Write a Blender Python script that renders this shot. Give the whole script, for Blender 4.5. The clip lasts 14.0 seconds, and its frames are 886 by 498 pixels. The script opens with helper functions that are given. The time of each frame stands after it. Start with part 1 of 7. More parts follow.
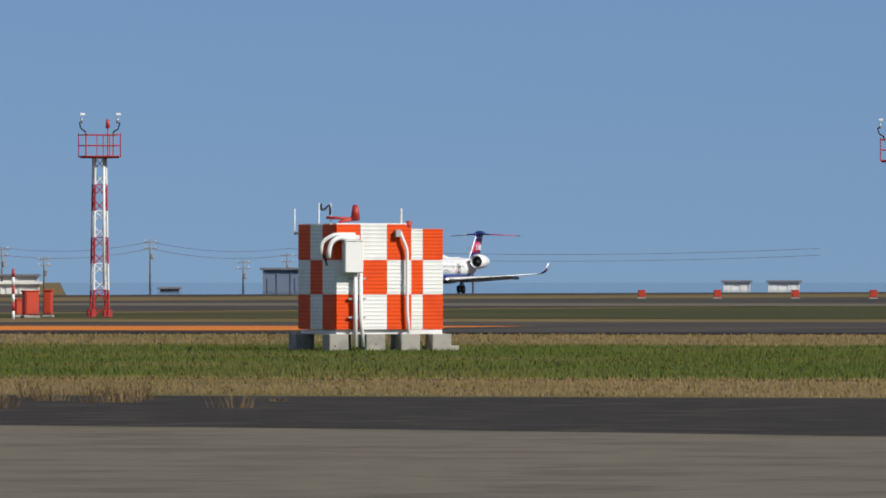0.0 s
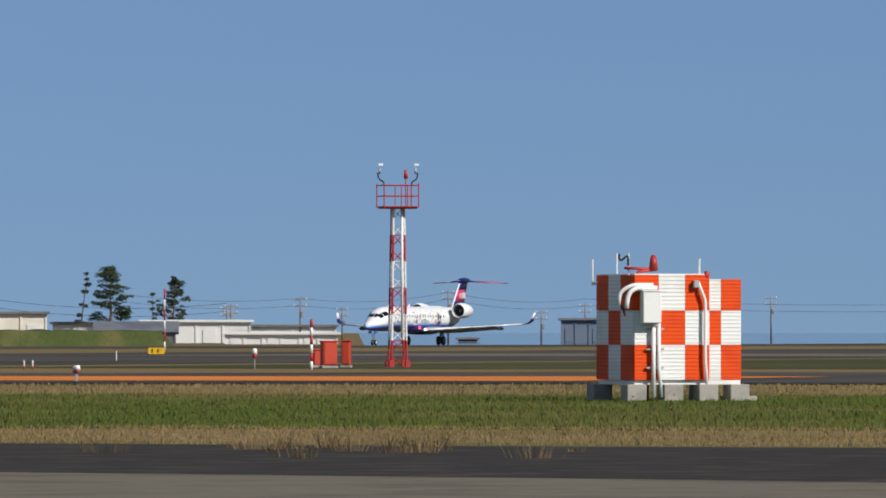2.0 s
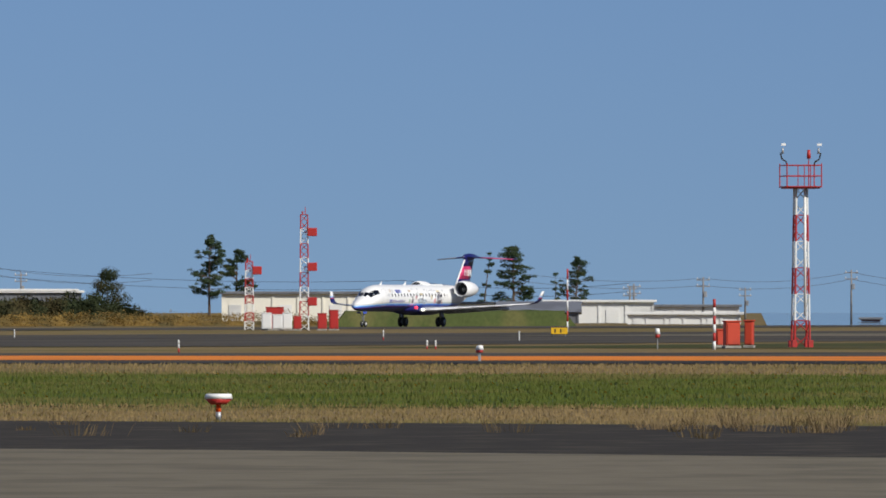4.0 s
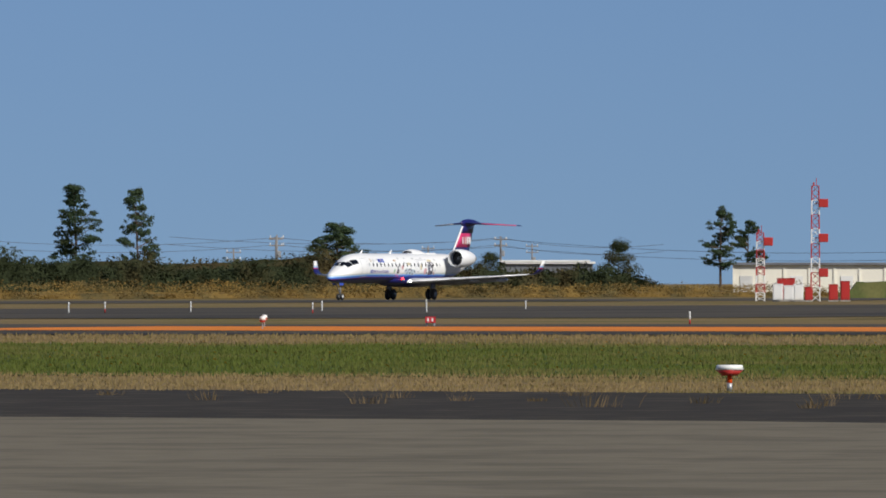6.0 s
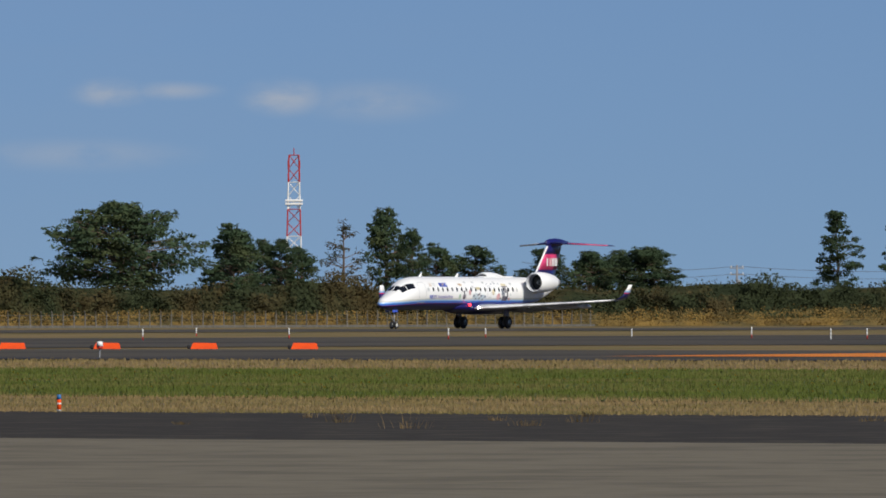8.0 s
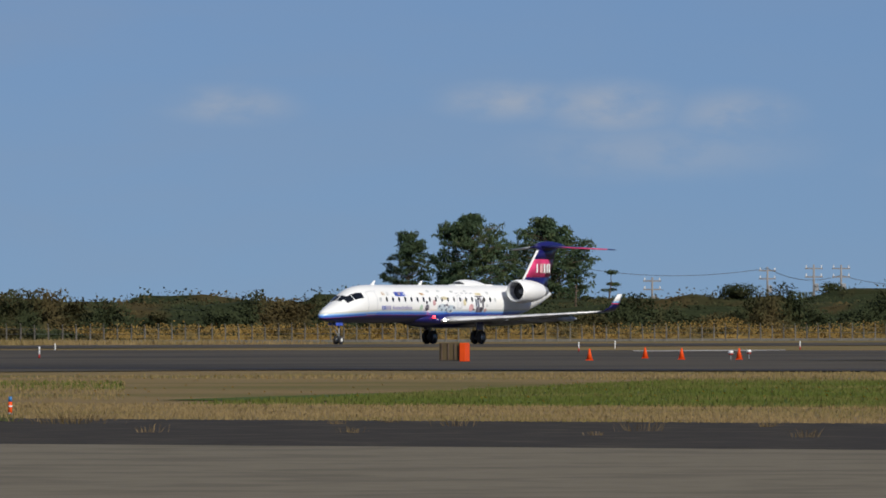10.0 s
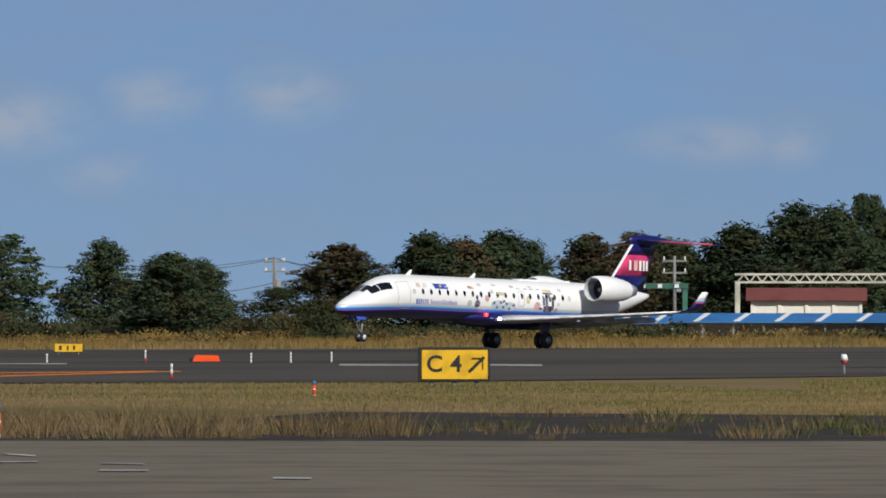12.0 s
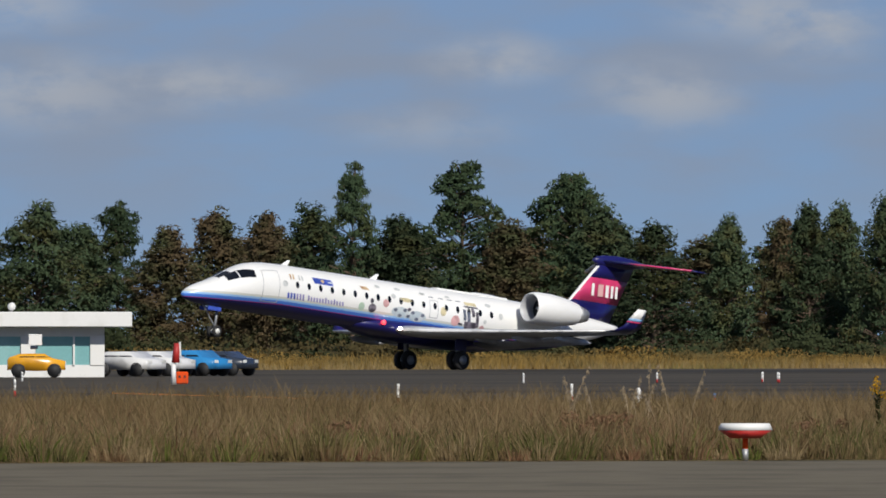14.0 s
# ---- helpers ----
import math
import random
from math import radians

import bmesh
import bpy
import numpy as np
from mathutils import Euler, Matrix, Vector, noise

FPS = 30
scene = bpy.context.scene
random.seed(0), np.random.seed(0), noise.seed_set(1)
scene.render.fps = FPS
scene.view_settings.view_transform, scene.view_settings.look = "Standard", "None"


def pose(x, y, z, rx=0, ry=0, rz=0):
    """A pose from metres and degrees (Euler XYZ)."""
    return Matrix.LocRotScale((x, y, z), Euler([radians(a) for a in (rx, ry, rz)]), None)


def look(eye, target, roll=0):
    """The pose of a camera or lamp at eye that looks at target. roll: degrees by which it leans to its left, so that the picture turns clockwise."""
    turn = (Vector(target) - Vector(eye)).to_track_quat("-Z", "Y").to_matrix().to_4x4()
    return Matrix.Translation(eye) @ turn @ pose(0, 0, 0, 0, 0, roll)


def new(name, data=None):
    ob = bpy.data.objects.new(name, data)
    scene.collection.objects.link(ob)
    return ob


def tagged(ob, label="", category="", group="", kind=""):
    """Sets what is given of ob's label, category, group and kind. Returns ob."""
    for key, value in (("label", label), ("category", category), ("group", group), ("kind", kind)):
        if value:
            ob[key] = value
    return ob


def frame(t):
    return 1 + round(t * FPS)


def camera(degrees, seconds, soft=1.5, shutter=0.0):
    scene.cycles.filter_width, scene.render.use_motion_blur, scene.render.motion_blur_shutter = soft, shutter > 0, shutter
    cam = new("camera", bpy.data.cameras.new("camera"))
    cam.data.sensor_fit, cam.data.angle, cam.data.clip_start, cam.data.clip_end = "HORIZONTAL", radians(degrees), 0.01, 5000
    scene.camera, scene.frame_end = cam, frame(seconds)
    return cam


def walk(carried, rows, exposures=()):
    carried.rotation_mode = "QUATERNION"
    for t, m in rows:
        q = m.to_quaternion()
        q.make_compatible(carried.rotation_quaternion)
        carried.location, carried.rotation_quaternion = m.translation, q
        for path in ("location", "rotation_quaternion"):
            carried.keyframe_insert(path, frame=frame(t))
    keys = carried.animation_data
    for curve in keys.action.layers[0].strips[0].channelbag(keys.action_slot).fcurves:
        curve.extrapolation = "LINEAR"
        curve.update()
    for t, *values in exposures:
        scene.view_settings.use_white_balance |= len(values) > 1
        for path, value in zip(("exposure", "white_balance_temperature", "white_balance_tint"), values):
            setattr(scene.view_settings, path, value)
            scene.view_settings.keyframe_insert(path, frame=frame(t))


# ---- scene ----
# An airfield seen through a long lens from beside its apron; x runs along the runway, y across it.
cam = camera(4.166, 14.0, soft=1.75)
EYE = (0.0, 0.0, 1.975)
# seconds, yaw and pitch of the panning camera
PATH = [
    (0, -70.676, 0.1345), (0.5, -70.300, 0.2202), (1, -69.839, 0.2533), (1.5, -69.599, 0.3024),
    (2, -69.274, 0.3718), (2.2, -69.108, 0.3964), (2.75, -68.621, 0.3732), (3.25, -68.151, 0.3281),
    (3.75, -67.652, 0.2831), (4.3, -67.061, 0.2599), (4.5, -66.830, 0.2255), (5, -66.301, 0.1542),
    (5.5, -65.634, 0.1202), (6, -64.975, 0.1420), (6.5, -64.108, 0.1614), (7, -63.447, 0.1513),
    (7.5, -62.462, 0.2053), (8, -61.391, 0.2660), (8.5, -60.432, 0.3439), (9, -59.416, 0.3368),
    (9.2, -58.991, 0.3185), (9.7, -57.832, 0.3201), (10.2, -56.599, 0.3238), (10.7, -55.253, 0.3276),
    (11.3, -53.428, 0.3298), (11.5, -52.636, 0.3252), (11.8, -51.227, 0.3184), (12, -50.568, 0.3242),
    (12.3, -49.606, 0.3543), (12.5, -48.915, 0.3841), (12.7, -48.183, 0.4087), (13, -46.801, 0.4484),
    (13.3, -45.515, 0.4561), (13.5, -44.544, 0.4410), (13.7, -43.481, 0.4206), (14, -41.867, 0.3981),
]
walk(cam, [(t, pose(*EYE, 90 + pitch, 0, yaw)) for t, yaw, pitch in PATH],
     [(0, -0.10), (5, -0.20), (9, -0.27), (14, -0.33)])

# ---------------------------------------------------------------- light
SUN_AZIMUTH, SUN_HEIGHT = 252.0, 36.0  # degrees, counted from +x towards +y, and above the horizon
sun_data = bpy.data.lights.new("sun", "SUN")
sun_data.energy, sun_data.angle, sun_data.color = 5.0, radians(0.55), (1.0, 0.95, 0.86)
sun = new("sun", sun_data)
ca, sa, ce, se = (math.cos(radians(SUN_AZIMUTH)), math.sin(radians(SUN_AZIMUTH)),
                  math.cos(radians(SUN_HEIGHT)), math.sin(radians(SUN_HEIGHT)))
sun.matrix_world = look((ca * ce * 50, sa * ce * 50, 60 + se * 50), (0, 0, 60))


def build_world():
    world = bpy.data.worlds.new("sky")
    scene.world = world
    world.use_nodes = True
    nt = world.node_tree
    nt.nodes.clear()
    add, link = nt.nodes.new, nt.links.new
    out, back = add("ShaderNodeOutputWorld"), add("ShaderNodeBackground")
    sky = add("ShaderNodeTexSky")
    sky.sky_type, sky.sun_disc = "NISHITA", False
    sky.sun_elevation, sky.sun_rotation = radians(SUN_HEIGHT), radians(90 - SUN_AZIMUTH)
    sky.air_density, sky.dust_density, sky.ozone_density = 1.0, 0.0, 3.0
    coord = add("ShaderNodeTexCoord")
    lift = add("ShaderNodeVectorMath")
    lift.operation = "ADD"
    lift.inputs[1].default_value = (0, 0, SKY_LIFT)
    link(coord.outputs["Generated"], lift.inputs[0])
    norm = add("ShaderNodeVectorMath")
    norm.operation = "NORMALIZE"
    link(lift.outputs[0], norm.inputs[0])
    link(norm.outputs[0], sky.inputs[0])
    # turn and height of each line of sight, in degrees
    split = add("ShaderNodeSeparateXYZ")
    link(coord.outputs["Generated"], split.inputs[0])

    def math_node(kind, a, b=None, c=None):
        n = add("ShaderNodeMath")
        n.operation = kind
        for socket, v in zip(n.inputs, (a, b, c)):
            if isinstance(v, (int, float)):
                socket.default_value = v
            elif v is not None:
                link(v, socket)
        return n.outputs[0]

    def ramp_node(v, low, high, a, b):
        n = add("ShaderNodeMapRange")
        n.interpolation_type = "SMOOTHSTEP"
        n.inputs["From Min"].default_value, n.inputs["From Max"].default_value = low, high
        n.inputs["To Min"].default_value, n.inputs["To Max"].default_value = a, b
        link(v, n.inputs[0])
        return n.outputs[0]

    turn = math_node("MULTIPLY", math_node("ARCTAN2", split.outputs["X"], split.outputs["Y"]), math.degrees(1))
    height = math_node("MULTIPLY", split.outputs["Z"], math.degrees(1))
    place = add("ShaderNodeCombineXYZ")
    link(turn, place.inputs[0])
    link(height, place.inputs[1])

    def billows(scale, detail, rough, shape):
        mp, n = add("ShaderNodeMapping"), add("ShaderNodeTexNoise")
        mp.inputs["Scale"].default_value = shape
        n.inputs["Scale"].default_value, n.inputs["Detail"].default_value, n.inputs["Roughness"].default_value = scale, detail, rough
        link(place.outputs[0], mp.inputs[0])
        link(mp.outputs[0], n.inputs["Vector"])
        return n.outputs[0]

    puffs = billows(3.2, 6, 0.55, (1, 1.9, 1))
    layers = billows(1.1, 5, 0.5, (0.8, 2.6, 1))
    # single low clouds: soft ovals eaten into by the billows
    last = None
    for x, y, w, h, k in CLOUDS_CLEAR + CLOUDS_THICK:
        off = add("ShaderNodeVectorMath")
        off.operation = "SUBTRACT"
        off.inputs[1].default_value = (x, y, 0)
        link(place.outputs[0], off.inputs[0])
        size = add("ShaderNodeVectorMath")
        size.operation = "DIVIDE"
        size.inputs[1].default_value = (w, h, 1)
        link(off.outputs[0], size.inputs[0])
        far = add("ShaderNodeVectorMath")
        far.operation = "LENGTH"
        link(size.outputs[0], far.inputs[0])
        oval = ramp_node(far.outputs["Value"], 1.45, 0.0, 0.0, k)
        last = oval if last is None else math_node("MAXIMUM", last, oval)
    eaten = math_node("MULTIPLY", last, ramp_node(puffs, 0.30, 0.62, 0.22, 1.0))
    # a thin grey layer closes in towards the far end of the pan, broken higher up
    near_end = ramp_node(turn, 49.5, 42.5, 0.0, 1.0)
    upper = ramp_node(height, 0.15, 1.1, 0.35, 1.0)
    veil = math_node("MULTIPLY", math_node("MULTIPLY", near_end, upper), ramp_node(layers, 0.30, 0.70, 0.25, 0.85))
    haze = math_node("MULTIPLY", ramp_node(layers, 0.35, 0.70, 0.08, 0.30), ramp_node(turn, 64, 50, 0.0, 1.0))
    veil = math_node("MAXIMUM", veil, haze)
    grey = add("ShaderNodeMix")
    grey.data_type = "RGBA"
    link(veil, grey.inputs[0])
    grey.inputs[7].default_value = CLOUD_GREY
    mix = add("ShaderNodeMix")
    mix.data_type = "RGBA"
    link(eaten, mix.inputs[0])
    clear = add("ShaderNodeMix")
    clear.data_type, clear.blend_type = "RGBA", "MULTIPLY"
    clear.inputs[0].default_value, clear.inputs[7].default_value = 1.0, SKY_TINT
    link(sky.outputs[0], clear.inputs[6])
    link(clear.outputs[2], grey.inputs[6])
    link(grey.outputs[2], mix.inputs[6])
    mix.inputs[7].default_value = CLOUD
    link(mix.outputs[2], back.inputs[0])
    back.inputs[1].default_value = SKY_STRENGTH
    link(back.outputs[0], out.inputs[0])


# turn, height, half width and half height in degrees, and density
CLOUDS_CLEAR = [
    (57.41, 1.02, 0.32, 0.09, 0.55), (57.90, 0.99, 0.32, 0.12, 0.62), (58.48, 0.95, 0.29, 0.12, 0.50),
    (58.13, 0.78, 0.69, 0.13, 0.30), (59.82, 1.00, 0.16, 0.06, 0.70), (60.12, 1.01, 0.21, 0.04, 0.50),
    (59.67, 0.71, 0.51, 0.07, 0.30), (60.64, 0.98, 0.18, 0.08, 0.75), (61.08, 0.96, 0.32, 0.09, 0.35),
    (51.83, 0.83, 0.40, 0.11, 0.45), (52.20, 0.83, 0.16, 0.12, 0.45), (54.06, 1.03, 0.21, 0.13, 0.60),
    (54.46, 0.75, 0.35, 0.11, 0.35), (56.10, 1.00, 0.30, 0.09, 0.45),
]
CLOUDS_THICK = [
    (43.39, 1.51, 0.45, 0.15, 0.75), (42.86, 1.17, 0.35, 0.13, 0.60), (44.32, 1.49, 0.40, 0.13, 0.70),
    (49.21, 1.04, 0.25, 0.13, 0.50), (49.83, 1.05, 0.27, 0.15, 0.50), (48.98, 0.68, 0.24, 0.11, 0.30),
    (45.36, 1.51, 0.53, 0.15, 0.50), (45.91, 1.46, 0.20, 0.15, 0.55), (46.55, 1.14, 0.35, 0.16, 0.75),
    (47.38, 1.00, 0.33, 0.11, 0.60), (48.52, 0.92, 0.40, 0.16, 0.60), (45.65, 1.02, 0.53, 0.19, 0.35),
    (39.94, 1.14, 0.56, 0.19, 0.75), (40.69, 1.17, 0.48, 0.13, 0.70), (42.12, 1.29, 0.32, 0.12, 0.80),
    (42.95, 1.11, 0.35, 0.16, 0.75), (43.61, 1.46, 0.32, 0.19, 0.85), (41.80, 0.97, 0.43, 0.11, 0.40),
    (39.86, 1.54, 0.40, 0.13, 0.70),
]
CLOUD_GREY = (5.2, 6.0, 7.6, 1)
SKY_STRENGTH = 0.06
SKY_LIFT = 0.07
SKY_TINT = (0.72, 0.875, 1.27, 1)
CLOUD = (8.2, 8.7, 9.6, 1)
build_world()

# ---------------------------------------------------------------- materials


def material(name, colour, rough=0.7, metal=0.0, vary=0.15, scale=1.0, bump=0.0, second=None, blend=0.5, fine=20.0,
             stretch=(1, 1, 1), island=0.0, single=0.0, emit=0.0, coat=0.0, spec=0.5, thin=0.0):
    """A painted, grown or poured surface: two scales of noise over its colour, a little relief, and chance per piece."""
    m = bpy.data.materials.new(name)
    m.use_nodes = True
    nt = m.node_tree
    add, link = nt.nodes.new, nt.links.new
    b = nt.nodes["Principled BSDF"]
    b.inputs["Roughness"].default_value, b.inputs["Metallic"].default_value = rough, metal
    b.inputs["Coat Weight"].default_value, b.inputs["Specular IOR Level"].default_value = coat, spec
    co = add("ShaderNodeTexCoord")
    mp = add("ShaderNodeMapping")
    mp.inputs["Scale"].default_value = stretch
    link(co.outputs["Object"], mp.inputs[0])
    big, small = add("ShaderNodeTexNoise"), add("ShaderNodeTexNoise")
    big.inputs["Scale"].default_value, big.inputs["Detail"].default_value = scale, 5
    small.inputs["Scale"].default_value, small.inputs["Detail"].default_value = scale * fine, 3
    link(mp.outputs[0], big.inputs["Vector"])
    link(mp.outputs[0], small.inputs["Vector"])
    rgb = (*colour, 1)
    base = add("ShaderNodeMix")
    base.data_type = "RGBA"
    base.inputs[6].default_value = rgb
    base.inputs[7].default_value = (*(second or [c * 0.7 for c in colour]), 1)
    ramp = add("ShaderNodeMapRange")
    ramp.inputs["From Min"].default_value, ramp.inputs["From Max"].default_value = 0.62 - 0.3 * blend, 0.72 - 0.2 * blend
    link(big.outputs[0], ramp.inputs[0])
    link(ramp.outputs[0], base.inputs[0])
    value = add("ShaderNodeMath")
    value.operation = "MULTIPLY_ADD"
    value.inputs[1].default_value, value.inputs[2].default_value = 2 * vary, 1 - vary
    link(small.outputs[0], value.inputs[0])
    last = value.outputs[0]
    if island or single:
        for spread, kind, socket in ((island, "ShaderNodeNewGeometry", "Random Per Island"), (single, "ShaderNodeObjectInfo", "Random")):
            if not spread:
                continue
            chance, k, times = add(kind), add("ShaderNodeMath"), add("ShaderNodeMath")
            k.operation, times.operation = "MULTIPLY_ADD", "MULTIPLY"
            k.inputs[1].default_value, k.inputs[2].default_value = 2 * spread, 1 - spread
            link(chance.outputs[socket], k.inputs[0])
            link(last, times.inputs[0])
            link(k.outputs[0], times.inputs[1])
            last = times.outputs[0]
    tone = add("ShaderNodeMix")
    tone.data_type, tone.blend_type = "RGBA", "MULTIPLY"
    tone.inputs[0].default_value = 1
    link(base.outputs[2], tone.inputs[6])
    link(last, tone.inputs[7])
    colour_out = tone.outputs[2]
    link(colour_out, b.inputs["Base Color"])
    if bump:
        bp = add("ShaderNodeBump")
        bp.inputs["Strength"].default_value, bp.inputs["Distance"].default_value = bump, 0.02
        link(small.outputs[0], bp.inputs["Height"])
        link(bp.outputs[0], b.inputs["Normal"])
    if thin:
        through_leaf, both = add("ShaderNodeBsdfTranslucent"), add("ShaderNodeMixShader")
        both.inputs[0].default_value = thin
        link(colour_out, through_leaf.inputs[0])
        link(b.outputs[0], both.inputs[1])
        link(through_leaf.outputs[0], both.inputs[2])
        link(both.outputs[0], nt.nodes["Material Output"].inputs[0])
    if emit:
        b.inputs["Emission Color"].default_value, b.inputs["Emission Strength"].default_value = rgb, emit
    return m


M = {}
M["concrete"] = material("apron_concrete", (0.158, 0.139, 0.103), 0.85, vary=0.3, scale=0.34, fine=5, second=(0.122, 0.108, 0.080), blend=0.5, bump=0.2, spec=0.05)
M["asphalt"] = material("old_asphalt", (0.040, 0.036, 0.031), 0.9, vary=0.4, scale=0.7, fine=5, second=(0.066, 0.058, 0.046), blend=0.4, bump=0.3, spec=0.05)
M["runway"] = material("runway_asphalt", (0.080, 0.071, 0.058), 0.88, vary=0.3, scale=0.06, fine=6, second=(0.048, 0.045, 0.041), blend=0.5, stretch=(0.3, 1, 1), bump=0.2, spec=0.05)
M["rubber_marks"] = material("rubber_darkened_asphalt", (0.035, 0.034, 0.036), 0.85, vary=0.2, scale=0.05, second=(0.05, 0.05, 0.05), spec=0.08)
M["meadow"] = material("dry_meadow", (0.185, 0.135, 0.066), 0.95, vary=0.3, scale=0.06, fine=30, second=(0.125, 0.108, 0.042), bump=0.5, spec=0.05)
M["lawn"] = material("green_turf", (0.055, 0.085, 0.02), 0.95, vary=0.3, scale=0.05, fine=40, second=(0.08, 0.09, 0.025), bump=0.5, spec=0.08)
M["dark_turf"] = material("dark_turf", (0.055, 0.06, 0.022), 0.95, vary=0.3, scale=0.04, fine=40, second=(0.08, 0.07, 0.03), bump=0.5, spec=0.08)
M["blade_green"] = material("green_grass_blades", (0.088, 0.110, 0.024), 0.8, vary=0.12, scale=0.09, second=(0.140, 0.128, 0.044), blend=0.5, island=0.22, spec=0.05, thin=0.15)
M["blade_dry"] = material("dry_grass_blades", (0.235, 0.172, 0.082), 0.85, vary=0.12, scale=0.12, second=(0.175, 0.142, 0.056), blend=0.5, island=0.22, spec=0.05, thin=0.15)
M["blade_tall"] = material("tall_withered_grass", (0.205, 0.148, 0.078), 0.85, vary=0.12, scale=0.35, second=(0.120, 0.088, 0.041), blend=0.55, island=0.28, spec=0.05, thin=0.15)
M["plume"] = material("pale_seed_plume", (0.34, 0.27, 0.18), 0.9, vary=0.1, scale=2, island=0.25, spec=0.05, thin=0.2)
M["pine_leaf"] = material("pine_needles", (0.046, 0.072, 0.038), 0.8, vary=0.15, scale=0.45, second=(0.060, 0.074, 0.032), island=0.10, single=0.2, spec=0.05, thin=0.12)
M["broad_leaf"] = material("wood_foliage", (0.048, 0.070, 0.037), 0.8, vary=0.15, scale=0.4, second=(0.074, 0.074, 0.030), blend=0.4, island=0.10, single=0.28, spec=0.05, thin=0.12)
M["autumn_leaf"] = material("autumn_foliage", (0.092, 0.068, 0.038), 0.8, vary=0.15, scale=0.5, second=(0.060, 0.068, 0.032), blend=0.65, island=0.10, single=0.3, spec=0.05, thin=0.12)
M["scrub"] = material("scrub_foliage", (0.038, 0.048, 0.023), 0.85, vary=0.15, scale=0.12, second=(0.078, 0.062, 0.028), blend=0.5, island=0.10, spec=0.05, thin=0.12)
M["ochre_weed"] = material("ochre_weeds", (0.230, 0.150, 0.046), 0.85, vary=0.15, scale=0.16, second=(0.120, 0.096, 0.042), blend=0.5, island=0.18, spec=0.05, thin=0.15)
M["bark"] = material("pine_bark", (0.13, 0.095, 0.07), 0.9, vary=0.3, scale=2, spec=0.08)
M["white"] = material("white_paint", (0.78, 0.78, 0.76), 0.45, vary=0.05, scale=0.8, second=(0.70, 0.70, 0.67), blend=0.25)
M["orange"] = material("signal_orange_paint", (0.74, 0.075, 0.008), 0.55, vary=0.08, scale=1.2, second=(0.66, 0.065, 0.01), blend=0.4, spec=0.2)
M["red"] = material("signal_red_paint", (0.43, 0.026, 0.022), 0.5, vary=0.1, scale=1.5, second=(0.35, 0.028, 0.025))
M["block"] = material("weathered_concrete_block", (0.36, 0.34, 0.30), 0.9, vary=0.2, scale=2.0, second=(0.27, 0.255, 0.23), bump=0.4, spec=0.08)
M["steel"] = material("galvanised_steel", (0.42, 0.43, 0.44), 0.5, 0.6, vary=0.12, scale=2)
M["dark"] = material("dark_rubber", (0.02, 0.02, 0.021), 0.7, vary=0.2, scale=3)
M["mark_orange"] = material("worn_orange_marking", (0.62, 0.20, 0.035), 0.8, vary=0.2, scale=0.1, second=(0.5, 0.16, 0.035), blend=0.35, spec=0.08)
M["mark_white"] = material("worn_white_marking", (0.42, 0.41, 0.39), 0.8, vary=0.25, scale=0.3, second=(0.18, 0.17, 0.16), blend=0.6, spec=0.08)

# ---------------------------------------------------------------- mesh helpers


def part(name, bm, mat, parent=None, label="", smooth=False):
    me = bpy.data.meshes.new(name)
    bm.to_mesh(me)
    bm.free()
    me.materials.append(mat)
    if smooth:
        me.polygons.foreach_set("use_smooth", [True] * len(me.polygons))
    ob = new(name, me)
    if parent is not None:
        ob.parent = parent
    if label:
        ob["label"] = label
    return ob


def raw(name, verts, faces, mat, parent=None, smooth=False):
    me = bpy.data.meshes.new(name)
    me.from_pydata(verts, [], faces)
    me.materials.append(mat)
    if smooth:
        me.polygons.foreach_set("use_smooth", [True] * len(me.polygons))
    ob = new(name, me)
    if parent is not None:
        ob.parent = parent
    return ob


def thing(name, label, category, group="", m=None):
    ob = tagged(new(name), label, category, group)
    if m is not None:
        ob.matrix_basis = m
    return ob


def block(bm, cx, cy, cz, sx, sy, sz, bevel=0.0):
    """A box with its centre and sizes."""
    r = bmesh.ops.create_cube(bm, size=1.0, matrix=Matrix.Translation((cx, cy, cz)) @ Matrix.Diagonal((sx, sy, sz, 1)))
    if bevel:
        es = {e for v in r["verts"] for e in v.link_edges}
        bmesh.ops.bevel(bm, geom=list(es), offset=bevel, segments=1, affect="EDGES")
    return bm


def rod(bm, a, b, r0, r1=None, n=8):
    """A round bar from a to b."""
    a, b = Vector(a), Vector(b)
    d = b - a
    m = Matrix.Translation((a + b) / 2) @ d.to_track_quat("Z", "Y").to_matrix().to_4x4()
    bmesh.ops.create_cone(bm, cap_ends=True, segments=n, radius1=r0, radius2=r0 if r1 is None else r1, depth=d.length, matrix=m)
    return bm


def cube_part(name, parent, mat, c, s, bevel=0.0, label=""):
    return part(name, block(bmesh.new(), *c, *s, bevel), mat, parent, label)


def rod_part(name, parent, mat, a, b, r0, r1=None, n=8, label=""):
    return part(name, rod(bmesh.new(), a, b, r0, r1, n), mat, parent, label, n > 6)


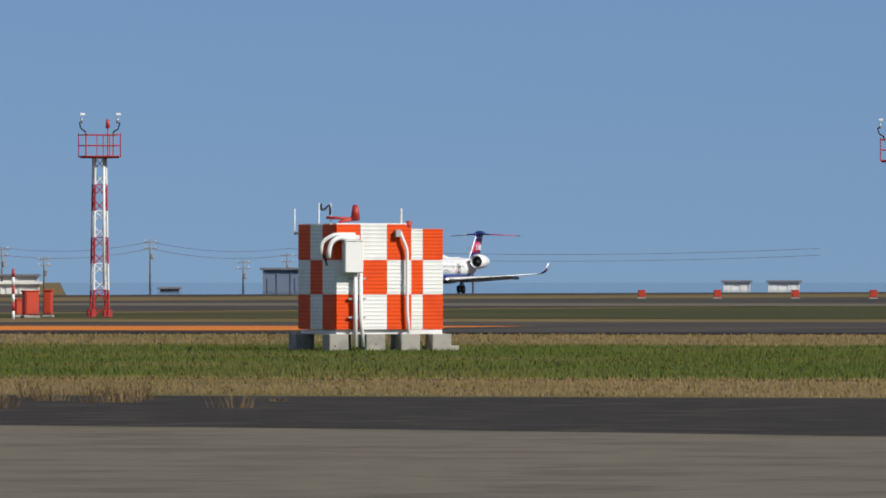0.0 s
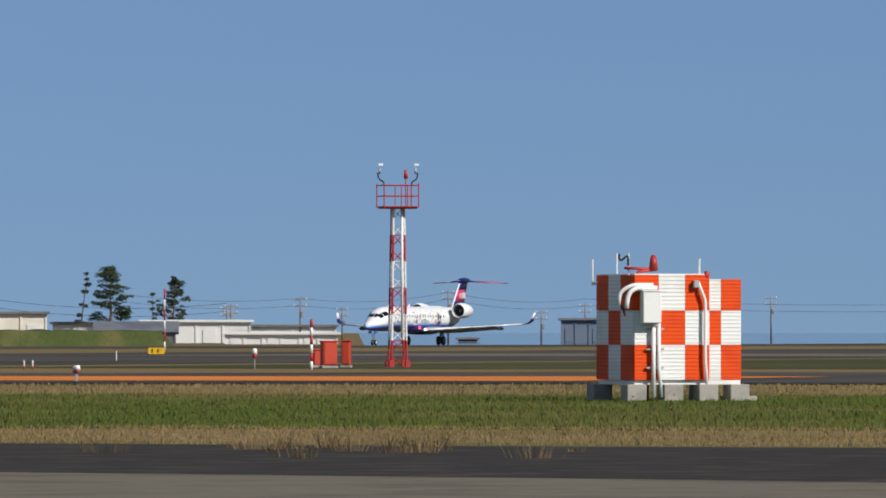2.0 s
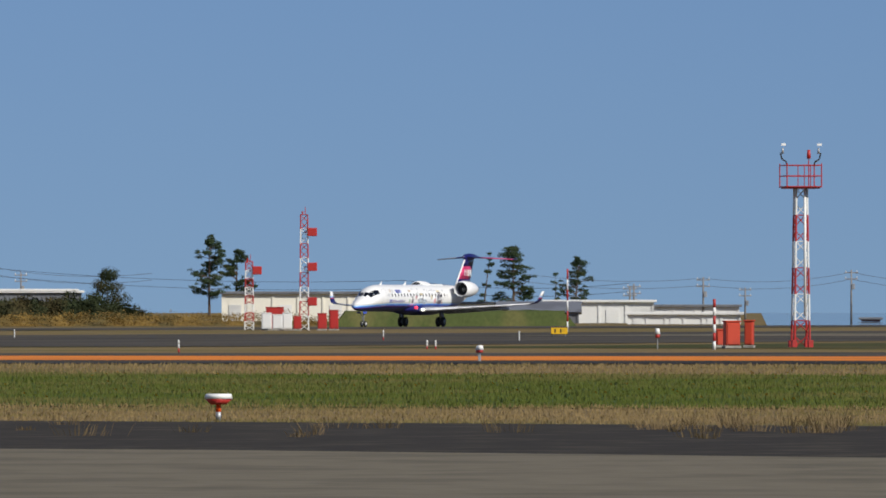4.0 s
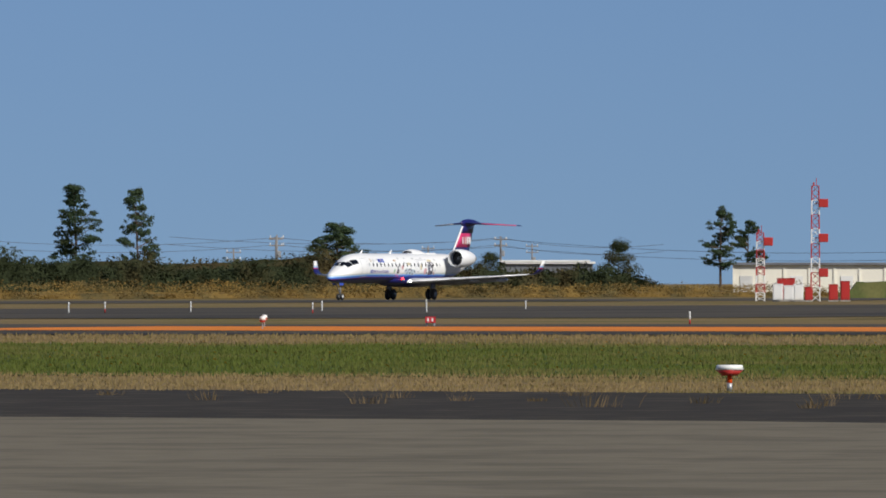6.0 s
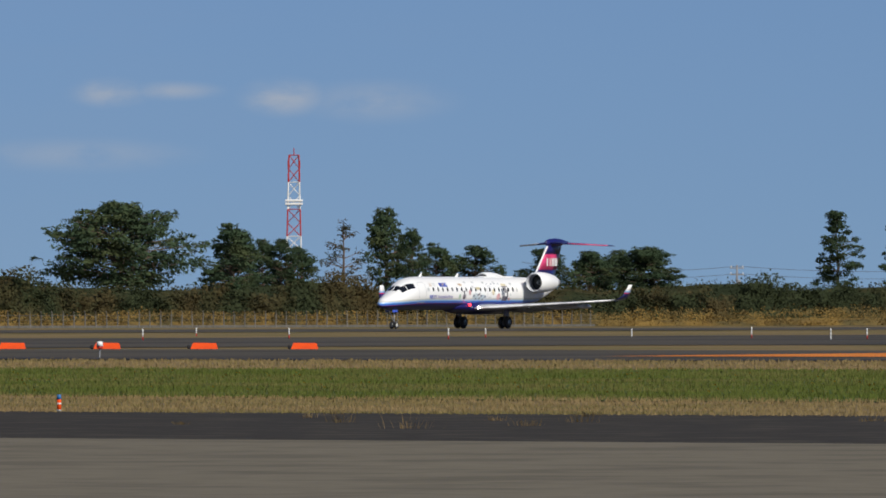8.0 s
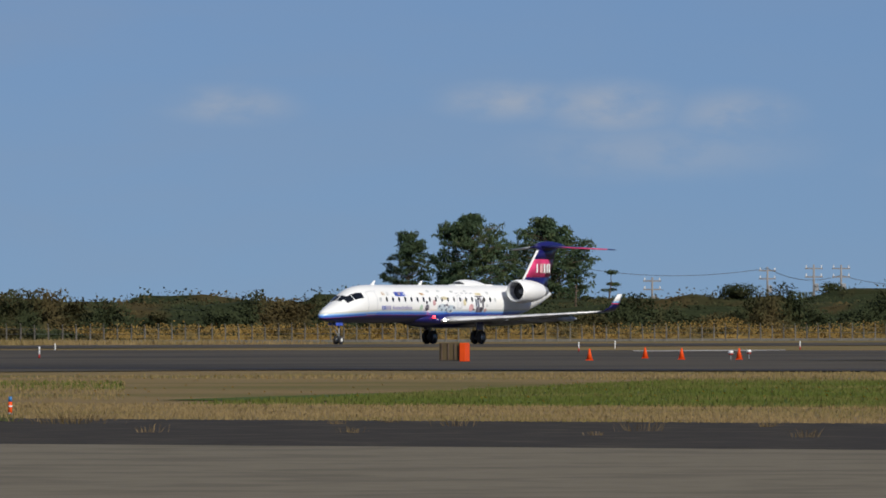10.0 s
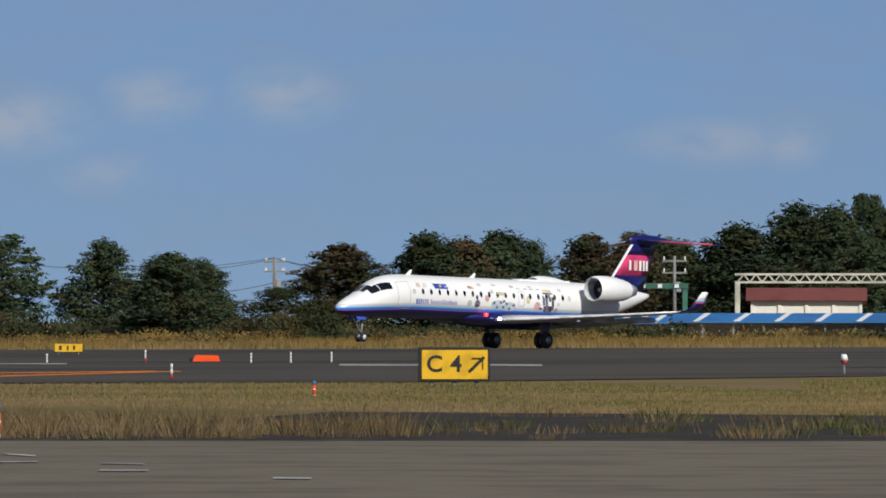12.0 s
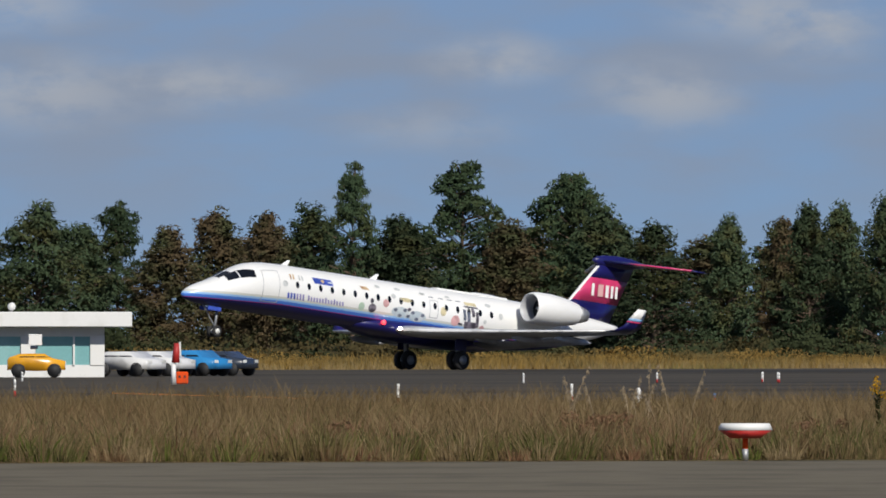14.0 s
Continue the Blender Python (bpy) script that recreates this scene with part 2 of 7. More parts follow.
def pipe(bm, pts, r, n=8, soft=0.12):
    """One bent tube through the points, its corners rounded."""
    pts = [Vector(p) for p in pts]
    line = [pts[0]]
    for a, b, c in zip(pts, pts[1:], pts[2:]):
        u, v = b + (a - b) * min(0.45, soft / (a - b).length), b + (c - b) * min(0.45, soft / (c - b).length)
        line += [u, u * 0.25 + b * 0.5 + v * 0.25, v]
    line.append(pts[-1])
    rings, up = [], None
    for i, p in enumerate(line):
        t = (line[min(i + 1, len(line) - 1)] - line[max(i - 1, 0)]).normalized()
        if up is None:
            up = t.orthogonal().normalized()
        up = (up - t * up.dot(t)).normalized()
        w = t.cross(up)
        ring = [bm.verts.new(p + (up * math.cos(k * math.tau / n) + w * math.sin(k * math.tau / n)) * r) for k in range(n)]
        rings.append(ring)
    for a, b in zip(rings, rings[1:]):
        for k in range(n):
            bm.faces.new((a[k], a[(k + 1) % n], b[(k + 1) % n], b[k]))
    bm.faces.new(rings[0][::-1])
    bm.faces.new(rings[-1])
    bmesh.ops.recalc_face_normals(bm, faces=bm.faces)
    return bm


def sheet(name, corners, z, mat, label, category="ground"):
    turn = sum(a[0] * b[1] - b[0] * a[1] for a, b in zip(corners, [*corners[1:], corners[0]]))
    order = range(len(corners)) if turn > 0 else range(len(corners) - 1, -1, -1)
    ob = raw(name, [(x, y, z) for x, y in corners], [tuple(order)], mat)
    return tagged(ob, label, category, kind="structure")


# ---------------------------------------------------------------- ground
sheet("ground", [(-4000, -3000), (4500, -3000), (4500, 4500), (-4000, 4500)], -0.03, M["meadow"], "flat dry meadow of the airfield reaching the horizon")
# apron and the asphalt shoulder before it, which turns off at a corner
sheet("apron", [(-300, -200), (60, -200), (144.7, 45), (149.3, 53), (155.3, 68), (156.5, 95), (156.5, 117), (146, 131), (110, 146), (-300, 250)], 0.0, M["concrete"], "grey concrete apron with worn streaks", "apron")
sheet("pavement_shoulder", [(60, -200), (189, -200), (191, 70), (196, 95), (197, 165), (146, 131), (156.5, 117), (156.5, 95), (155.3, 68), (149.3, 53), (144.7, 45)], -0.005, M["asphalt"], "dark cracked asphalt shoulder beside the apron", "shoulder")
sheet("ground_turf", [(225, -200), (345, -200), (336, 120), (329, 200), (244, 166), (225, 120)], -0.012, M["lawn"], "strip of green turf between apron and taxiway")
sheet("ground_verge", [(500, -100), (560, 170), (560, 240), (900, 262), (900, 120), (1200, 0)], -0.012, M["dark_turf"], "dark rough turf beyond the taxiway")
sheet("taxiway_1", [(452, -200), (405, 150), (385, 205), (385, 300), (476, 300), (480, 230), (515, 180), (580, -200)], 0.0, M["runway"], "dark asphalt taxiway crossing the turf", "taxiway")
sheet("taxiway_2", [(-200, 268), (236, 261), (290, 240), (340, 256), (384.9, 256), (384.9, 447.9), (-200, 447.9)], 0.0, M["runway"], "wide asphalt taxiway beside the runway", "taxiway")
sheet("taxiway_3", [(385, 300.1), (540, 284), (575, 252), (900, 268), (1600, 290), (1600, 372), (640, 372), (600, 447.9), (385, 447.9)], -0.004, M["runway"], "asphalt taxiway parallel to the runway", "taxiway")
crown = raw("runway", [(x, y, z) for x in (-2000, 1700) for y, z in ((448, 0.0), (460, 0.06), (472.5, 0.10), (485, 0.06), (497, 0.0))], [(i, i + 5, i + 6, i + 1) for i in range(4)], M["runway"])
tagged(crown, "long asphalt runway with pale worn surface and a low crown", "runway", kind="structure")
sheet("taxiway_edge", [(466, -200), (452, -200), (405, 150), (385, 205), (385, 298), (399, 298), (399, 208), (419, 152)], 0.008, M["rubber_marks"], "darker sealed edge of the taxiway", "taxiway")
# glossy sheet added so the ground below the horizon takes the sky's colour
M["water"] = material("sky_mirror_sheet", (0.02, 0.035, 0.05), 0.03, vary=0.05, scale=0.01)
sheet("water", [(1296, 500), (4400, 500), (4400, 1700)], -0.02, M["water"], "glossy sheet added beyond the runway's end to mirror the sky", "water")
# the far pavement's sheen, laid as a pale strip in the concrete colour
sheet("pavement_sheen", [(800, 225), (880, 250), (880, 335), (800, 330)], 0.012, M["concrete"], "pale strip painted in for the sheen on the far pavement", "pavement")

# ---------------------------------------------------------------- the aeroplane: x forward of the main wheels, y to its left
M["navy"] = material("navy_paint", (0.012, 0.012, 0.11), 0.3, vary=0.05, scale=0.5, coat=0.3)
M["magenta"] = material("magenta_paint", (0.66, 0.05, 0.17), 0.35, vary=0.04, scale=0.5, coat=0.2)
M["plane_white"] = material("aircraft_white_paint", (0.86, 0.86, 0.84), 0.3, vary=0.04, scale=0.4, second=(0.83, 0.83, 0.81), coat=0.3)
M["sky_blue"] = material("light_blue_paint", (0.25, 0.48, 0.78), 0.35, vary=0.04, scale=0.5)
M["mid_blue"] = material("blue_paint", (0.05, 0.10, 0.50), 0.35, vary=0.04, scale=0.5)
M["glass_dark"] = material("dark_cabin_glass", (0.012, 0.014, 0.018), 0.12, vary=0.05, scale=1)
M["wing_grey"] = material("grey_wing_skin", (0.50, 0.51, 0.53), 0.4, 0.0, vary=0.08, scale=0.6)
M["bare"] = material("polished_leading_edge", (0.78, 0.78, 0.79), 0.3, 0.1, vary=0.05, scale=1)
M["decal_grey"] = material("grey_blue_decal", (0.48, 0.56, 0.61), 0.4, vary=0.2, scale=2, second=(0.62, 0.66, 0.67))
M["decal_dark"] = material("dark_decal", (0.05, 0.045, 0.06), 0.4, vary=0.2, scale=3, second=(0.22, 0.2, 0.24), blend=0.6)
M["decal_pink"] = material("pink_decal", (0.72, 0.42, 0.42), 0.4, vary=0.08, scale=2)
M["decal_green"] = material("pale_green_decal", (0.42, 0.55, 0.44), 0.4, vary=0.08, scale=2)
M["decal_tan"] = material("tan_decal", (0.55, 0.40, 0.24), 0.4, vary=0.2, scale=3, second=(0.35, 0.2, 0.1))
M["decal_pale"] = material("pale_grey_decal", (0.58, 0.60, 0.60), 0.4, vary=0.06, scale=2)
M["decal_sand"] = material("sand_decal", (0.66, 0.58, 0.36), 0.4, vary=0.12, scale=3)
M["decal_slate"] = material("slate_decal", (0.14, 0.16, 0.22), 0.4, vary=0.2, scale=3)
M["decal_violet"] = material("violet_lettering", (0.30, 0.28, 0.55), 0.4, vary=0.05, scale=2)
M["glow_white"] = material("lit_landing_lamp", (1.0, 0.95, 0.85), 0.3, emit=14.0)
M["glow_red"] = material("lit_red_beacon", (1.0, 0.04, 0.05), 0.3, emit=5.0)


def livery():
    """White above, light blue and blue stripes, a magenta line and a navy belly, by height on the hull."""
    m = material("hull_paint", (0.86, 0.86, 0.84), 0.3, vary=0.04, scale=0.4, second=(0.83, 0.83, 0.81), coat=0.3)
    nt = m.node_tree
    add, link = nt.nodes.new, nt.links.new
    b = nt.nodes["Principled BSDF"]
    old = b.inputs["Base Color"].links[0].from_socket
    co, sep = add("ShaderNodeTexCoord"), add("ShaderNodeSeparateXYZ")
    link(co.outputs["Object"], sep.inputs[0])
    tail = add("ShaderNodeMapRange")
    tail.inputs["From Min"].default_value, tail.inputs["From Max"].default_value = -5.0, -12.5
    tail.inputs["To Min"].default_value, tail.inputs["To Max"].default_value = 0.0, -0.12
    link(sep.outputs["X"], tail.inputs[0])
    nose = add("ShaderNodeMapRange")
    nose.inputs["From Min"].default_value, nose.inputs["From Max"].default_value = 11.5, 17.4
    nose.inputs["To Min"].default_value, nose.inputs["To Max"].default_value = 0.0, 0.24
    link(sep.outputs["X"], nose.inputs[0])
    ends = add("ShaderNodeMath")
    link(tail.outputs[0], ends.inputs[0])
    link(nose.outputs[0], ends.inputs[1])
    z = add("ShaderNodeMath")
    link(sep.outputs["Z"], z.inputs[0])
    link(ends.outputs[0], z.inputs[1])
    last = old
    for top, colour in ((2.62, (0.62, 0.63, 0.58)), (2.50, (0.30, 0.52, 0.82)), (2.40, (0.07, 0.20, 0.66)), (2.24, (0.42, 0.03, 0.22)), (2.21, (0.012, 0.012, 0.11))):
        gate, mix = add("ShaderNodeMath"), add("ShaderNodeMix")
        gate.operation = "LESS_THAN"
        gate.inputs[1].default_value = top
        mix.data_type = "RGBA"
        link(z.outputs[0], gate.inputs[0])
        link(gate.outputs[0], mix.inputs[0])
        link(last, mix.inputs[6])
        mix.inputs[7].default_value = (*colour, 1)
        last = mix.outputs[2]
    link(last, b.inputs["Base Color"])
    return m


NOSE, TAIL, HULL_R, HULL_Z = 17.4, -12.8, 1.345, 3.02


NOSE_D = (0.0, 0.1, 0.3, 0.6, 1.0, 1.5, 1.9, 2.4, 3.0, 3.5, 4.0, 4.5, 5.2, 6.2)
NOSE_TOP = (2.12, 2.28, 2.43, 2.60, 2.78, 2.98, 3.14, 3.40, 3.73, 3.98, 4.15, 4.25, 4.33, 4.365)
NOSE_LOW = (2.06, 1.95, 1.86, 1.80, 1.76, 1.73, 1.71, 1.70, 1.69, 1.685, 1.68, 1.678, 1.676, 1.675)


def hull(x):
    """Half width, half height and centre height of the hull at x."""
    d = NOSE - x
    if d < 6.2:
        k = max(d / 6.2, 0.0)
        w = 0.02 + (HULL_R - 0.02) * (1 - (1 - k) ** 2.1) ** 0.62
        top, low = float(np.interp(d, NOSE_D, NOSE_TOP)), float(np.interp(d, NOSE_D, NOSE_LOW))
        return w, (top - low) / 2, (top + low) / 2
    if x < -4.0:
        k = min((-4.0 - x) / (-4.0 - TAIL), 1.0)
        s = 1 - 0.90 * k ** 1.9
        return HULL_R * s, HULL_R * s, HULL_Z + 0.72 * k ** 1.6
    return HULL_R, HULL_R, HULL_Z


def on_hull(x, a, out=0.0):
    """A point of the hull's port side; a: degrees from the level, upwards."""
    w, hgt, zc = hull(x)
    return (x, (w + out) * math.cos(radians(a)), zc + (hgt + out) * math.sin(radians(a)))


def patch(bm, x0, x1, a0, a1, out=0.012, nx=4, na=4, skew=0.0, round_=False, side=1, back=None):
    """A thin piece of skin on the hull; round_ makes it an oval."""
    if round_:
        xc, ac, rx, ra = (x0 + x1) / 2, (a0 + a1) / 2, (x1 - x0) / 2, (a1 - a0) / 2
        c = bm.verts.new(on_hull(xc, ac, out))
        ring = [bm.verts.new(on_hull(xc + rx * math.cos(i * math.tau / 14), ac + ra * math.sin(i * math.tau / 14), out)) for i in range(14)]
        for i in range(14):
            bm.faces.new((c, ring[i], ring[(i + 1) % 14]))
    else:
        g = [[bm.verts.new(on_hull(x0 + (x1 - x0) * i / nx + skew * j / na, a0 + (a1 - a0) * j / na + (((1 - i / nx) * (back[0] + (back[1] - back[0]) * j / na)) if back else 0), out)) for j in range(na + 1)] for i in range(nx + 1)]
        for i in range(nx):
            for j in range(na):
                bm.faces.new((g[i][j], g[i + 1][j], g[i + 1][j + 1], g[i][j + 1]))
    if side < 0:
        for v in bm.verts:
            v.co.y = -v.co.y
    bmesh.ops.recalc_face_normals(bm, faces=bm.faces)
    return bm


def loft(bm, rings, cap=True):
    vs = [[bm.verts.new(p) for p in r] for r in rings]
    n = len(vs[0])
    for a, b in zip(vs, vs[1:]):
        for i in range(n):
            bm.faces.new((a[i], a[(i + 1) % n], b[(i + 1) % n], b[i]))
    if cap:
        bm.faces.new(vs[0][::-1])
        bm.faces.new(vs[-1])
    bmesh.ops.recalc_face_normals(bm, faces=bm.faces)
    return bm


def aerofoil(lead, chord, thick, across, n=7):
    """A wing section: lead is its front point, across maps (back, up) onto space."""
    top = []
    for i in range(n + 1):
        k = i / n
        c = k * k
        t = thick * chord * 1.45 * (math.sqrt(c) * 1.0 - c) * 1.3
        top.append((c * chord, max(t, 0.002 * chord)))
    loop = top + [(c, -u * 0.7) for c, u in top[-2:0:-1]]
    return [across(lead, c, u) for c, u in loop]


def flat(lead, back, up):
    return (lead[0] - back, lead[1], lead[2] + up)


def upright(lead, back, up):
    return (lead[0] - back, lead[1] + up, lead[2])


def build_plane():
    plane = thing("airliner", "white twin-engined jet with navy belly rolling along the runway", "airplane")
    paint = livery()
    bm = bmesh.new()
    xs = [NOSE - d for d in (0.0, 0.05, 0.12, 0.3, 0.6, 1.0, 1.5, 1.9, 2.4, 3.0, 3.5, 4.0, 4.5, 5.2, 6.2)]
    xs += [11.2 - i * 1.26 for i in range(1, 13)] + [-4.5, -5.5, -6.5, -7.5, -8.5, -9.5, -10.5, -11.3, -12.0, -12.5, TAIL]
    rings = []
    for x in xs:
        w, hgt, zc = hull(x)
        rings.append([(x, w * math.cos(i * math.tau / 36), zc + hgt * math.sin(i * math.tau / 36)) for i in range(36)])
    fuselage = part("fuselage", loft(bm, rings), paint, plane, "white hull with light blue stripe and navy belly", True)
    # belly fairing at the wing root
    bm = bmesh.new()
    rings = []
    for x, s in ((6.8, 0.05), (6.0, 0.5), (4.8, 0.85), (2.5, 1.0), (-1.5, 1.0), (-3.2, 0.8), (-4.6, 0.4), (-5.4, 0.05)):
        rings.append([(x, 1.5 * s * math.cos(i * math.tau / 20), 1.92 + 0.62 * s * math.sin(i * math.tau / 20)) for i in range(20)])
    part("belly_fairing", loft(bm, rings), M["navy"], plane, "navy belly fairing", True)
    # cockpit panes, doors, cabin windows
    for side in (1, -1):
        part("cockpit_pane", patch(bmesh.new(), NOSE - 3.0, NOSE - 2.35, 38, 68, 0.016, 4, 4, side=side, back=(-5, -4)), M["glass_dark"], fuselage, "dark cockpit window", True)
        part("cockpit_pane", patch(bmesh.new(), NOSE - 3.95, NOSE - 3.06, 32, 63, 0.016, 5, 5, side=side, back=(-8, -17)), M["glass_dark"], fuselage, "dark cockpit window", True)
        part("windscreen", patch(bmesh.new(), NOSE - 2.75, NOSE - 2.05, 66, 88, 0.016, 4, 4, side=side), M["glass_dark"], fuselage, "dark windscreen", True)
        for i in range(18):
            x = 10.77 - i * 0.795
            part("cabin_window", patch(bmesh.new(), x - 0.12, x + 0.12, 5.5, 21, 0.012, round_=True, side=side), M["glass_dark"], fuselage)
        for x0, x1, a0, a1 in ((11.95, 13.05, -34, 44), (1.0, 1.6, -14, 27)):
            bm = bmesh.new()
            for q in ((x0, x0 + 0.04, a0, a1), (x1 - 0.04, x1, a0, a1), (x0, x1, a0, a0 + 1.8), (x0, x1, a1 - 1.8, a1)):
                g = patch(bmesh.new(), *q, 0.01, 3, 6)
                me = bpy.data.meshes.new("outline")
                g.to_mesh(me)
                g.free()
                bm.from_mesh(me)
                bpy.data.meshes.remove(me)
            if side < 0:
                for v in bm.verts:
                    v.co.y = -v.co.y
            part("door_seam", bm, M["wing_grey"], fuselage, "grey door outline")
    # decals on the port side: plain shapes in the livery's colours
    for i in range(6):
        x = 11.36 - i * 0.205
        part("letter_bar", patch(bmesh.new(), x - 0.12, x, -19, -6, 0.012, 1, 3, 0.07), M["mid_blue"] if i < 3 else M["decal_violet"], fuselage, "blue lettering bar")
    for i in range(13):
        x = 9.98 - i * 0.197
        part("letter_bar", patch(bmesh.new(), x - 0.11, x, -18, -9 + (3 if i in (0, 6, 9) else 0), 0.012, 1, 2, 0.05), M["decal_violet"], fuselage, "violet lettering bar")
    part("crest", patch(bmesh.new(), 8.25, 9.55, 23, 38, 0.012, 4, 3, 0.1), M["mid_blue"], fuselage, "blue rectangular emblem")
    part("crest_spot", patch(bmesh.new(), 8.85, 9.1, 27, 35, 0.018, round_=True), M["decal_tan"], fuselage, "tan spot of the emblem")
    part("crest_bar", patch(bmesh.new(), 8.35, 8.6, 28, 32, 0.018, 1, 2), M["decal_grey"], fuselage, "pale bar of the emblem")
    for x in (11.22, 11.02, 10.62, 10.42):
        part("letter_bar", patch(bmesh.new(), x - 0.10, x, 25, 38, 0.012, 1, 3), M["decal_tan"] if x > 10.8 else M["decal_pale"], fuselage, "small pale lettering bar")
    # x, half width, lowest and highest angle, colour
    dots = ((11.6, 0.17, 6, 20, "decal_pale"), (6.3, 0.21, -21, -3, "decal_green"), (4.65, 0.21, -6, 12, "decal_pink"), (5.55, 0.27, -22, -2, "decal_dark"), (5.62, 0.12, -2, 10, "decal_dark"),
            (3.62, 0.62, -24, 0, "decal_grey"), (2.42, 0.62, -28, -4, "decal_grey"), (0.65, 0.20, -6, 14, "decal_sand"), (-0.25, 0.30, -24, 0, "decal_pink"), (3.25, 0.42, 12, 22, "decal_sand"),
            (4.1, 0.16, 16, 28, "decal_pale"), (-2.15, 0.16, -26, -14, "decal_pink"), (-2.3, 0.12, -10, 0, "decal_pale"), (-3.4, 0.15, 5, 20, "decal_pale"), (3.7, 0.22, 38, 46, "decal_pale"), (2.0, 0.2, 36, 44, "decal_pale"),
            (0.2, 0.18, 38, 45, "decal_pale"), (-2.6, 0.2, 30, 40, "decal_pale"), (5.1, 0.18, 36, 46, "decal_pale"))
    for x, w, a0, a1, k in dots:
        part("decal", patch(bmesh.new(), x - w, x + w, a0, a1, 0.011, round_=True), M[k], fuselage, "plain round decal")
    for x, a in ((3.95, -8), (3.6, -19), (3.3, -6), (3.02, -18), (2.75, -9), (2.4, -22), (2.05, -12), (3.02, -3)):
        part("decal", patch(bmesh.new(), x - 0.13, x + 0.13, a - 4, a + 4, 0.016, round_=True), M["decal_dark" if a > -5 else "decal_slate"], fuselage, "small dark decal patch")
    part("decal", patch(bmesh.new(), 5.75, 6.25, 27, 35, 0.012, 3, 2, 0.15), M["decal_tan"], fuselage, "small tan decal")
    # x from, x to, lowest and highest angle of the angular decals
    for x0, x1, a0, a1, k in ((-1.75, -0.95, -26, -10, "decal_dark"), (-1.3, -1.08, -10, 12, "decal_slate"), (-1.9, -1.7, -20, 14, "decal_dark"), (-1.6, -1.38, 2, 20, "decal_dark"),
                              (-1.0, -0.8, -8, 16, "decal_slate"), (-1.85, -0.85, 21, 25, "decal_dark"), (-1.75, -0.95, 27, 35, "decal_sand"), (-0.8, -0.5, -20, -15, "decal_dark")):
        part("decal", patch(bmesh.new(), x0, x1, a0, a1, 0.014, 3, 3, 0.08), M[k], fuselage, "dark angular decal" if k != "decal_sand" else "sand-coloured decal")
    for x in (1.6, 0.9, 0.3, -0.3):
        part("decal", patch(bmesh.new(), x - 0.35, x, 33, 35, 0.012, 2, 1), M["decal_slate"], fuselage, "thin dark line of lettering")
    # aerials and beacon
    for x in (10.75, 4.6):
        bm = bmesh.new()
        loft(bm, [[(x + 0.25, 0.03, 4.3), (x + 0.25, -0.03, 4.3), (x - 0.25, -0.03, 4.3), (x - 0.25, 0.03, 4.3)],
                  [(x - 0.28, 0.015, 4.66), (x - 0.28, -0.015, 4.66), (x - 0.46, -0.015, 4.66), (x - 0.46, 0.015, 4.66)]])
        part("blade_aerial", bm, M["plane_white"], plane)
    cube_part("aerial_hump", plane, M["plane_white"], (-2.2, 0, 4.36), (5.0, 0.6, 0.12), 0.04)
    for side, panel in ((1, "port"), (-1, "starboard")):
        wing = build_wing(plane, side)
        build_engine(plane, side)
        build_main_gear(plane, side)
    build_tail(plane)
    build_nose_gear(plane)
    return plane


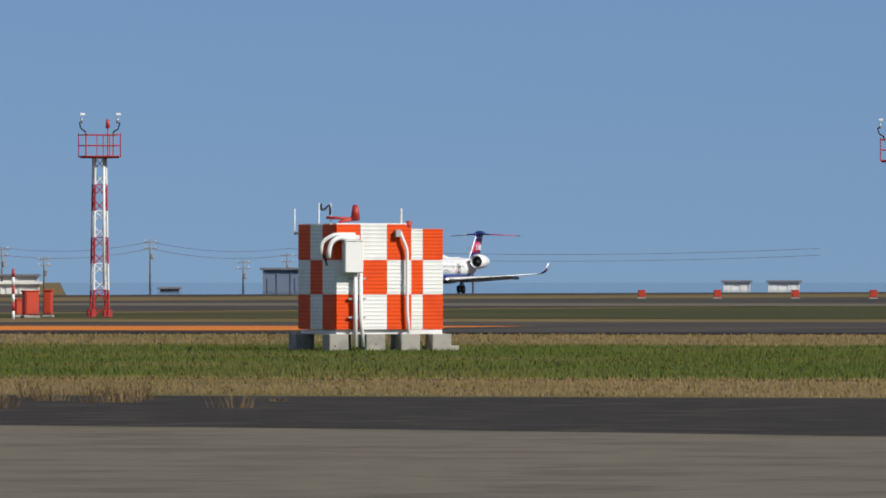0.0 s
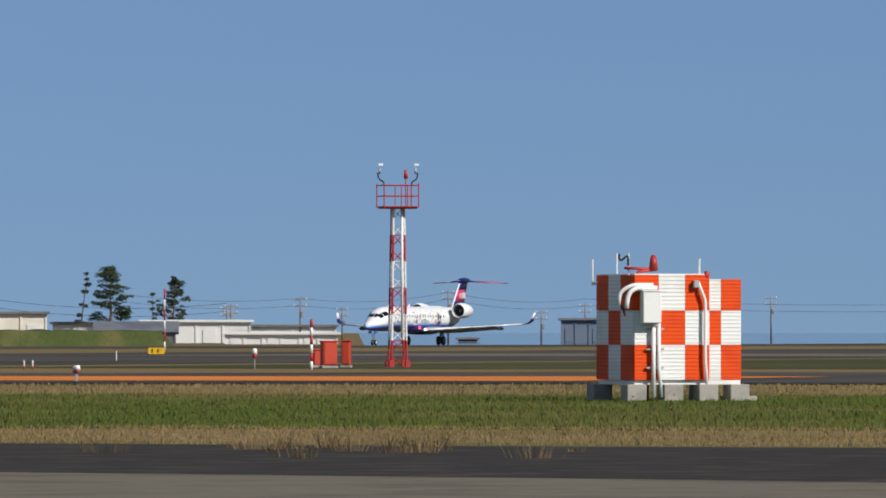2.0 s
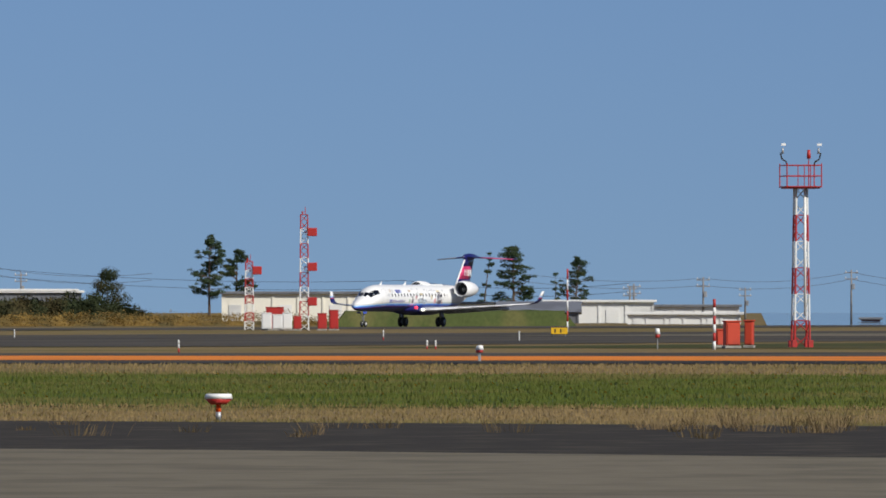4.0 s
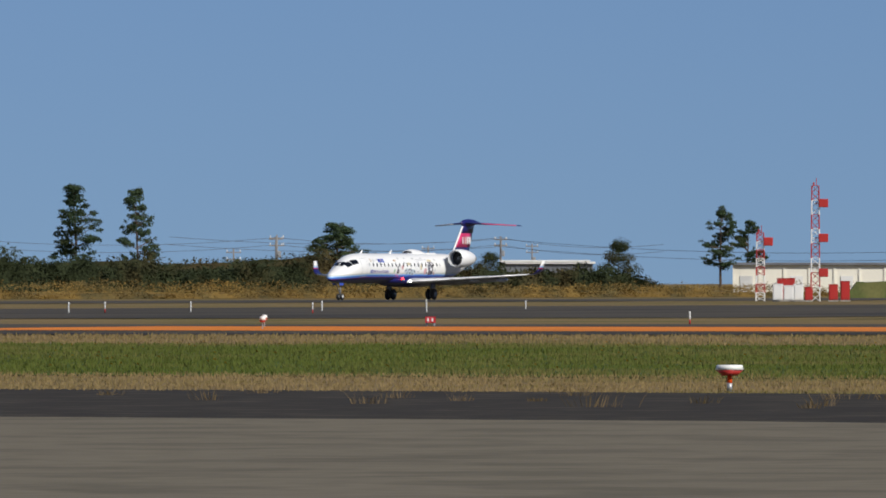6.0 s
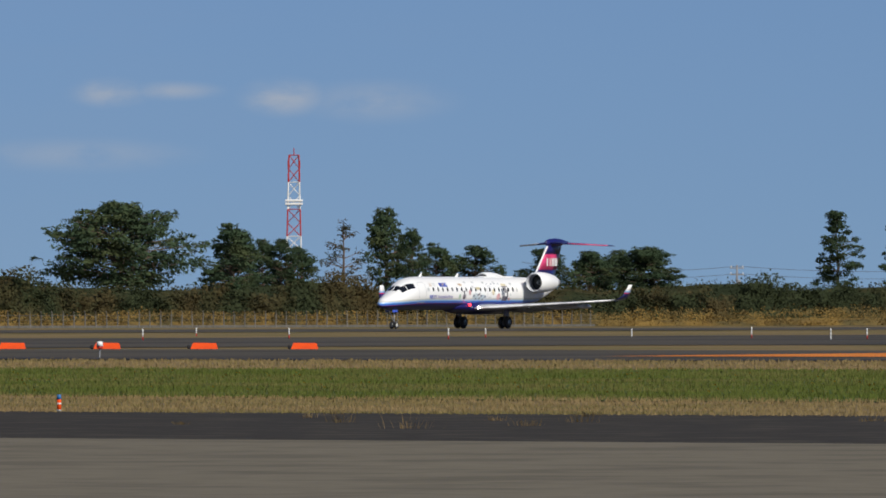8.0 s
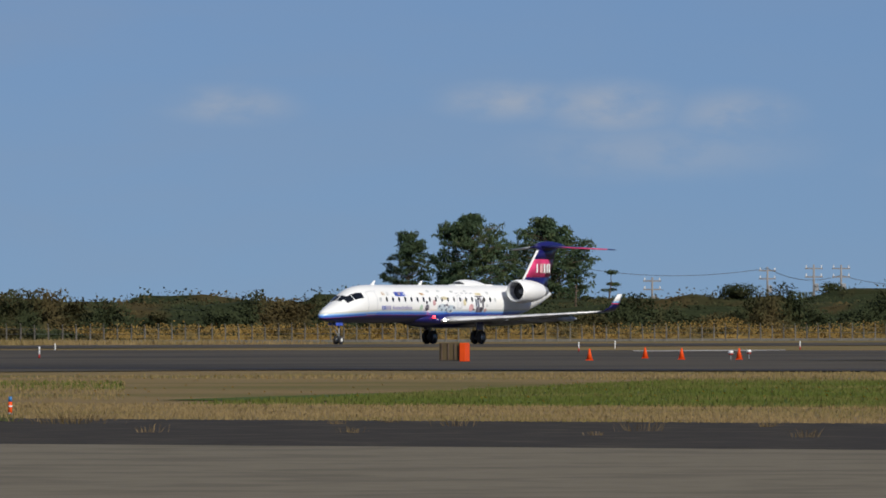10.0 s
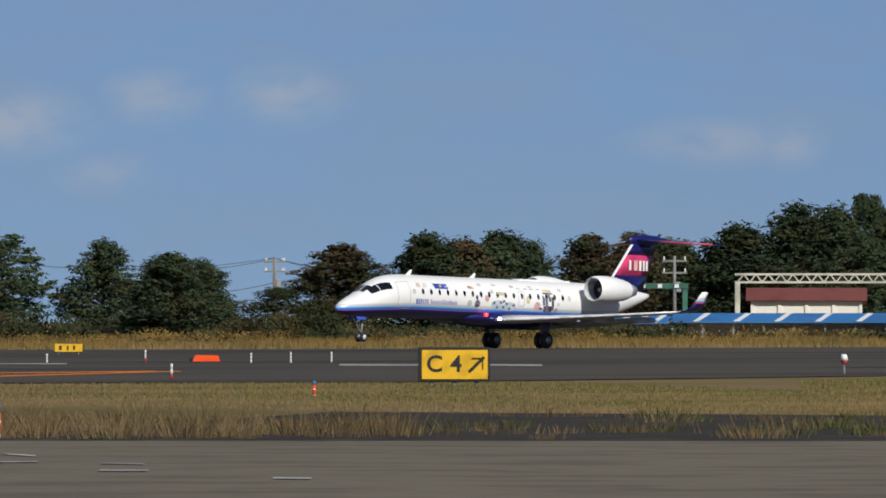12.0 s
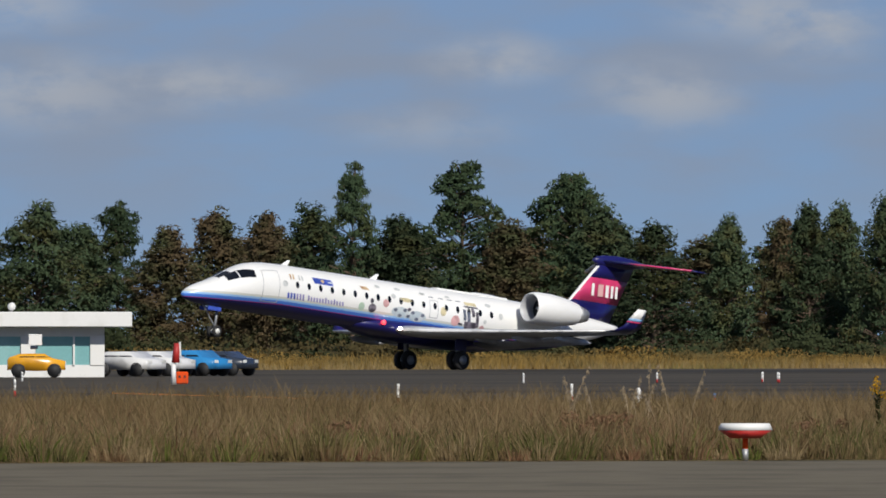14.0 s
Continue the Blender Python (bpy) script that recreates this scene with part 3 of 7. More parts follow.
def build_wing(plane, side):
    bm = bmesh.new()
    rings = []
    # front edge x, y, z, chord, thickness
    for lx, y, z, c, t in ((4.1, 0.9, 1.80, 5.6, 0.13), (2.6, 2.6, 1.88, 4.5, 0.12), (1.2, 4.6, 2.02, 3.4, 0.115), (-0.6, 7.6, 2.22, 2.5, 0.105), (-2.35, 10.6, 2.44, 1.65, 0.10)):
        rings.append(aerofoil((lx, y * side, z), c, t, flat))
    wing = part("wing", loft(bm, rings), M["wing_grey"], plane, "grey swept wing", True)
    bm = bmesh.new()
    rings = []
    for lx, y, z, c, t in ((4.17, 0.95, 1.80, 0.42, 0.62), (2.67, 2.6, 1.88, 0.36, 0.62), (1.26, 4.6, 2.02, 0.30, 0.62), (-0.54, 7.6, 2.22, 0.24, 0.60), (-2.3, 10.6, 2.44, 0.19, 0.55)):
        rings.append(aerofoil((lx, y * side, z), c, t, flat, 4))
    part("leading_edge", loft(bm, rings), M["bare"], wing, "bright bare-metal leading edge", True)
    bm = bmesh.new()
    rings = []
    for lx, y, z, c in ((-2.35, 10.6, 2.44, 1.65), (-2.62, 11.0, 2.54, 1.45), (-2.95, 11.28, 2.78, 1.2), (-3.6, 11.55, 3.68, 0.62)):
        rings.append([(lx - k * c, (y + o) * side, z) for k, o in ((0, 0), (0.3, 0.035), (0.7, 0.03), (1, 0), (0.7, -0.02), (0.3, -0.025))])
    loft(bm, rings)
    winglet = part("winglet", bm, M["navy"], wing, "navy winglet", True)
    bm = bmesh.new()
    rings = []
    for lx, y, z, c in ((-3.15, 11.365, 3.06, 1.05), (-3.62, 11.56, 3.71, 0.62)):
        rings.append([(lx + 0.02 - k * c * 1.03, (y + o) * side, z) for k, o in ((0, 0), (0.3, 0.055), (0.7, 0.05), (1, 0), (0.7, -0.04), (0.3, -0.045))])
    part("winglet_tip", loft(bm, rings), M["plane_white"], winglet, "white winglet tip", True)
    for z0, z1, k, out in ((3.06, 3.2, "sky_blue", 1.25), (2.98, 3.06, "magenta", 1.2)):
        bm = bmesh.new()
        rings = []
        for z in (z0, z1):
            q = (z - 2.78) / 0.9
            lx, y, c = -2.95 - 0.65 * q, 11.28 + 0.27 * q, 1.2 - 0.58 * q
            rings.append([(lx + 0.03 - p * c * 1.05, (y + o * out) * side, z) for p, o in ((0, 0), (0.3, 0.055), (0.7, 0.05), (1, 0), (0.7, -0.04), (0.3, -0.045))])
        part("winglet_band", loft(bm, rings), M[k], winglet, "coloured band of the winglet", True)
    # lowered flaps and their fairings
    bm = bmesh.new()
    rings = []
    for x, y, z, c in ((-1.35, 1.6, 1.72, 1.0), (-1.75, 3.4, 1.80, 0.9), (-2.15, 4.9, 1.92, 0.75), (-2.95, 7.4, 2.12, 0.6)):
        rings.append([(x, y * side, z + 0.05), (x - c * 0.5, y * side, z - 0.04), (x - c, y * side, z - 0.28), (x - c * 0.5, y * side, z - 0.16), (x, y * side, z - 0.08)])
    part("flap", loft(bm, rings), M["wing_grey"], wing, "lowered grey flap", True)
    for y, x in ((3.0, -1.2), (5.6, -1.7), (8.0, -2.5)):
        bm = bmesh.new()
        rings = []
        for dx, s in ((1.3, 0.02), (0.8, 0.13), (0, 0.16), (-0.8, 0.12), (-1.3, 0.02)):
            rings.append([(x + dx, (y + s * math.cos(i * math.tau / 8)) * side, 1.80 + 0.02 * y + s * 1.3 * math.sin(i * math.tau / 8)) for i in range(8)])
        part("flap_fairing", loft(bm, rings), M["wing_grey"], wing, "", True)
    # lamps at the wing root
    for x, y, z, r, k in ((4.25, 1.75, 1.86, 0.10, "glow_white"),):
        bm = bmesh.new()
        bmesh.ops.create_icosphere(bm, subdivisions=2, radius=r, matrix=Matrix.Translation((x - 0.35, y * side, z)))
        part("landing_lamp", bm, M[k], wing, "lit landing lamp")
    if side > 0:
        bm = bmesh.new()
        bmesh.ops.create_icosphere(bm, subdivisions=2, radius=0.12, matrix=Matrix.Translation((4.75, 1.38, 2.08)))
        part("beacon", bm, M["glow_red"], wing, "lit red lamp")
    return wing


def build_engine(plane, side):
    cx, cy, cz = -4.35, 2.42 * side, 3.92
    bm = bmesh.new()
    rings = []
    prof = ((0.0, 0.72), (-0.04, 0.77), (-0.17, 0.81), (-0.5, 0.845), (-1.2, 0.85), (-2.0, 0.79), (-2.8, 0.66), (-3.2, 0.57))
    for dx, r in prof:
        rings.append([(cx + dx, cy + r * math.cos(i * math.tau / 28), cz + r * math.sin(i * math.tau / 28)) for i in range(28)])
    nacelle = part("engine_nacelle", loft(bm, rings, False), M["plane_white"], plane, "white engine nacelle", True)
    bm = bmesh.new()
    rings = []
    for dx, r in ((0.0, 0.722), (-0.05, 0.67), (-0.3, 0.645), (-0.9, 0.64)):
        rings.append([(cx + dx, cy + r * math.cos(i * math.tau / 28), cz + r * math.sin(i * math.tau / 28)) for i in range(28)])
    part("intake", loft(bm, rings, False), M["wing_grey"], nacelle, "grey intake duct", True)
    bm = bmesh.new()
    bmesh.ops.create_circle(bm, cap_ends=True, segments=24, radius=0.65, matrix=Matrix.Translation((cx - 0.85, cy, cz)) @ Matrix.Rotation(math.pi / 2, 4, "Y"))
    part("fan", bm, M["dark"], nacelle, "dark fan face")
    rod_part("spinner", nacelle, M["wing_grey"], (cx - 0.84, cy, cz), (cx - 0.45, cy, cz), 0.2, 0.02, 12)
    rod_part("exhaust", nacelle, M["steel"], (cx - 3.15, cy, cz), (cx - 4.0, cy, cz), 0.55, 0.32, 20, "grey metal exhaust nozzle")
    bm = bmesh.new()
    rings = []
    for y in (0.9, 1.75):
        rings.append([(cx - dx, y * side, cz + dz) for dx, dz in ((0.9, 0), (1.4, 0.13), (2.4, 0.13), (3.3, 0.0), (2.4, -0.13), (1.4, -0.13))])
    part("pylon", loft(bm, rings), M["plane_white"], nacelle, "", True)


def build_tail(plane):
    def fin_piece(name, z0, z1, mat, label, parent, thick=0.13, front=0.0, back=1.0):
        bm = bmesh.new()
        rings = []
        for z in (z0, (z0 + z1) / 2, z1):
            k = (z - 4.1) / (7.15 - 4.1)
            lead = -8.55 - 2.75 * k
            chord = (-8.55 + 12.3) + k * ((-11.3 + 13.75) - (-8.55 + 12.3))
            rings.append(aerofoil((lead - front * chord, 0, z), chord * (back - front), thick, upright))
        return part(name, loft(bm, rings), mat, parent, label, True)

    fin = fin_piece("fin", 3.7, 4.95, M["navy"], "navy tail fin with a magenta band", plane)
    fin_piece("fin_band", 4.95, 6.25, M["magenta"], "magenta band of the fin", fin)
    fin_piece("fin_top", 6.25, 7.1, M["navy"], "navy top of the fin", fin)
    bm = bmesh.new()
    rings = []
    for z in (4.2, 5.2, 6.2, 6.9):
        k = (z - 4.1) / 3.05
        lead = -8.55 - 2.75 * k + 0.05
        rings.append(aerofoil((lead, 0, z), 0.36, 0.62, upright, 4))
    part("fin_leading_edge", loft(bm, rings), M["plane_white"], fin, "white fin leading edge", True)
    # the band's lettering as plain white bars
    for x0, x1, z0, z1 in ((-10.6, -10.78, 5.28, 5.92), (-11.05, -11.42, 5.28, 5.92), (-11.62, -11.84, 5.28, 5.92), (-12.0, -12.16, 5.28, 5.92), (-12.36, -12.52, 5.28, 5.92)):
        for s in (1, -1):
            cube_part("letter_bar", fin, M["plane_white"] if x0 != -11.05 else M["decal_pink"], ((x0 + x1) / 2, 0.255 * s - (0.03 * s if x0 < -11.6 else 0) - (0.05 * s if x0 < -12.1 else 0), (z0 + z1) / 2), (abs(x1 - x0), 0.02, z1 - z0), 0.0, "plain bar of the fin's lettering")
    bm = bmesh.new()
    rings = []
    for x, s in ((-10.7, 0.03), (-11.0, 0.2), (-11.5, 0.3), (-12.4, 0.34), (-13.4, 0.28), (-14.3, 0.12), (-14.9, 0.02)):
        rings.append([(x, s * 0.85 * math.cos(i * math.tau / 14), 7.2 - 0.02 * (x + 12) + s * 1.05 * math.sin(i * math.tau / 14)) for i in range(14)])
    part("tail_fairing", loft(bm, rings), M["navy"], fin, "navy fairing on top of the fin", True)
    for side in (1, -1):
        bm = bmesh.new()
        rings = []
        for lx, y, z, c in ((-11.2, 0.1, 7.16, 2.7), (-12.9, 2.4, 7.05, 2.0), (-14.0, 4.1, 6.95, 1.3), (-14.3, 4.27, 6.93, 0.9)):
            rings.append(aerofoil((lx, y * side, z), c, 0.09, flat))
        plane_ = part("tailplane", loft(bm, rings), M["navy"], plane, "navy tailplane with magenta leading edge", True)
        bm = bmesh.new()
        rings = []
        for lx, y, z in ((-11.9, 1.0, 7.12), (-12.86, 2.4, 7.05), (-13.96, 4.1, 6.95)):
            rings.append(aerofoil((lx, y * side, z), 0.34, 0.36, flat, 4))
        part("leading_edge", loft(bm, rings), M["magenta"] if side > 0 else M["bare"], plane_, "magenta leading edge", True)


SETTLED = 0.15  # height of the wheels' undersides above the hull's zero


def wheel(parent, x, y, r, w):
    bm = bmesh.new()
    rings = []
    for dy, k in ((-0.5, 0.62), (-0.48, 0.86), (-0.3, 0.99), (0.0, 1.0), (0.3, 0.99), (0.48, 0.86), (0.5, 0.62)):
        rings.append([(x + r * k * math.cos(i * math.tau / 22), y + dy * w, SETTLED + r + r * k * math.sin(i * math.tau / 22)) for i in range(22)])
    wh = part("wheel", loft(bm, rings), M["dark"], parent, "black tyred wheel", True)
    rod_part("hub", wh, M["white"] if r < 0.4 else M["steel"], (x, y - w * 0.53, SETTLED + r), (x, y + w * 0.53, SETTLED + r), r * 0.5, None, 14, "pale metal hub")
    return wh


def build_main_gear(plane, side):
    gear = rod_part("main_gear", plane, M["steel"], (0.15, 2.0 * side, 1.9), (0.0, 2.05 * side, SETTLED + 0.5), 0.11, 0.09, 10, "main undercarriage leg")
    wheel(gear, 0, (2.05 - 0.27) * side, 0.5, 0.3)
    wheel(gear, 0, (2.05 + 0.27) * side, 0.5, 0.3)
    cube_part("gear_door", gear, M["navy"], (0.05, (2.05 + 0.2) * side, 1.5), (0.8, 0.05, 0.7), 0.02, "navy gear door")


def build_nose_gear(plane):
    gear = rod_part("nose_gear", plane, M["steel"], (14.9, 0, 1.8), (15.0, 0, SETTLED + 0.3), 0.07, 0.06, 10, "nose undercarriage leg")
    wheel(gear, 15.0, 0.19, 0.3, 0.18)
    wheel(gear, 15.0, -0.19, 0.3, 0.18)
    rod_part("drag_strut", gear, M["steel"], (15.9, 0, 1.7), (15.05, 0, 0.75), 0.04, None, 6)
    for side in (1, -1):
        cube_part("gear_door", gear, M["mid_blue"], (15.4, 0.33 * side, 1.58), (0.9, 0.03, 0.2), 0.02, "blue gear door")


airliner = build_plane()

# ---------------------------------------------------------------- trees and scrub
M["goldenrod"] = material("goldenrod_blossom", (0.44, 0.24, 0.015), 0.8, vary=0.1, scale=4, island=0.3, spec=0.05)
M["red_weed"] = material("reddish_weeds", (0.190, 0.105, 0.062), 0.85, vary=0.1, scale=1, second=(0.13, 0.085, 0.045), island=0.35, spec=0.05)
M["straw"] = material("pale_straw", (0.255, 0.192, 0.106), 0.85, vary=0.12, scale=0.5, second=(0.16, 0.112, 0.056), blend=0.5, island=0.28, spec=0.05, thin=0.15)
M["olive"] = material("dark_olive_leaves", (0.100, 0.098, 0.036), 0.85, vary=0.15, scale=0.6, second=(0.145, 0.110, 0.048), blend=0.5, island=0.25, spec=0.05, thin=0.15)
M["stalk"] = material("green_stalk", (0.085, 0.100, 0.036), 0.85, vary=0.1, scale=4, island=0.3, spec=0.05)


def leaf_axes(rng, facing):
    """Two axes across each leaf, square to the way that it faces."""
    facing = facing / np.linalg.norm(facing, axis=1)[:, None]
    a = rng.normal(size=facing.shape)
    a -= facing * (a * facing).sum(1)[:, None]
    a /= np.linalg.norm(a, axis=1)[:, None]
    return a, np.cross(facing, a)


def leaf_cloud(rng, centres, radii, flatness, count, size):
    """Small leaf triangles scattered through flattened clumps, denser at their rims."""
    centres, radii = np.asarray(centres), np.asarray(radii)
    share = radii ** 1.7
    pick = rng.choice(len(centres), count, p=share / share.sum())
    d = rng.normal(size=(count, 3))
    d /= np.linalg.norm(d, axis=1)[:, None]
    r = radii[pick] * (0.45 + 0.65 * rng.random(count) ** 0.6)
    p = centres[pick] + d * r[:, None] * np.array([1, 1, flatness])
    # leaves face roughly away from their clump and upwards
    a, b = leaf_axes(rng, d + np.array([0, 0, 0.45]) + rng.normal(size=(count, 3)) * 0.45)
    s = size * (0.6 + 0.8 * rng.random(count))[:, None]
    verts = np.stack([p - a * s * 0.3, p + a * s * 0.3, p + b * s * 1.2], 1).reshape(-1, 3)
    return verts.tolist(), np.arange(count * 3).reshape(-1, 3).tolist()


def tree_shape(kind, seed):
    """Limb ends and clumps of a tree 10 m high."""
    rng = np.random.default_rng(seed)
    clumps, radii, limbs = [], [], []
    lean = {"lone_pine": 1.1, "thin_pine": 1.6}.get(kind, 0.3) * rng.uniform(-1, 1)
    low, tiers = {"pine": (0.30, 11), "lone_pine": (0.34, 9), "thin_pine": (0.3, 6), "umbrella_pine": (0.36, 10), "grove": (0.13, 15), "bare": (0.25, 9), "bush": (0.02, 5)}[kind]
    spread = {"pine": 2.3, "lone_pine": 2.0, "thin_pine": 1.1, "umbrella_pine": 4.3, "grove": 2.7, "bare": 2.2, "bush": 4.5}[kind]
    for i in range(tiers):
        k = i / (tiers - 1)
        z = 10 * (low + (0.96 - low) * k)
        if kind == "umbrella_pine":
            reach = spread * (0.75 + 0.35 * math.sin(k * math.pi)) * (1 - 0.45 * k ** 3)
        elif kind == "grove":
            reach = spread * (1.0 - 0.72 * k ** 1.9) * rng.uniform(0.7, 1.15)
        elif kind == "bush":
            reach = spread * (1.0 - 0.6 * k ** 2)
        else:
            reach = spread * (0.55 + 0.5 * math.sin(math.pi * min(k + 0.18, 1)))
        n = {"grove": 9, "umbrella_pine": 12, "bush": 6, "thin_pine": 2, "lone_pine": 3}.get(kind, 5)
        for j in range(n):
            a = rng.uniform(0, math.tau)
            rr = reach * rng.uniform(0.35, 1.0) * (0.3 if i == tiers - 1 else 1)
            c = (lean * (z / 10) ** 1.5 + rr * math.cos(a), rr * math.sin(a), z + rng.uniform(-0.45, 0.45) * (2.2 if kind == "grove" else 1.0))
            clumps.append(c)
            radii.append({"pine": 0.80, "lone_pine": 0.72, "thin_pine": 0.55, "umbrella_pine": 1.0, "grove": 0.70, "bare": 0.55, "bush": 1.5}[kind] * rng.uniform(0.65, 1.3))
            limbs.append((max(z - 0.35 - 0.12 * rr, 0.1), c))
            if kind in ("grove", "pine", "lone_pine", "umbrella_pine"):
                # twigs that reach past the crown, tips turned up
                for q in range(2 if kind == "grove" else 3):
                    b, far = a + rng.uniform(-0.5, 0.5), rr + reach * rng.uniform(0.08, 0.38)
                    clumps.append((lean * (z / 10) ** 1.5 + far * math.cos(b), far * math.sin(b), z + rng.uniform(0.0, 0.7)))
                    radii.append(rng.uniform(0.22, 0.42) * (1.3 if kind == "umbrella_pine" else 1.0))
                    if q == 0:
                        limbs.append((max(z - 0.3, 0.1), clumps[-1]))
    return rng, clumps, radii, limbs, lean


def tree_meshes(kind, seed):
    rng, clumps, radii, limbs, lean = tree_shape(kind, seed)
    bm = bmesh.new()
    last = Vector((0, 0, -0.3))
    for i in range(1, 8):
        k = i / 7
        p = Vector((lean * k ** 1.5 + rng.uniform(-0.06, 0.06), rng.uniform(-0.06, 0.06), 9.3 * k))
        rod(bm, last, p, 0.20 * (1 - (k - 1 / 7) * 0.85), 0.20 * (1 - k * 0.85), 6)
        last = p
    for z, c in limbs:
        rod(bm, (lean * (z / 10) ** 1.5, 0, z), c, 0.055, 0.02, 3)
    trunk = bpy.data.meshes.new("trunk")
    bm.to_mesh(trunk)
    bm.free()
    trunk.materials.append(M["bark"])
    count = {"pine": 8500, "lone_pine": 5000, "thin_pine": 1500, "umbrella_pine": 17000, "grove": 11500, "bare": 1000, "bush": 5500}[kind]
    size = {"umbrella_pine": 0.25, "bush": 0.36, "grove": 0.25}.get(kind, 0.23)
    flatness = {"grove": 0.72, "bush": 0.8, "bare": 0.5}.get(kind, 0.36)
    verts, faces = leaf_cloud(rng, clumps, radii, flatness, count, size)
    crown = bpy.data.meshes.new("crown")
    crown.from_pydata(verts, [], faces)
    return trunk, crown


TREE_LABELS = {
    "pine": ("tall dark green pine with layered clumps of needles", "pine_tree", "pine_leaf", 2.9),
    "lone_pine": ("sparse dark pine standing alone above the scrub", "pine_tree", "pine_leaf", 2.5),
    "thin_pine": ("thin leaning pine with few needle tufts", "pine_tree", "pine_leaf", 1.6),
    "umbrella_pine": ("broad dense dark green pine with a domed crown", "pine_tree", "pine_leaf", 5.0),
    "grove": ("dense dark green woodland tree with foliage to the ground", "woodland_tree", "broad_leaf", 3.4),
    "autumn": ("woodland tree with brownish autumn foliage", "woodland_tree", "autumn_leaf", 3.4),
    "bare": ("half-dead pine with reddish brown needles", "pine_tree", "autumn_leaf", 2.5),
    "bush": ("low rounded olive green bush in the scrub", "bush", "scrub", 5.4),
}
SHAPES, PLANTED = {}, {}


def plant(kind, x, y, height, width):
    """A tree of that height and crown width at x, y."""
    label, name, leaf, half = TREE_LABELS[kind]
    shape = "grove" if kind == "autumn" else kind
    i = PLANTED[kind] = PLANTED.get(kind, -1) + 1
    variant = (kind, i % 5)
    if variant not in SHAPES:
        trunk, crown = tree_meshes(shape, 11 + i % 5 * 7 + len(kind) * 31)
        crown.materials.append(M[leaf])
        SHAPES[variant] = trunk, crown
    trunk, crown = SHAPES[variant]
    root = thing(name, label, "bush" if kind == "bush" else "tree", "bushes of the scrub" if kind == "bush" else "trees beyond the runway")
    w = max(0.55, min(1.9, width * 1.18 / (2 * half) if kind not in ("grove", "autumn") else width / (1.15 * half)))
    root.matrix_basis = pose(x, y, 0, 0, 0, (i * 137.5) % 360) @ Matrix.Diagonal((w, w, height / 10, 1))
    for nm, me in (("trunk", trunk), ("crown", crown)):
        ob = new(nm, me)
        ob.parent = root
    return root


# lone pines and scrub along the first part of the field
plant("thin_pine", 1577, 640, 7.0, 1.6)
plant("thin_pine", 1594, 658, 9.7, 2.1)
plant("lone_pine", 1532, 628, 10.0, 5.5)
plant("lone_pine", 1606, 649, 9.1, 3.9)
plant("lone_pine", 1411, 620, 10.9, 4.3)
plant("lone_pine", 1465, 640, 9.5, 4.2)
plant("pine", 1378, 658, 8.8, 7.4)
plant("bush", 1359, 628, 4.8, 5.6)
plant("bush", 1444, 649, 6.5, 6.6)
plant("bush", 1313, 620, 3.0, 5.4)
plant("lone_pine", 1270, 640, 12.6, 5.3)
plant("lone_pine", 1322, 658, 12.5, 4.4)
plant("pine", 1185, 628, 7.6, 5.0)
plant("pine", 1232, 649, 8.0, 5.2)
plant("pine", 1185, 620, 8.1, 6.2)
plant("pine", 1127, 640, 10.3, 4.8)
plant("pine", 1165, 658, 9.0, 4.3)
plant("pine", 1119, 628, 7.9, 4.8)
plant("bare", 1151, 640, 11.0, 5.5)
plant("pine", 1177, 649, 12.3, 5.7)
plant("pine", 1130, 620, 9.8, 3.6)
plant("pine", 1172, 640, 8.5, 5.0)
plant("pine", 1214, 658, 8.5, 7.0)
plant("pine", 1174, 628, 7.9, 6.2)
plant("pine", 1225, 649, 7.9, 5.8)
plant("pine", 1183, 620, 8.1, 7.4)
plant("umbrella_pine", 1065, 618, 12.0, 13.7)
plant("pine", 1035, 588, 9.6, 5.8)
plant("pine", 1082, 609, 8.5, 4.6)
plant("pine", 891, 580, 9.2, 4.4)
plant("umbrella_pine", 932, 600, 11.0, 7.2)
plant("umbrella_pine", 973, 618, 11.0, 8.0)
plant("thin_pine", 931, 588, 6.6, 2.6)
plant("thin_pine", 970, 609, 6.4, 2.4)
plant("bush", 946, 580, 4.5, 8.7)
plant("bush", 996, 600, 4.9, 6.5)
# the wood behind the taxiway
plant("autumn", 776, 618, 8.2, 5.5)
plant("grove", 759, 600, 7.6, 5.4)
plant("grove", 751, 588, 8.9, 7.1)
plant("grove", 786, 609, 10.4, 7.4)
plant("umbrella_pine", 810, 620, 11.8, 7.1)
plant("grove", 773, 595, 10.3, 5.9)
plant("pine", 790, 600, 10.2, 4.1)
plant("grove", 808, 610, 8.8, 5.2)
plant("pine", 821, 618, 8.5, 6.2)
plant("pine", 802, 600, 8.0, 5.1)
plant("pine", 790, 588, 8.2, 6.4)
plant("pine", 825, 609, 7.5, 3.8)
plant("grove", 703, 580, 7.8, 6.3)
plant("autumn", 732, 600, 7.6, 6.6)
plant("grove", 745, 608, 7.5, 4.9)
plant("grove", 763, 618, 7.5, 3.6)
plant("autumn", 733, 588, 7.9, 5.7)
plant("autumn", 751, 598, 8.0, 5.8)
plant("grove", 708, 609, 6.4, 6.5)
plant("grove", 678, 580, 5.8, 3.7)
plant("bush", 698, 590, 3.9, 8.5)
plant("bush", 719, 600, 3.7, 7.8)
plant("umbrella_pine", 632, 575, 13.8, 11.9)
plant("grove", 620, 568, 8.4, 5.8)
plant("grove", 642, 580, 11.0, 6.4)
plant("grove", 662, 593, 10.1, 7.0)
plant("grove", 655, 583, 9.1, 5.7)
plant("grove", 603, 563, 8.8, 5.7)
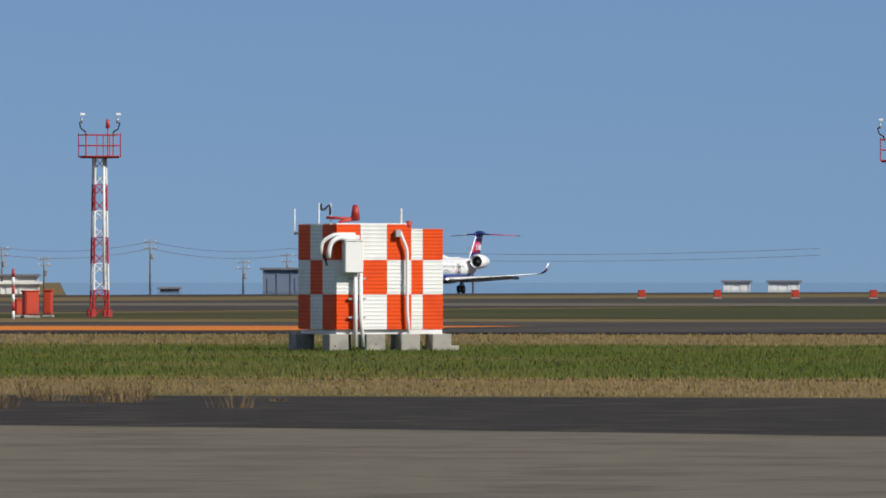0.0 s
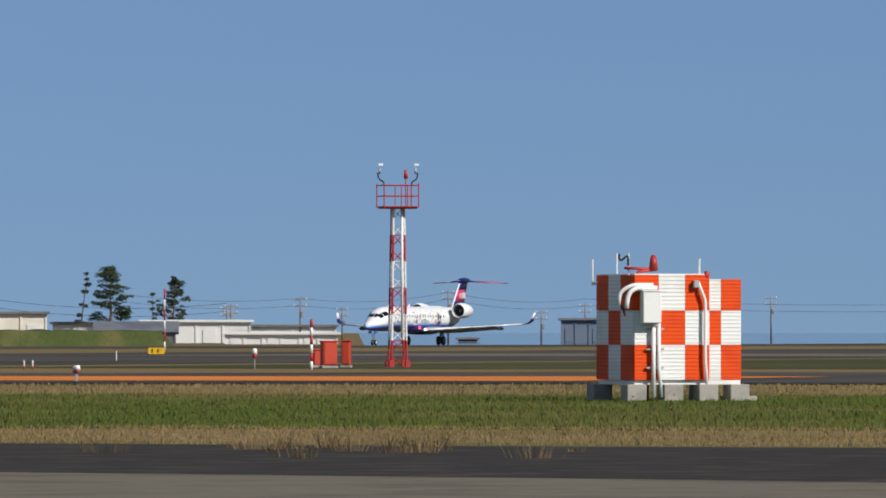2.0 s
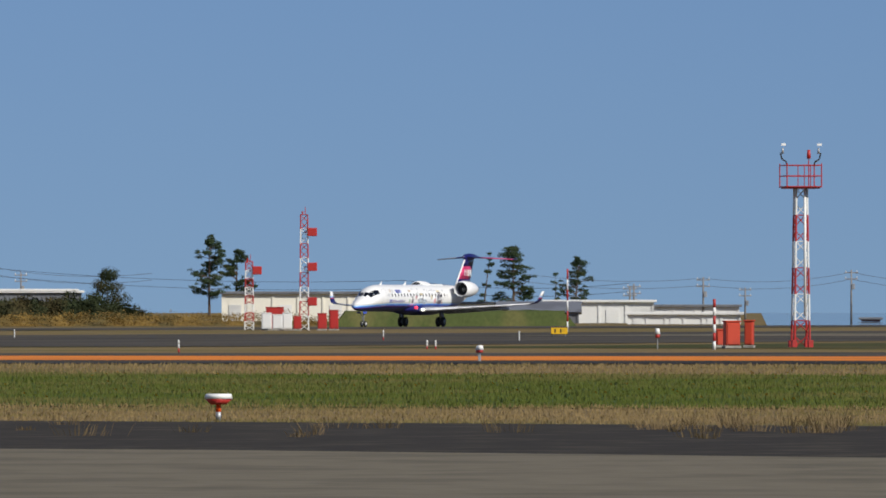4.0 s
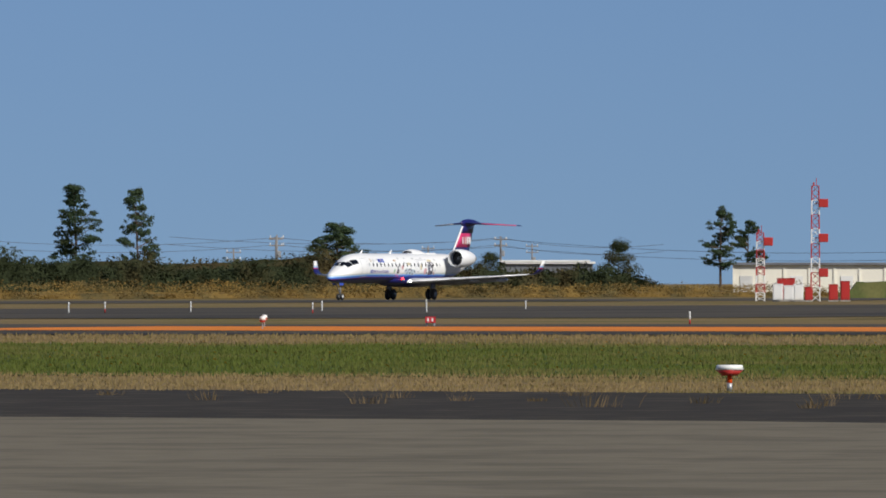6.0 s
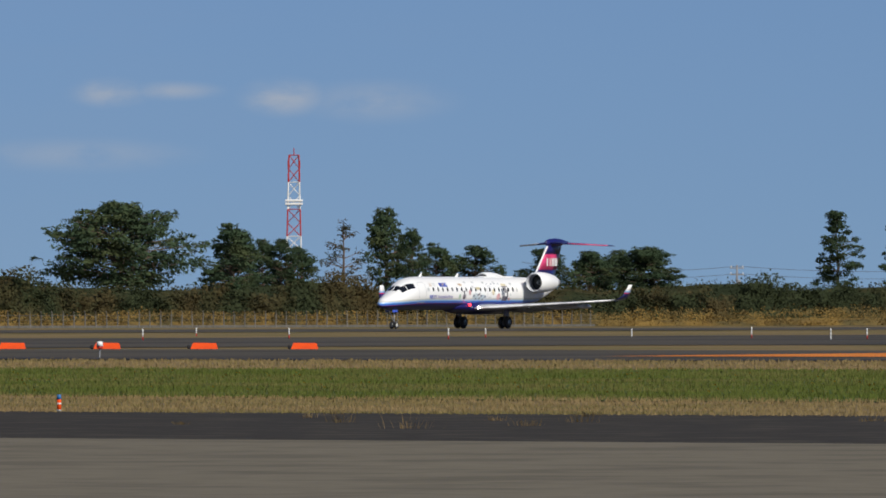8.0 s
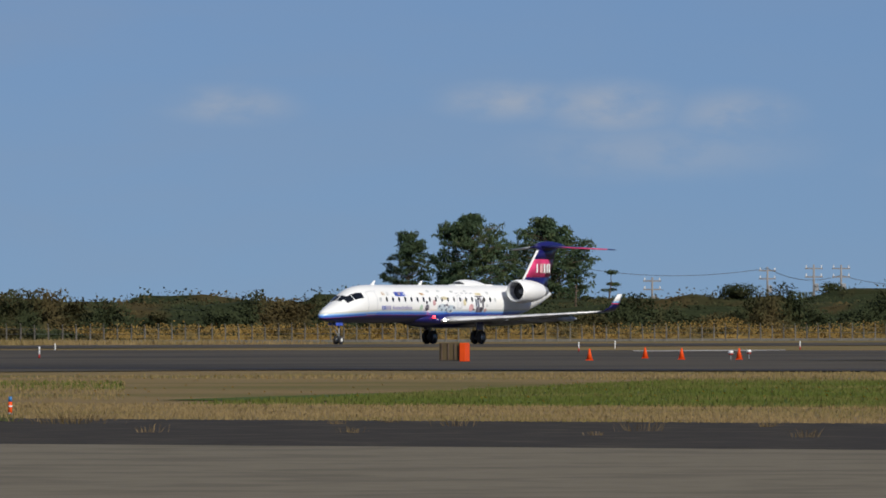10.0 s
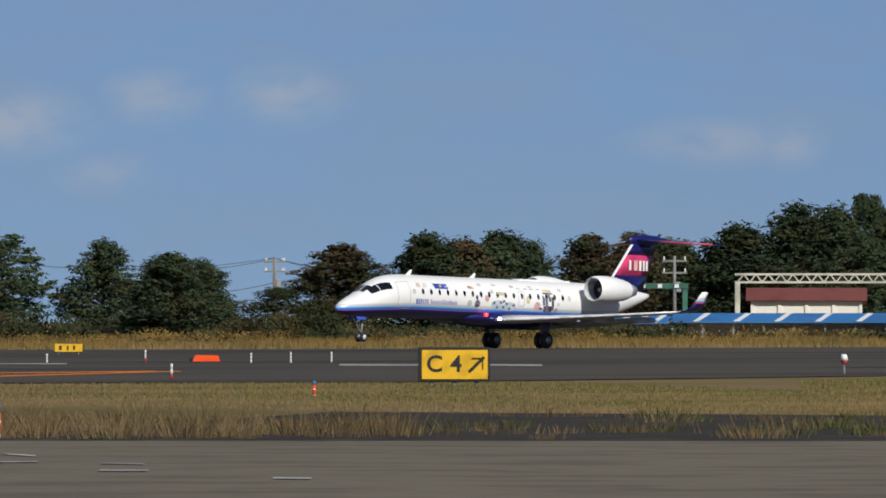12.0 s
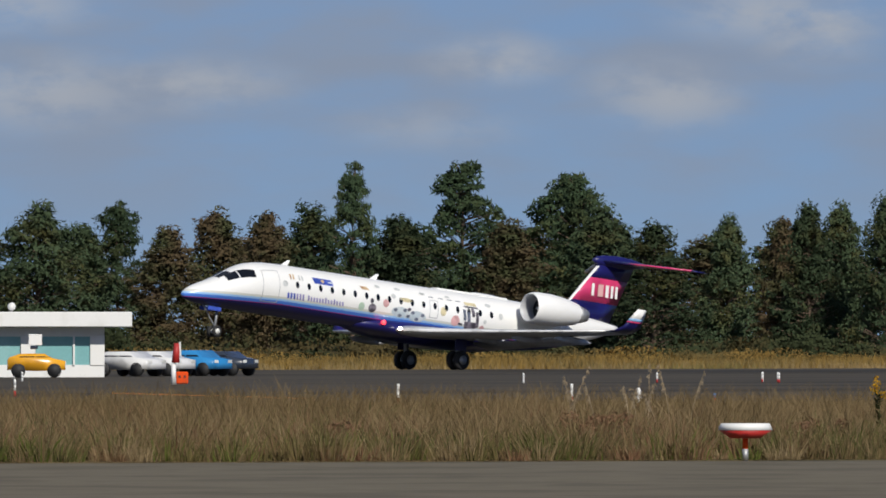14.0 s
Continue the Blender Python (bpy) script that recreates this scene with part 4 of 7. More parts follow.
plant("autumn", 596, 553, 6.9, 4.1)
plant("grove", 671, 584, 7.2, 5.0)
plant("grove", 645, 555, 6.2, 5.1)
# the dense pine wood at the end of the field
plant("grove", 570, 575, 9.8, 4.1)
plant("grove", 558, 560, 8.6, 4.0)
plant("grove", 597, 593, 10.4, 5.9)
plant("grove", 572, 565, 9.0, 4.1)
plant("grove", 573, 563, 8.9, 3.4)
plant("autumn", 597, 584, 9.3, 3.5)
plant("grove", 573, 555, 8.9, 4.4)
plant("grove", 593, 570, 8.3, 4.6)
plant("grove", 604, 575, 9.4, 6.2)
plant("grove", 629, 593, 9.3, 4.8)
plant("grove", 602, 563, 8.8, 5.0)
plant("autumn", 597, 555, 7.6, 3.8)
plant("pine", 535, 584, 11.8, 4.4)
plant("grove", 519, 564, 9.3, 4.3)
plant("grove", 515, 555, 8.3, 3.9)
plant("grove", 540, 575, 8.9, 3.3)
plant("autumn", 562, 593, 9.1, 3.4)
plant("grove", 536, 563, 9.6, 3.2)
plant("grove", 559, 584, 10.1, 3.2)
plant("grove", 535, 555, 9.8, 3.2)
plant("grove", 558, 575, 10.3, 3.3)
plant("grove", 579, 593, 10.7, 3.5)
plant("autumn", 553, 563, 9.9, 2.9)
plant("grove", 577, 584, 10.3, 3.2)
plant("autumn", 551, 555, 9.8, 3.3)
plant("grove", 579, 575, 10.3, 5.7)
plant("grove", 606, 593, 9.5, 5.5)
plant("grove", 581, 563, 8.9, 5.3)
plant("pine", 496, 584, 9.9, 3.9)
plant("grove", 465, 555, 9.0, 4.4)
plant("grove", 477, 575, 8.9, 4.2)
plant("grove", 477, 565, 8.2, 4.1)
plant("autumn", 492, 575, 8.0, 3.9)
plant("autumn", 512, 593, 9.2, 4.4)
plant("autumn", 490, 563, 8.8, 3.5)
plant("grove", 512, 584, 9.4, 4.3)
plant("pine", 490, 555, 11.9, 3.4)
plant("pine", 517, 575, 12.5, 6.1)
plant("pine", 543, 593, 12.1, 6.0)
plant("grove", 498, 560, 8.6, 4.9)
plant("autumn", 507, 560, 8.3, 4.6)
plant("grove", 521, 565, 8.1, 4.6)

# a second rank closes the wood behind
chance = np.random.default_rng(5)
for i in range(46):
    if 704 < 446 + i * 8.4 < 764:
        continue
    plant(("grove", "pine", "autumn", "grove")[i % 4], 446 + i * 8.4 + chance.uniform(-2, 2), 618 + chance.uniform(-8, 22), chance.uniform(7.2, 9.0), 7.5)


def scrub(name, label, x0, x1, y0, y1, low, high, count, size, mat, seed, core=0.82):
    """A thicket along the field: leaf triangles under an uneven top."""
    rng = np.random.default_rng(seed)
    x, y = rng.uniform(x0, x1, count), rng.uniform(y0, y1, count)

    def crest(u, v):
        ends = min(1.0, (u - x0) / 14, (x1 - u) / 14)
        return max(0.1, ends * (low + (high - low) * (0.45 + 0.6 * noise.noise((u * 0.07, v * 0.02, seed)) + 0.4 * noise.noise((u * 0.28, v * 0.06, seed)) + 0.2 * noise.noise((u * 0.8, v * 0.1, seed)))))

    front = rng.random(count) < 0.5  # the near flank is as thick with leaves as the top
    y = np.where(front, y0 + (y1 - y0) * 0.05 * rng.random(count) - 0.3, y)
    top = np.array([crest(u, v) for u, v in zip(x, y)])
    z = top * np.where(front, rng.random(count), rng.uniform(0.62, 0.92, count))
    p = np.stack([x, y, z], 1)
    lumps = np.array([[noise.noise((u * 0.5, v * 0.5, w * 0.7 + k * 9)) for k in range(3)] for u, v, w in p])
    a, b = leaf_axes(rng, np.array([0, -0.35, 0.6]) + lumps * 1.5 + rng.normal(size=(count, 3)) * 0.4)
    s = size * (0.6 + 0.8 * rng.random(count))[:, None]
    verts = np.stack([p - a * s * 0.5, p + a * s * 0.5, p + b * s], 1).reshape(-1, 3)
    verts, faces = verts.tolist(), np.arange(count * 3).reshape(-1, 3).tolist()
    # the dense twigs inside the thicket, a lumpy ridge below the leaves
    start, across = len(verts), 7
    xs = np.arange(x0, x1, 0.6)
    for u in xs:
        for k in range(across):
            v = y0 + (y1 - y0) * (0.0, 0.03, 0.25, 0.5, 0.75, 0.97, 1.0)[k]
            inner = crest(u, v) * core * rng.uniform(0.92, 1.0) if 0 < k < across - 1 else 0.0
            verts.append((u + rng.uniform(-0.2, 0.2), v, inner))
    for i in range(len(xs) - 1):
        for k in range(across - 1):
            a0 = start + i * across + k
            faces.append((a0, a0 + across, a0 + across + 1, a0 + 1))
    ob = raw(name, verts, faces, M[mat])
    return tagged(ob, label, "vegetation", kind="stuff")


scrub("scrub", "dark olive scrub below the pines", 800, 1300, 575, 612, 1.5, 5.6, 260000, 0.24, "scrub", 3)
scrub("scrub", "low scrub at the edge of the wood", 420, 705, 549, 580, 0.1, 2.6, 100000, 0.22, "scrub", 4, 0.55)
scrub("scrub", "low bushes before the blue-roofed shed", 705, 800, 546, 561, 0.5, 1.7, 22000, 0.24, "scrub", 8)
scrub("weeds", "ochre weeds before the scrub", 690, 1300, 548, 572, 0.2, 2.3, 90000, 0.15, "ochre_weed", 5, 0.3)


scrub("weeds", "ochre and tan weeds along the wood", 330, 705, 538, 549, 0.1, 1.5, 60000, 0.12, "ochre_weed", 6, 0.3)


def blades(name, label, corners, density, tall, wide, mat, seed, bent=0.35, patchy=0.0, floor=0.0, short=False):
    """Grass blades on a four-cornered piece of ground, each a bent sliver."""
    rng = np.random.default_rng(seed)
    c = np.array(corners, float)
    n = int(density * 0.5 * abs(np.dot(c[:, 0], np.roll(c[:, 1], 1)) - np.dot(c[:, 1], np.roll(c[:, 0], 1))))
    u, v = rng.random(n)[:, None], rng.random(n)[:, None]
    p = (c[0] * (1 - u) + c[1] * u) * (1 - v) + (c[3] * (1 - u) + c[2] * u) * v
    k = np.ones(n)
    if patchy:
        k = np.array([noise.noise((q[0] * 0.11, q[1] * 0.11, seed)) + 0.6 * noise.noise((q[0] * 0.45, q[1] * 0.45, seed + 9)) for q in p])
        keep = k > floor
        p, k, n = p[keep], 1 + patchy * np.clip(k[keep], -0.6, 1.2), int(keep.sum())
    h = tall * (0.45 + 0.75 * rng.random(n)) * k
    a, lean = rng.uniform(0, math.tau, n), bent * h * rng.uniform(0.2, 1.0, n)
    t = radians(SUN_AZIMUTH - 90) + rng.normal(size=n) * 0.75
    w = wide * (0.6 + 0.8 * rng.random(n))
    zero = np.zeros(n)
    side = np.stack([np.cos(t) * w, np.sin(t) * w, zero], 1)
    foot = np.concatenate([p, np.full((n, 1), -0.012)], 1)
    mid = foot + np.stack([np.cos(a) * lean * 0.3, np.sin(a) * lean * 0.3, h * 0.6], 1)
    tip = foot + np.stack([np.cos(a) * lean, np.sin(a) * lean, h], 1)
    if short:  # mown blades need no bend
        verts = np.stack([foot - side * 1.2, foot + side * 1.2, tip], 1).reshape(-1, 3)
        faces = np.arange(n * 3).reshape(-1, 3).tolist()
    else:
        verts = np.stack([foot - side, foot + side, mid + side * 0.7, mid - side * 0.7, tip], 1).reshape(-1, 3)
        base = np.arange(n)[:, None] * 5
        faces = (base + np.array([[0, 1, 2, 3]])).tolist() + (base + np.array([[3, 2, 4]])).tolist()
    ob = raw(name, verts.tolist(), faces, M[mat])
    return tagged(ob, label, "grass", kind="stuff")


blades("grass", "green turf between apron and taxiway", [(224, 64), (338, 96), (329, 204), (230, 156)], 17, 0.10, 0.014, "blade_green", 21, patchy=0.4, floor=-0.75, short=True)
blades("grass", "short dry grass at the shoulder's edge", [(192, 56), (228, 66), (232, 176), (197, 160)], 20, 0.07, 0.011, "blade_dry", 22, short=True)
blades("grass", "mown dry grass beside the taxiway", [(333, 92), (404, 112), (384, 226), (326, 236)], 4, 0.10, 0.02, "blade_dry", 23, short=True)
blades("grass", "mown yellowish grass below the sign", [(197, 160), (232, 174), (292, 236), (236, 256)], 9, 0.07, 0.012, "blade_dry", 24, short=True)
blades("grass", "thin green grass below the sign", [(214, 170), (250, 190), (292, 236), (246, 252)], 6, 0.08, 0.012, "blade_green", 34, patchy=0.4, floor=-0.1, short=True)

blades("grass", "yellowish green grass beside the taxiway", [(307.2, 237.8), (317.9, 217.6), (241.5, 165.3), (242.9, 188.0)], 5, 0.09, 0.016, "blade_dry", 45, short=True)
blades("grass", "thin green grass beside the taxiway", [(301.7, 233.5), (312.2, 213.8), (275.5, 188.6), (265.9, 205.9)], 5, 0.11, 0.016, "blade_green", 46, short=True)


def tufts(name, label, corners, clumps, each, spread, tall, wide, mat, seed):
    """Separate tufts of weeds: blades fanning out from chance centres."""
    rng = np.random.default_rng(seed)
    c = np.array(corners, float)
    u, v = rng.random(clumps)[:, None], rng.random(clumps)[:, None]
    q = (c[0] * (1 - u) + c[1] * u) * (1 - v) + (c[3] * (1 - u) + c[2] * u) * v
    k = np.repeat(rng.uniform(0.3, 1.4, clumps), each)
    n = clumps * each
    d = rng.normal(size=(n, 2)) * spread * k[:, None]
    p = np.repeat(q, each, 0) + d * 0.5
    h = tall * k * rng.uniform(0.35, 1.0, n)
    out = d / (np.linalg.norm(d, axis=1)[:, None] + 1e-6)
    foot = np.concatenate([p, np.full((n, 1), -0.005)], 1)
    tip = foot + np.concatenate([out * (h * rng.uniform(0.2, 0.9, n))[:, None], h[:, None]], 1)
    mid = foot * 0.5 + tip * 0.5 + np.array([0, 0, 1]) * (h * 0.14)[:, None]
    t = rng.uniform(0, math.tau, n)
    side = np.stack([np.cos(t), np.sin(t), np.zeros(n)], 1) * (wide * rng.uniform(0.6, 1.4, n))[:, None]
    verts = np.stack([foot - side, foot + side, mid + side * 0.8, mid - side * 0.8, tip], 1).reshape(-1, 3)
    base = np.arange(n)[:, None] * 5
    faces = (base + np.array([[0, 1, 2, 3]])).tolist() + (base + np.array([[3, 2, 4]])).tolist()
    return tagged(raw(name, verts.tolist(), faces, M[mat]), label, "weeds", kind="stuff")


tufts("dry_weeds", "tufts of dry weeds in the cracked shoulder", [(172, 62), (192, 70), (196, 150), (170, 126)], 46, 40, 0.3, 0.2, 0.005, "blade_tall", 25)
tufts("dry_weeds", "bed of dry weeds in the cracked shoulder", [(180, 68), (191, 72), (192, 76), (181, 72)], 26, 40, 0.3, 0.3, 0.005, "blade_tall", 35)
tufts("dry_weeds", "dry weeds overgrowing the shoulder", [(160, 119), (197, 132), (190, 168), (148, 131)], 90, 60, 0.6, 0.24, 0.006, "blade_tall", 26)
tufts("dry_weeds", "knee-high withered weeds on the shoulder", [(147.5, 131), (153, 126), (176, 146), (166, 152)], 85, 60, 0.6, 0.42, 0.006, "blade_tall", 40)
tufts("green_weeds", "green weeds overgrowing the shoulder", [(160, 121), (195, 134), (189, 166), (148, 131.5)], 32, 60, 0.5, 0.22, 0.008, "stalk", 36)
tufts("dry_weeds", "clumps of withered grass along the apron", [(146.5, 132), (185, 168), (190, 225), (104, 152)], 1700, 46, 0.55, 0.8, 0.006, "blade_tall", 37)
tufts("green_weeds", "dark green undergrowth in the withered grass", [(146.5, 132), (172, 156), (160, 190), (112, 150)], 300, 50, 0.45, 0.5, 0.01, "stalk", 38)
blades("tall_grass", "tall withered grass along the apron", [(147, 131.5), (188, 168), (214, 214), (112, 147)], 15, 0.6, 0.008, "blade_tall", 27, 0.9, 0.6, -0.25)
blades("tall_grass", "tall withered grass at the apron's corner", [(112, 147), (214, 214), (190, 232), (96, 156)], 12, 0.6, 0.006, "blade_tall", 28, 0.9, 0.6, -0.3)
blades("green_weeds", "green weeds among the withered grass", [(147, 131.5), (188, 168), (190, 225), (104, 152)], 4, 0.4, 0.010, "blade_green", 29, 0.6, 0.5, 0.25)


blades("dry_grass", "golden dry grass along the wood", [(340, 506), (700, 506), (720, 545), (360, 545)], 5, 0.62, 0.03, "ochre_weed", 41, 0.7, 0.8, -0.1, short=True)
blades("dry_grass", "short straw-coloured grass beyond the runway", [(340, 500), (760, 500), (780, 540), (360, 540)], 3, 0.4, 0.03, "blade_dry", 47, 0.6, 0.5, -0.5, short=True)


tufts("dry_weeds", "tussocks of straw-coloured grass at the apron's edge", [(146.8, 131.7), (156, 140), (128, 157), (112, 147.3)], 620, 70, 0.34, 0.58, 0.005, "straw", 48)
tufts("red_weeds", "dense reddish brown weeds at the apron's edge", [(140, 135), (150, 144), (124, 158), (110, 148)], 300, 90, 0.45, 0.55, 0.006, "red_weed", 49)
tufts("olive_weeds", "dark olive weeds between the tussocks", [(146.8, 131.7), (158, 142), (126, 158), (112, 147.3)], 420, 80, 0.45, 0.48, 0.008, "olive", 50)
for bearing, far, count, high, seed in ((45.12, 203, 16, 1.05, 51), (45.62, 203, 20, 1.1, 52), (46.98, 201, 9, 0.85, 53), (46.5, 202, 8, 0.75, 54), (43.0, 206, 10, 0.85, 56), (42.2, 205, 8, 0.8, 57)):
    cx, cy = far * math.sin(radians(bearing)), far * math.cos(radians(bearing))
    tufts("plume_grass", "tall clump of pale plume grass by the apron", [(cx - 0.9, cy + 0.6), (cx + 0.9, cy - 0.6), (cx + 2.2, cy + 0.8), (cx + 0.4, cy + 2.0)], count, 46, 0.26, high, 0.0045, "straw", seed)
tufts("red_weeds", "reddish brown weeds in the withered grass", [(146, 132.5), (180, 166), (170, 200), (108, 150)], 260, 44, 0.45, 0.62, 0.007, "red_weed", 42)
tufts("olive_weeds", "olive weeds at the foot of the withered grass", [(146.5, 131.8), (158, 143), (140, 160), (112, 147.5)], 330, 44, 0.4, 0.5, 0.009, "blade_green", 43)


def turf_flowers():
    """Tiny yellow flowers scattered in the turf."""
    rng = np.random.default_rng(44)
    verts, faces = [], []
    for i in range(420):
        x = rng.uniform(228, 325)
        y = x * rng.uniform(0.31, 0.72)
        z, n = rng.uniform(0.1, 0.22), len(verts)
        for k in range(5):
            a = k * math.tau / 5
            verts.append((x + 0.03 * math.cos(a), y + 0.03 * math.sin(a), z + (0.025 if k % 2 else -0.02)))
        faces.append(tuple(range(n, n + 5)))
    tagged(raw("turf_flowers", verts, faces, M["goldenrod"]), "tiny yellow flowers in the turf", "flowers", kind="stuff")


turf_flowers()


def seed_plumes():
    """Pale feathery grass heads above the tall grass."""
    rng = np.random.default_rng(31)
    verts, faces = [], []
    for i in range(64):
        b, r = radians(-rng.choice([45.12, 45.62, 46.98, 42.6, 44.2]) + rng.normal() * 0.18), rng.uniform(201, 208)
        x, y, h = -r * math.sin(b), r * math.cos(b), rng.uniform(1.0, 1.55)
        a, bend = rng.uniform(0, math.tau), rng.uniform(0.1, 0.4)
        for s in range(3):
            n = len(verts)
            k0, k1 = s / 3, (s + 1) / 3
            for k in (k0, k1):
                verts += [(x + bend * k ** 2 * math.cos(a) - 0.006, y + bend * k ** 2 * math.sin(a), h * 0.8 * k), (x + bend * k ** 2 * math.cos(a) + 0.006, y + bend * k ** 2 * math.sin(a), h * 0.8 * k)]
            faces.append((n, n + 1, n + 3, n + 2))
        for s in range(60):
            k = 0.80 + 0.36 * rng.random()
            n = len(verts)
            px, py, pz = x + bend * k ** 2 * math.cos(a), y + bend * k ** 2 * math.sin(a), h * 0.8 * k + rng.uniform(-0.03, 0.03)
            d = rng.normal(size=3) * 0.018
            verts += [(px, py, pz), (px + d[0] * 0.4, py + d[1] * 0.4, pz + abs(d[2]) * 0.5 + 0.012), (px + d[0] + 0.03 * math.cos(a), py + d[1] + 0.03 * math.sin(a), pz - 0.035)]
            faces.append((n, n + 1, n + 2))
    ob = raw("seed_heads", verts, faces, M["plume"])
    tagged(ob, "pale feathery seed heads above the withered grass", "grass", kind="stuff")


seed_plumes()



def goldenrod(x, y, height, seed):
    rng = np.random.default_rng(seed)
    root = thing("goldenrod", "tall goldenrod with yellow blossom among withered grass", "flower", "goldenrod by the apron", pose(x, y, 0))
    bm = bmesh.new()
    rod(bm, (0, 0, 0), (rng.uniform(-0.08, 0.08), 0, height * 0.95), 0.012, 0.006, 5)
    part("stem", bm, M["stalk"], root)
    n = 170
    z = height * (0.12 + 0.7 * rng.random(n))
    a = rng.uniform(0, math.tau, n)
    d = np.stack([np.cos(a), np.sin(a), np.full(n, 0.4)], 1) * 0.14
    p = np.stack([np.zeros(n), np.zeros(n), z], 1)
    s = np.stack([-np.sin(a), np.cos(a), np.zeros(n)], 1) * 0.02
    verts = np.stack([p - s, p + s, p + d], 1).reshape(-1, 3)
    raw("leaves", verts.tolist(), np.arange(n * 3).reshape(-1, 3).tolist(), M["stalk"], root)
    k = 4
    cs = [(rng.uniform(-0.10, 0.10), rng.uniform(-0.10, 0.10), height * (0.78 + 0.07 * i)) for i in range(k)]
    v, f = leaf_cloud(rng, cs, [0.07, 0.085, 0.07, 0.045], 0.9, 200, 0.035)
    raw("blossom", v, f, M["goldenrod"], root)


def weed_bush(x, y, height, width, mat, label, seed):
    """A low leafy shrub: stems from one foot under clumps of small leaves."""
    rng = np.random.default_rng(seed)
    root = thing("weed_bush", label, "bush", "weed bushes by the apron", pose(x, y, 0))
    cs = [(rng.normal() * width * 0.3, rng.normal() * width * 0.3, height * rng.uniform(0.25, 0.85)) for i in range(22)]
    bm = bmesh.new()
    for c in cs:
        rod(bm, (0, 0, 0), c, 0.01, 0.004, 4)
    part("stems", bm, M["stalk"], root)
    v, f = leaf_cloud(rng, cs, [width * rng.uniform(0.10, 0.22) for c in cs], 0.8, 3200, 0.045)
    raw("foliage", v, f, M[mat], root)


for i, (bearing, far, height, width, mat) in enumerate(((47.75, 198.5, 0.85, 1.05, "olive"), (47.55, 198.0, 0.75, 0.8, "stalk"), (47.25, 199.0, 0.62, 0.7, "blade_green"), (46.95, 200, 0.95, 0.6, "stalk"), (46.5, 199.5, 0.6, 0.8, "olive"),
                                                        (48.35, 198.3, 0.5, 0.5, "stalk"), (46.05, 199.0, 0.7, 0.8, "olive"), (45.4, 199.5, 0.55, 0.7, "red_weed"), (43.6, 199.0, 0.6, 0.9, "red_weed"), (44.6, 198.5, 0.55, 0.8, "olive"),
                                                        (42.6, 196.5, 0.75, 0.9, "red_weed"), (41.4, 195.0, 0.6, 0.9, "red_weed"))):
    weed_bush(far * math.sin(radians(bearing)), far * math.cos(radians(bearing)), height, width, mat, {"olive": "dark olive shrub among withered grass", "stalk": "dark green leafy weed by the apron", "blade_green": "light green leafy weed by the apron", "red_weed": "reddish brown dry shrub by the apron"}[mat], 80 + i)

for i, (x, y, z) in enumerate((
    (147.6, 133.5, 1.74), (148.5, 134.0, 1.68), (147.9, 133.1, 2.09),
    (144.4, 138.4, 1.44), (148.7, 136.7, 1.68), (149.7, 137.2, 1.28),
    (143.6, 139.2, 1.69), (143.9, 138.8, 1.46), (143.7, 137.7, 1.49),
    (146.2, 140.8, 1.22), (144.4, 138.4, 1.46), (144.7, 139.5, 1.44), (147.3, 135.3, 1.68), (147.4, 135.1, 1.33),
    (139.7, 144.5, 1.42), (140.0, 142.8, 1.12), (139.4, 144.8, 1.25),
)):
    goldenrod(x, y, z, 60 + i)

# ---------------------------------------------------------------- equipment shelter in orange and white chequers
M["roof_grey"] = material("grey_roof_sheet", (0.16, 0.17, 0.19), 0.6, vary=0.12, scale=0.3, second=(0.12, 0.125, 0.14))
M["cream_wall"] = material("cream_wall_cladding", (0.80, 0.77, 0.67), 0.7, vary=0.06, scale=0.15, second=(0.68, 0.65, 0.56), blend=0.35)
M["pale_wall"] = material("pale_grey_wall", (0.72, 0.72, 0.70), 0.7, vary=0.07, scale=0.2, second=(0.56, 0.56, 0.55), blend=0.35)
M["blue_wall"] = material("slate_blue_wall", (0.13, 0.17, 0.24), 0.7, vary=0.08, scale=0.2)
M["red_orange"] = material("faded_red_orange_paint", (0.50, 0.048, 0.018), 0.55, vary=0.14, scale=1.2, second=(0.38, 0.04, 0.018))
M["yellow"] = material("sign_yellow", (0.80, 0.47, 0.015), 0.5, vary=0.05, scale=1.5)
M["black"] = material("sign_black", (0.02, 0.02, 0.02), 0.55, vary=0.1, scale=2)
M["sign_red"] = material("sign_red", (0.55, 0.02, 0.03), 0.5, vary=0.06, scale=2)
M["blue_cap"] = material("blue_plastic", (0.03, 0.16, 0.40), 0.45, vary=0.08, scale=4)
M["blue_roof"] = material("blue_sheet_roof", (0.03, 0.17, 0.42), 0.5, vary=0.08, scale=0.3, second=(0.03, 0.13, 0.34))
M["rust_roof"] = material("rust_red_roof", (0.17, 0.05, 0.04), 0.7, vary=0.12, scale=0.4)
M["green_paint"] = material("green_steel_paint", (0.05, 0.16, 0.11), 0.5, vary=0.1, scale=0.6)
M["cream_steel"] = material("cream_steel_paint", (0.62, 0.60, 0.50), 0.5, vary=0.06, scale=0.6)
M["teal_glass"] = material("teal_window_glass", (0.20, 0.42, 0.43), 0.15, vary=0.08, scale=0.5, second=(0.26, 0.48, 0.48))
M["car_yellow"] = material("yellow_car_paint", (0.75, 0.36, 0.02), 0.25, vary=0.04, scale=1, coat=0.5)
M["car_white"] = material("white_car_paint", (0.75, 0.75, 0.75), 0.25, vary=0.03, scale=1, coat=0.5)
M["car_blue"] = material("blue_car_paint", (0.03, 0.24, 0.55), 0.25, vary=0.03, scale=1, coat=0.5)
M["car_dark"] = material("dark_car_paint", (0.03, 0.04, 0.06), 0.25, vary=0.03, scale=1, coat=0.5)
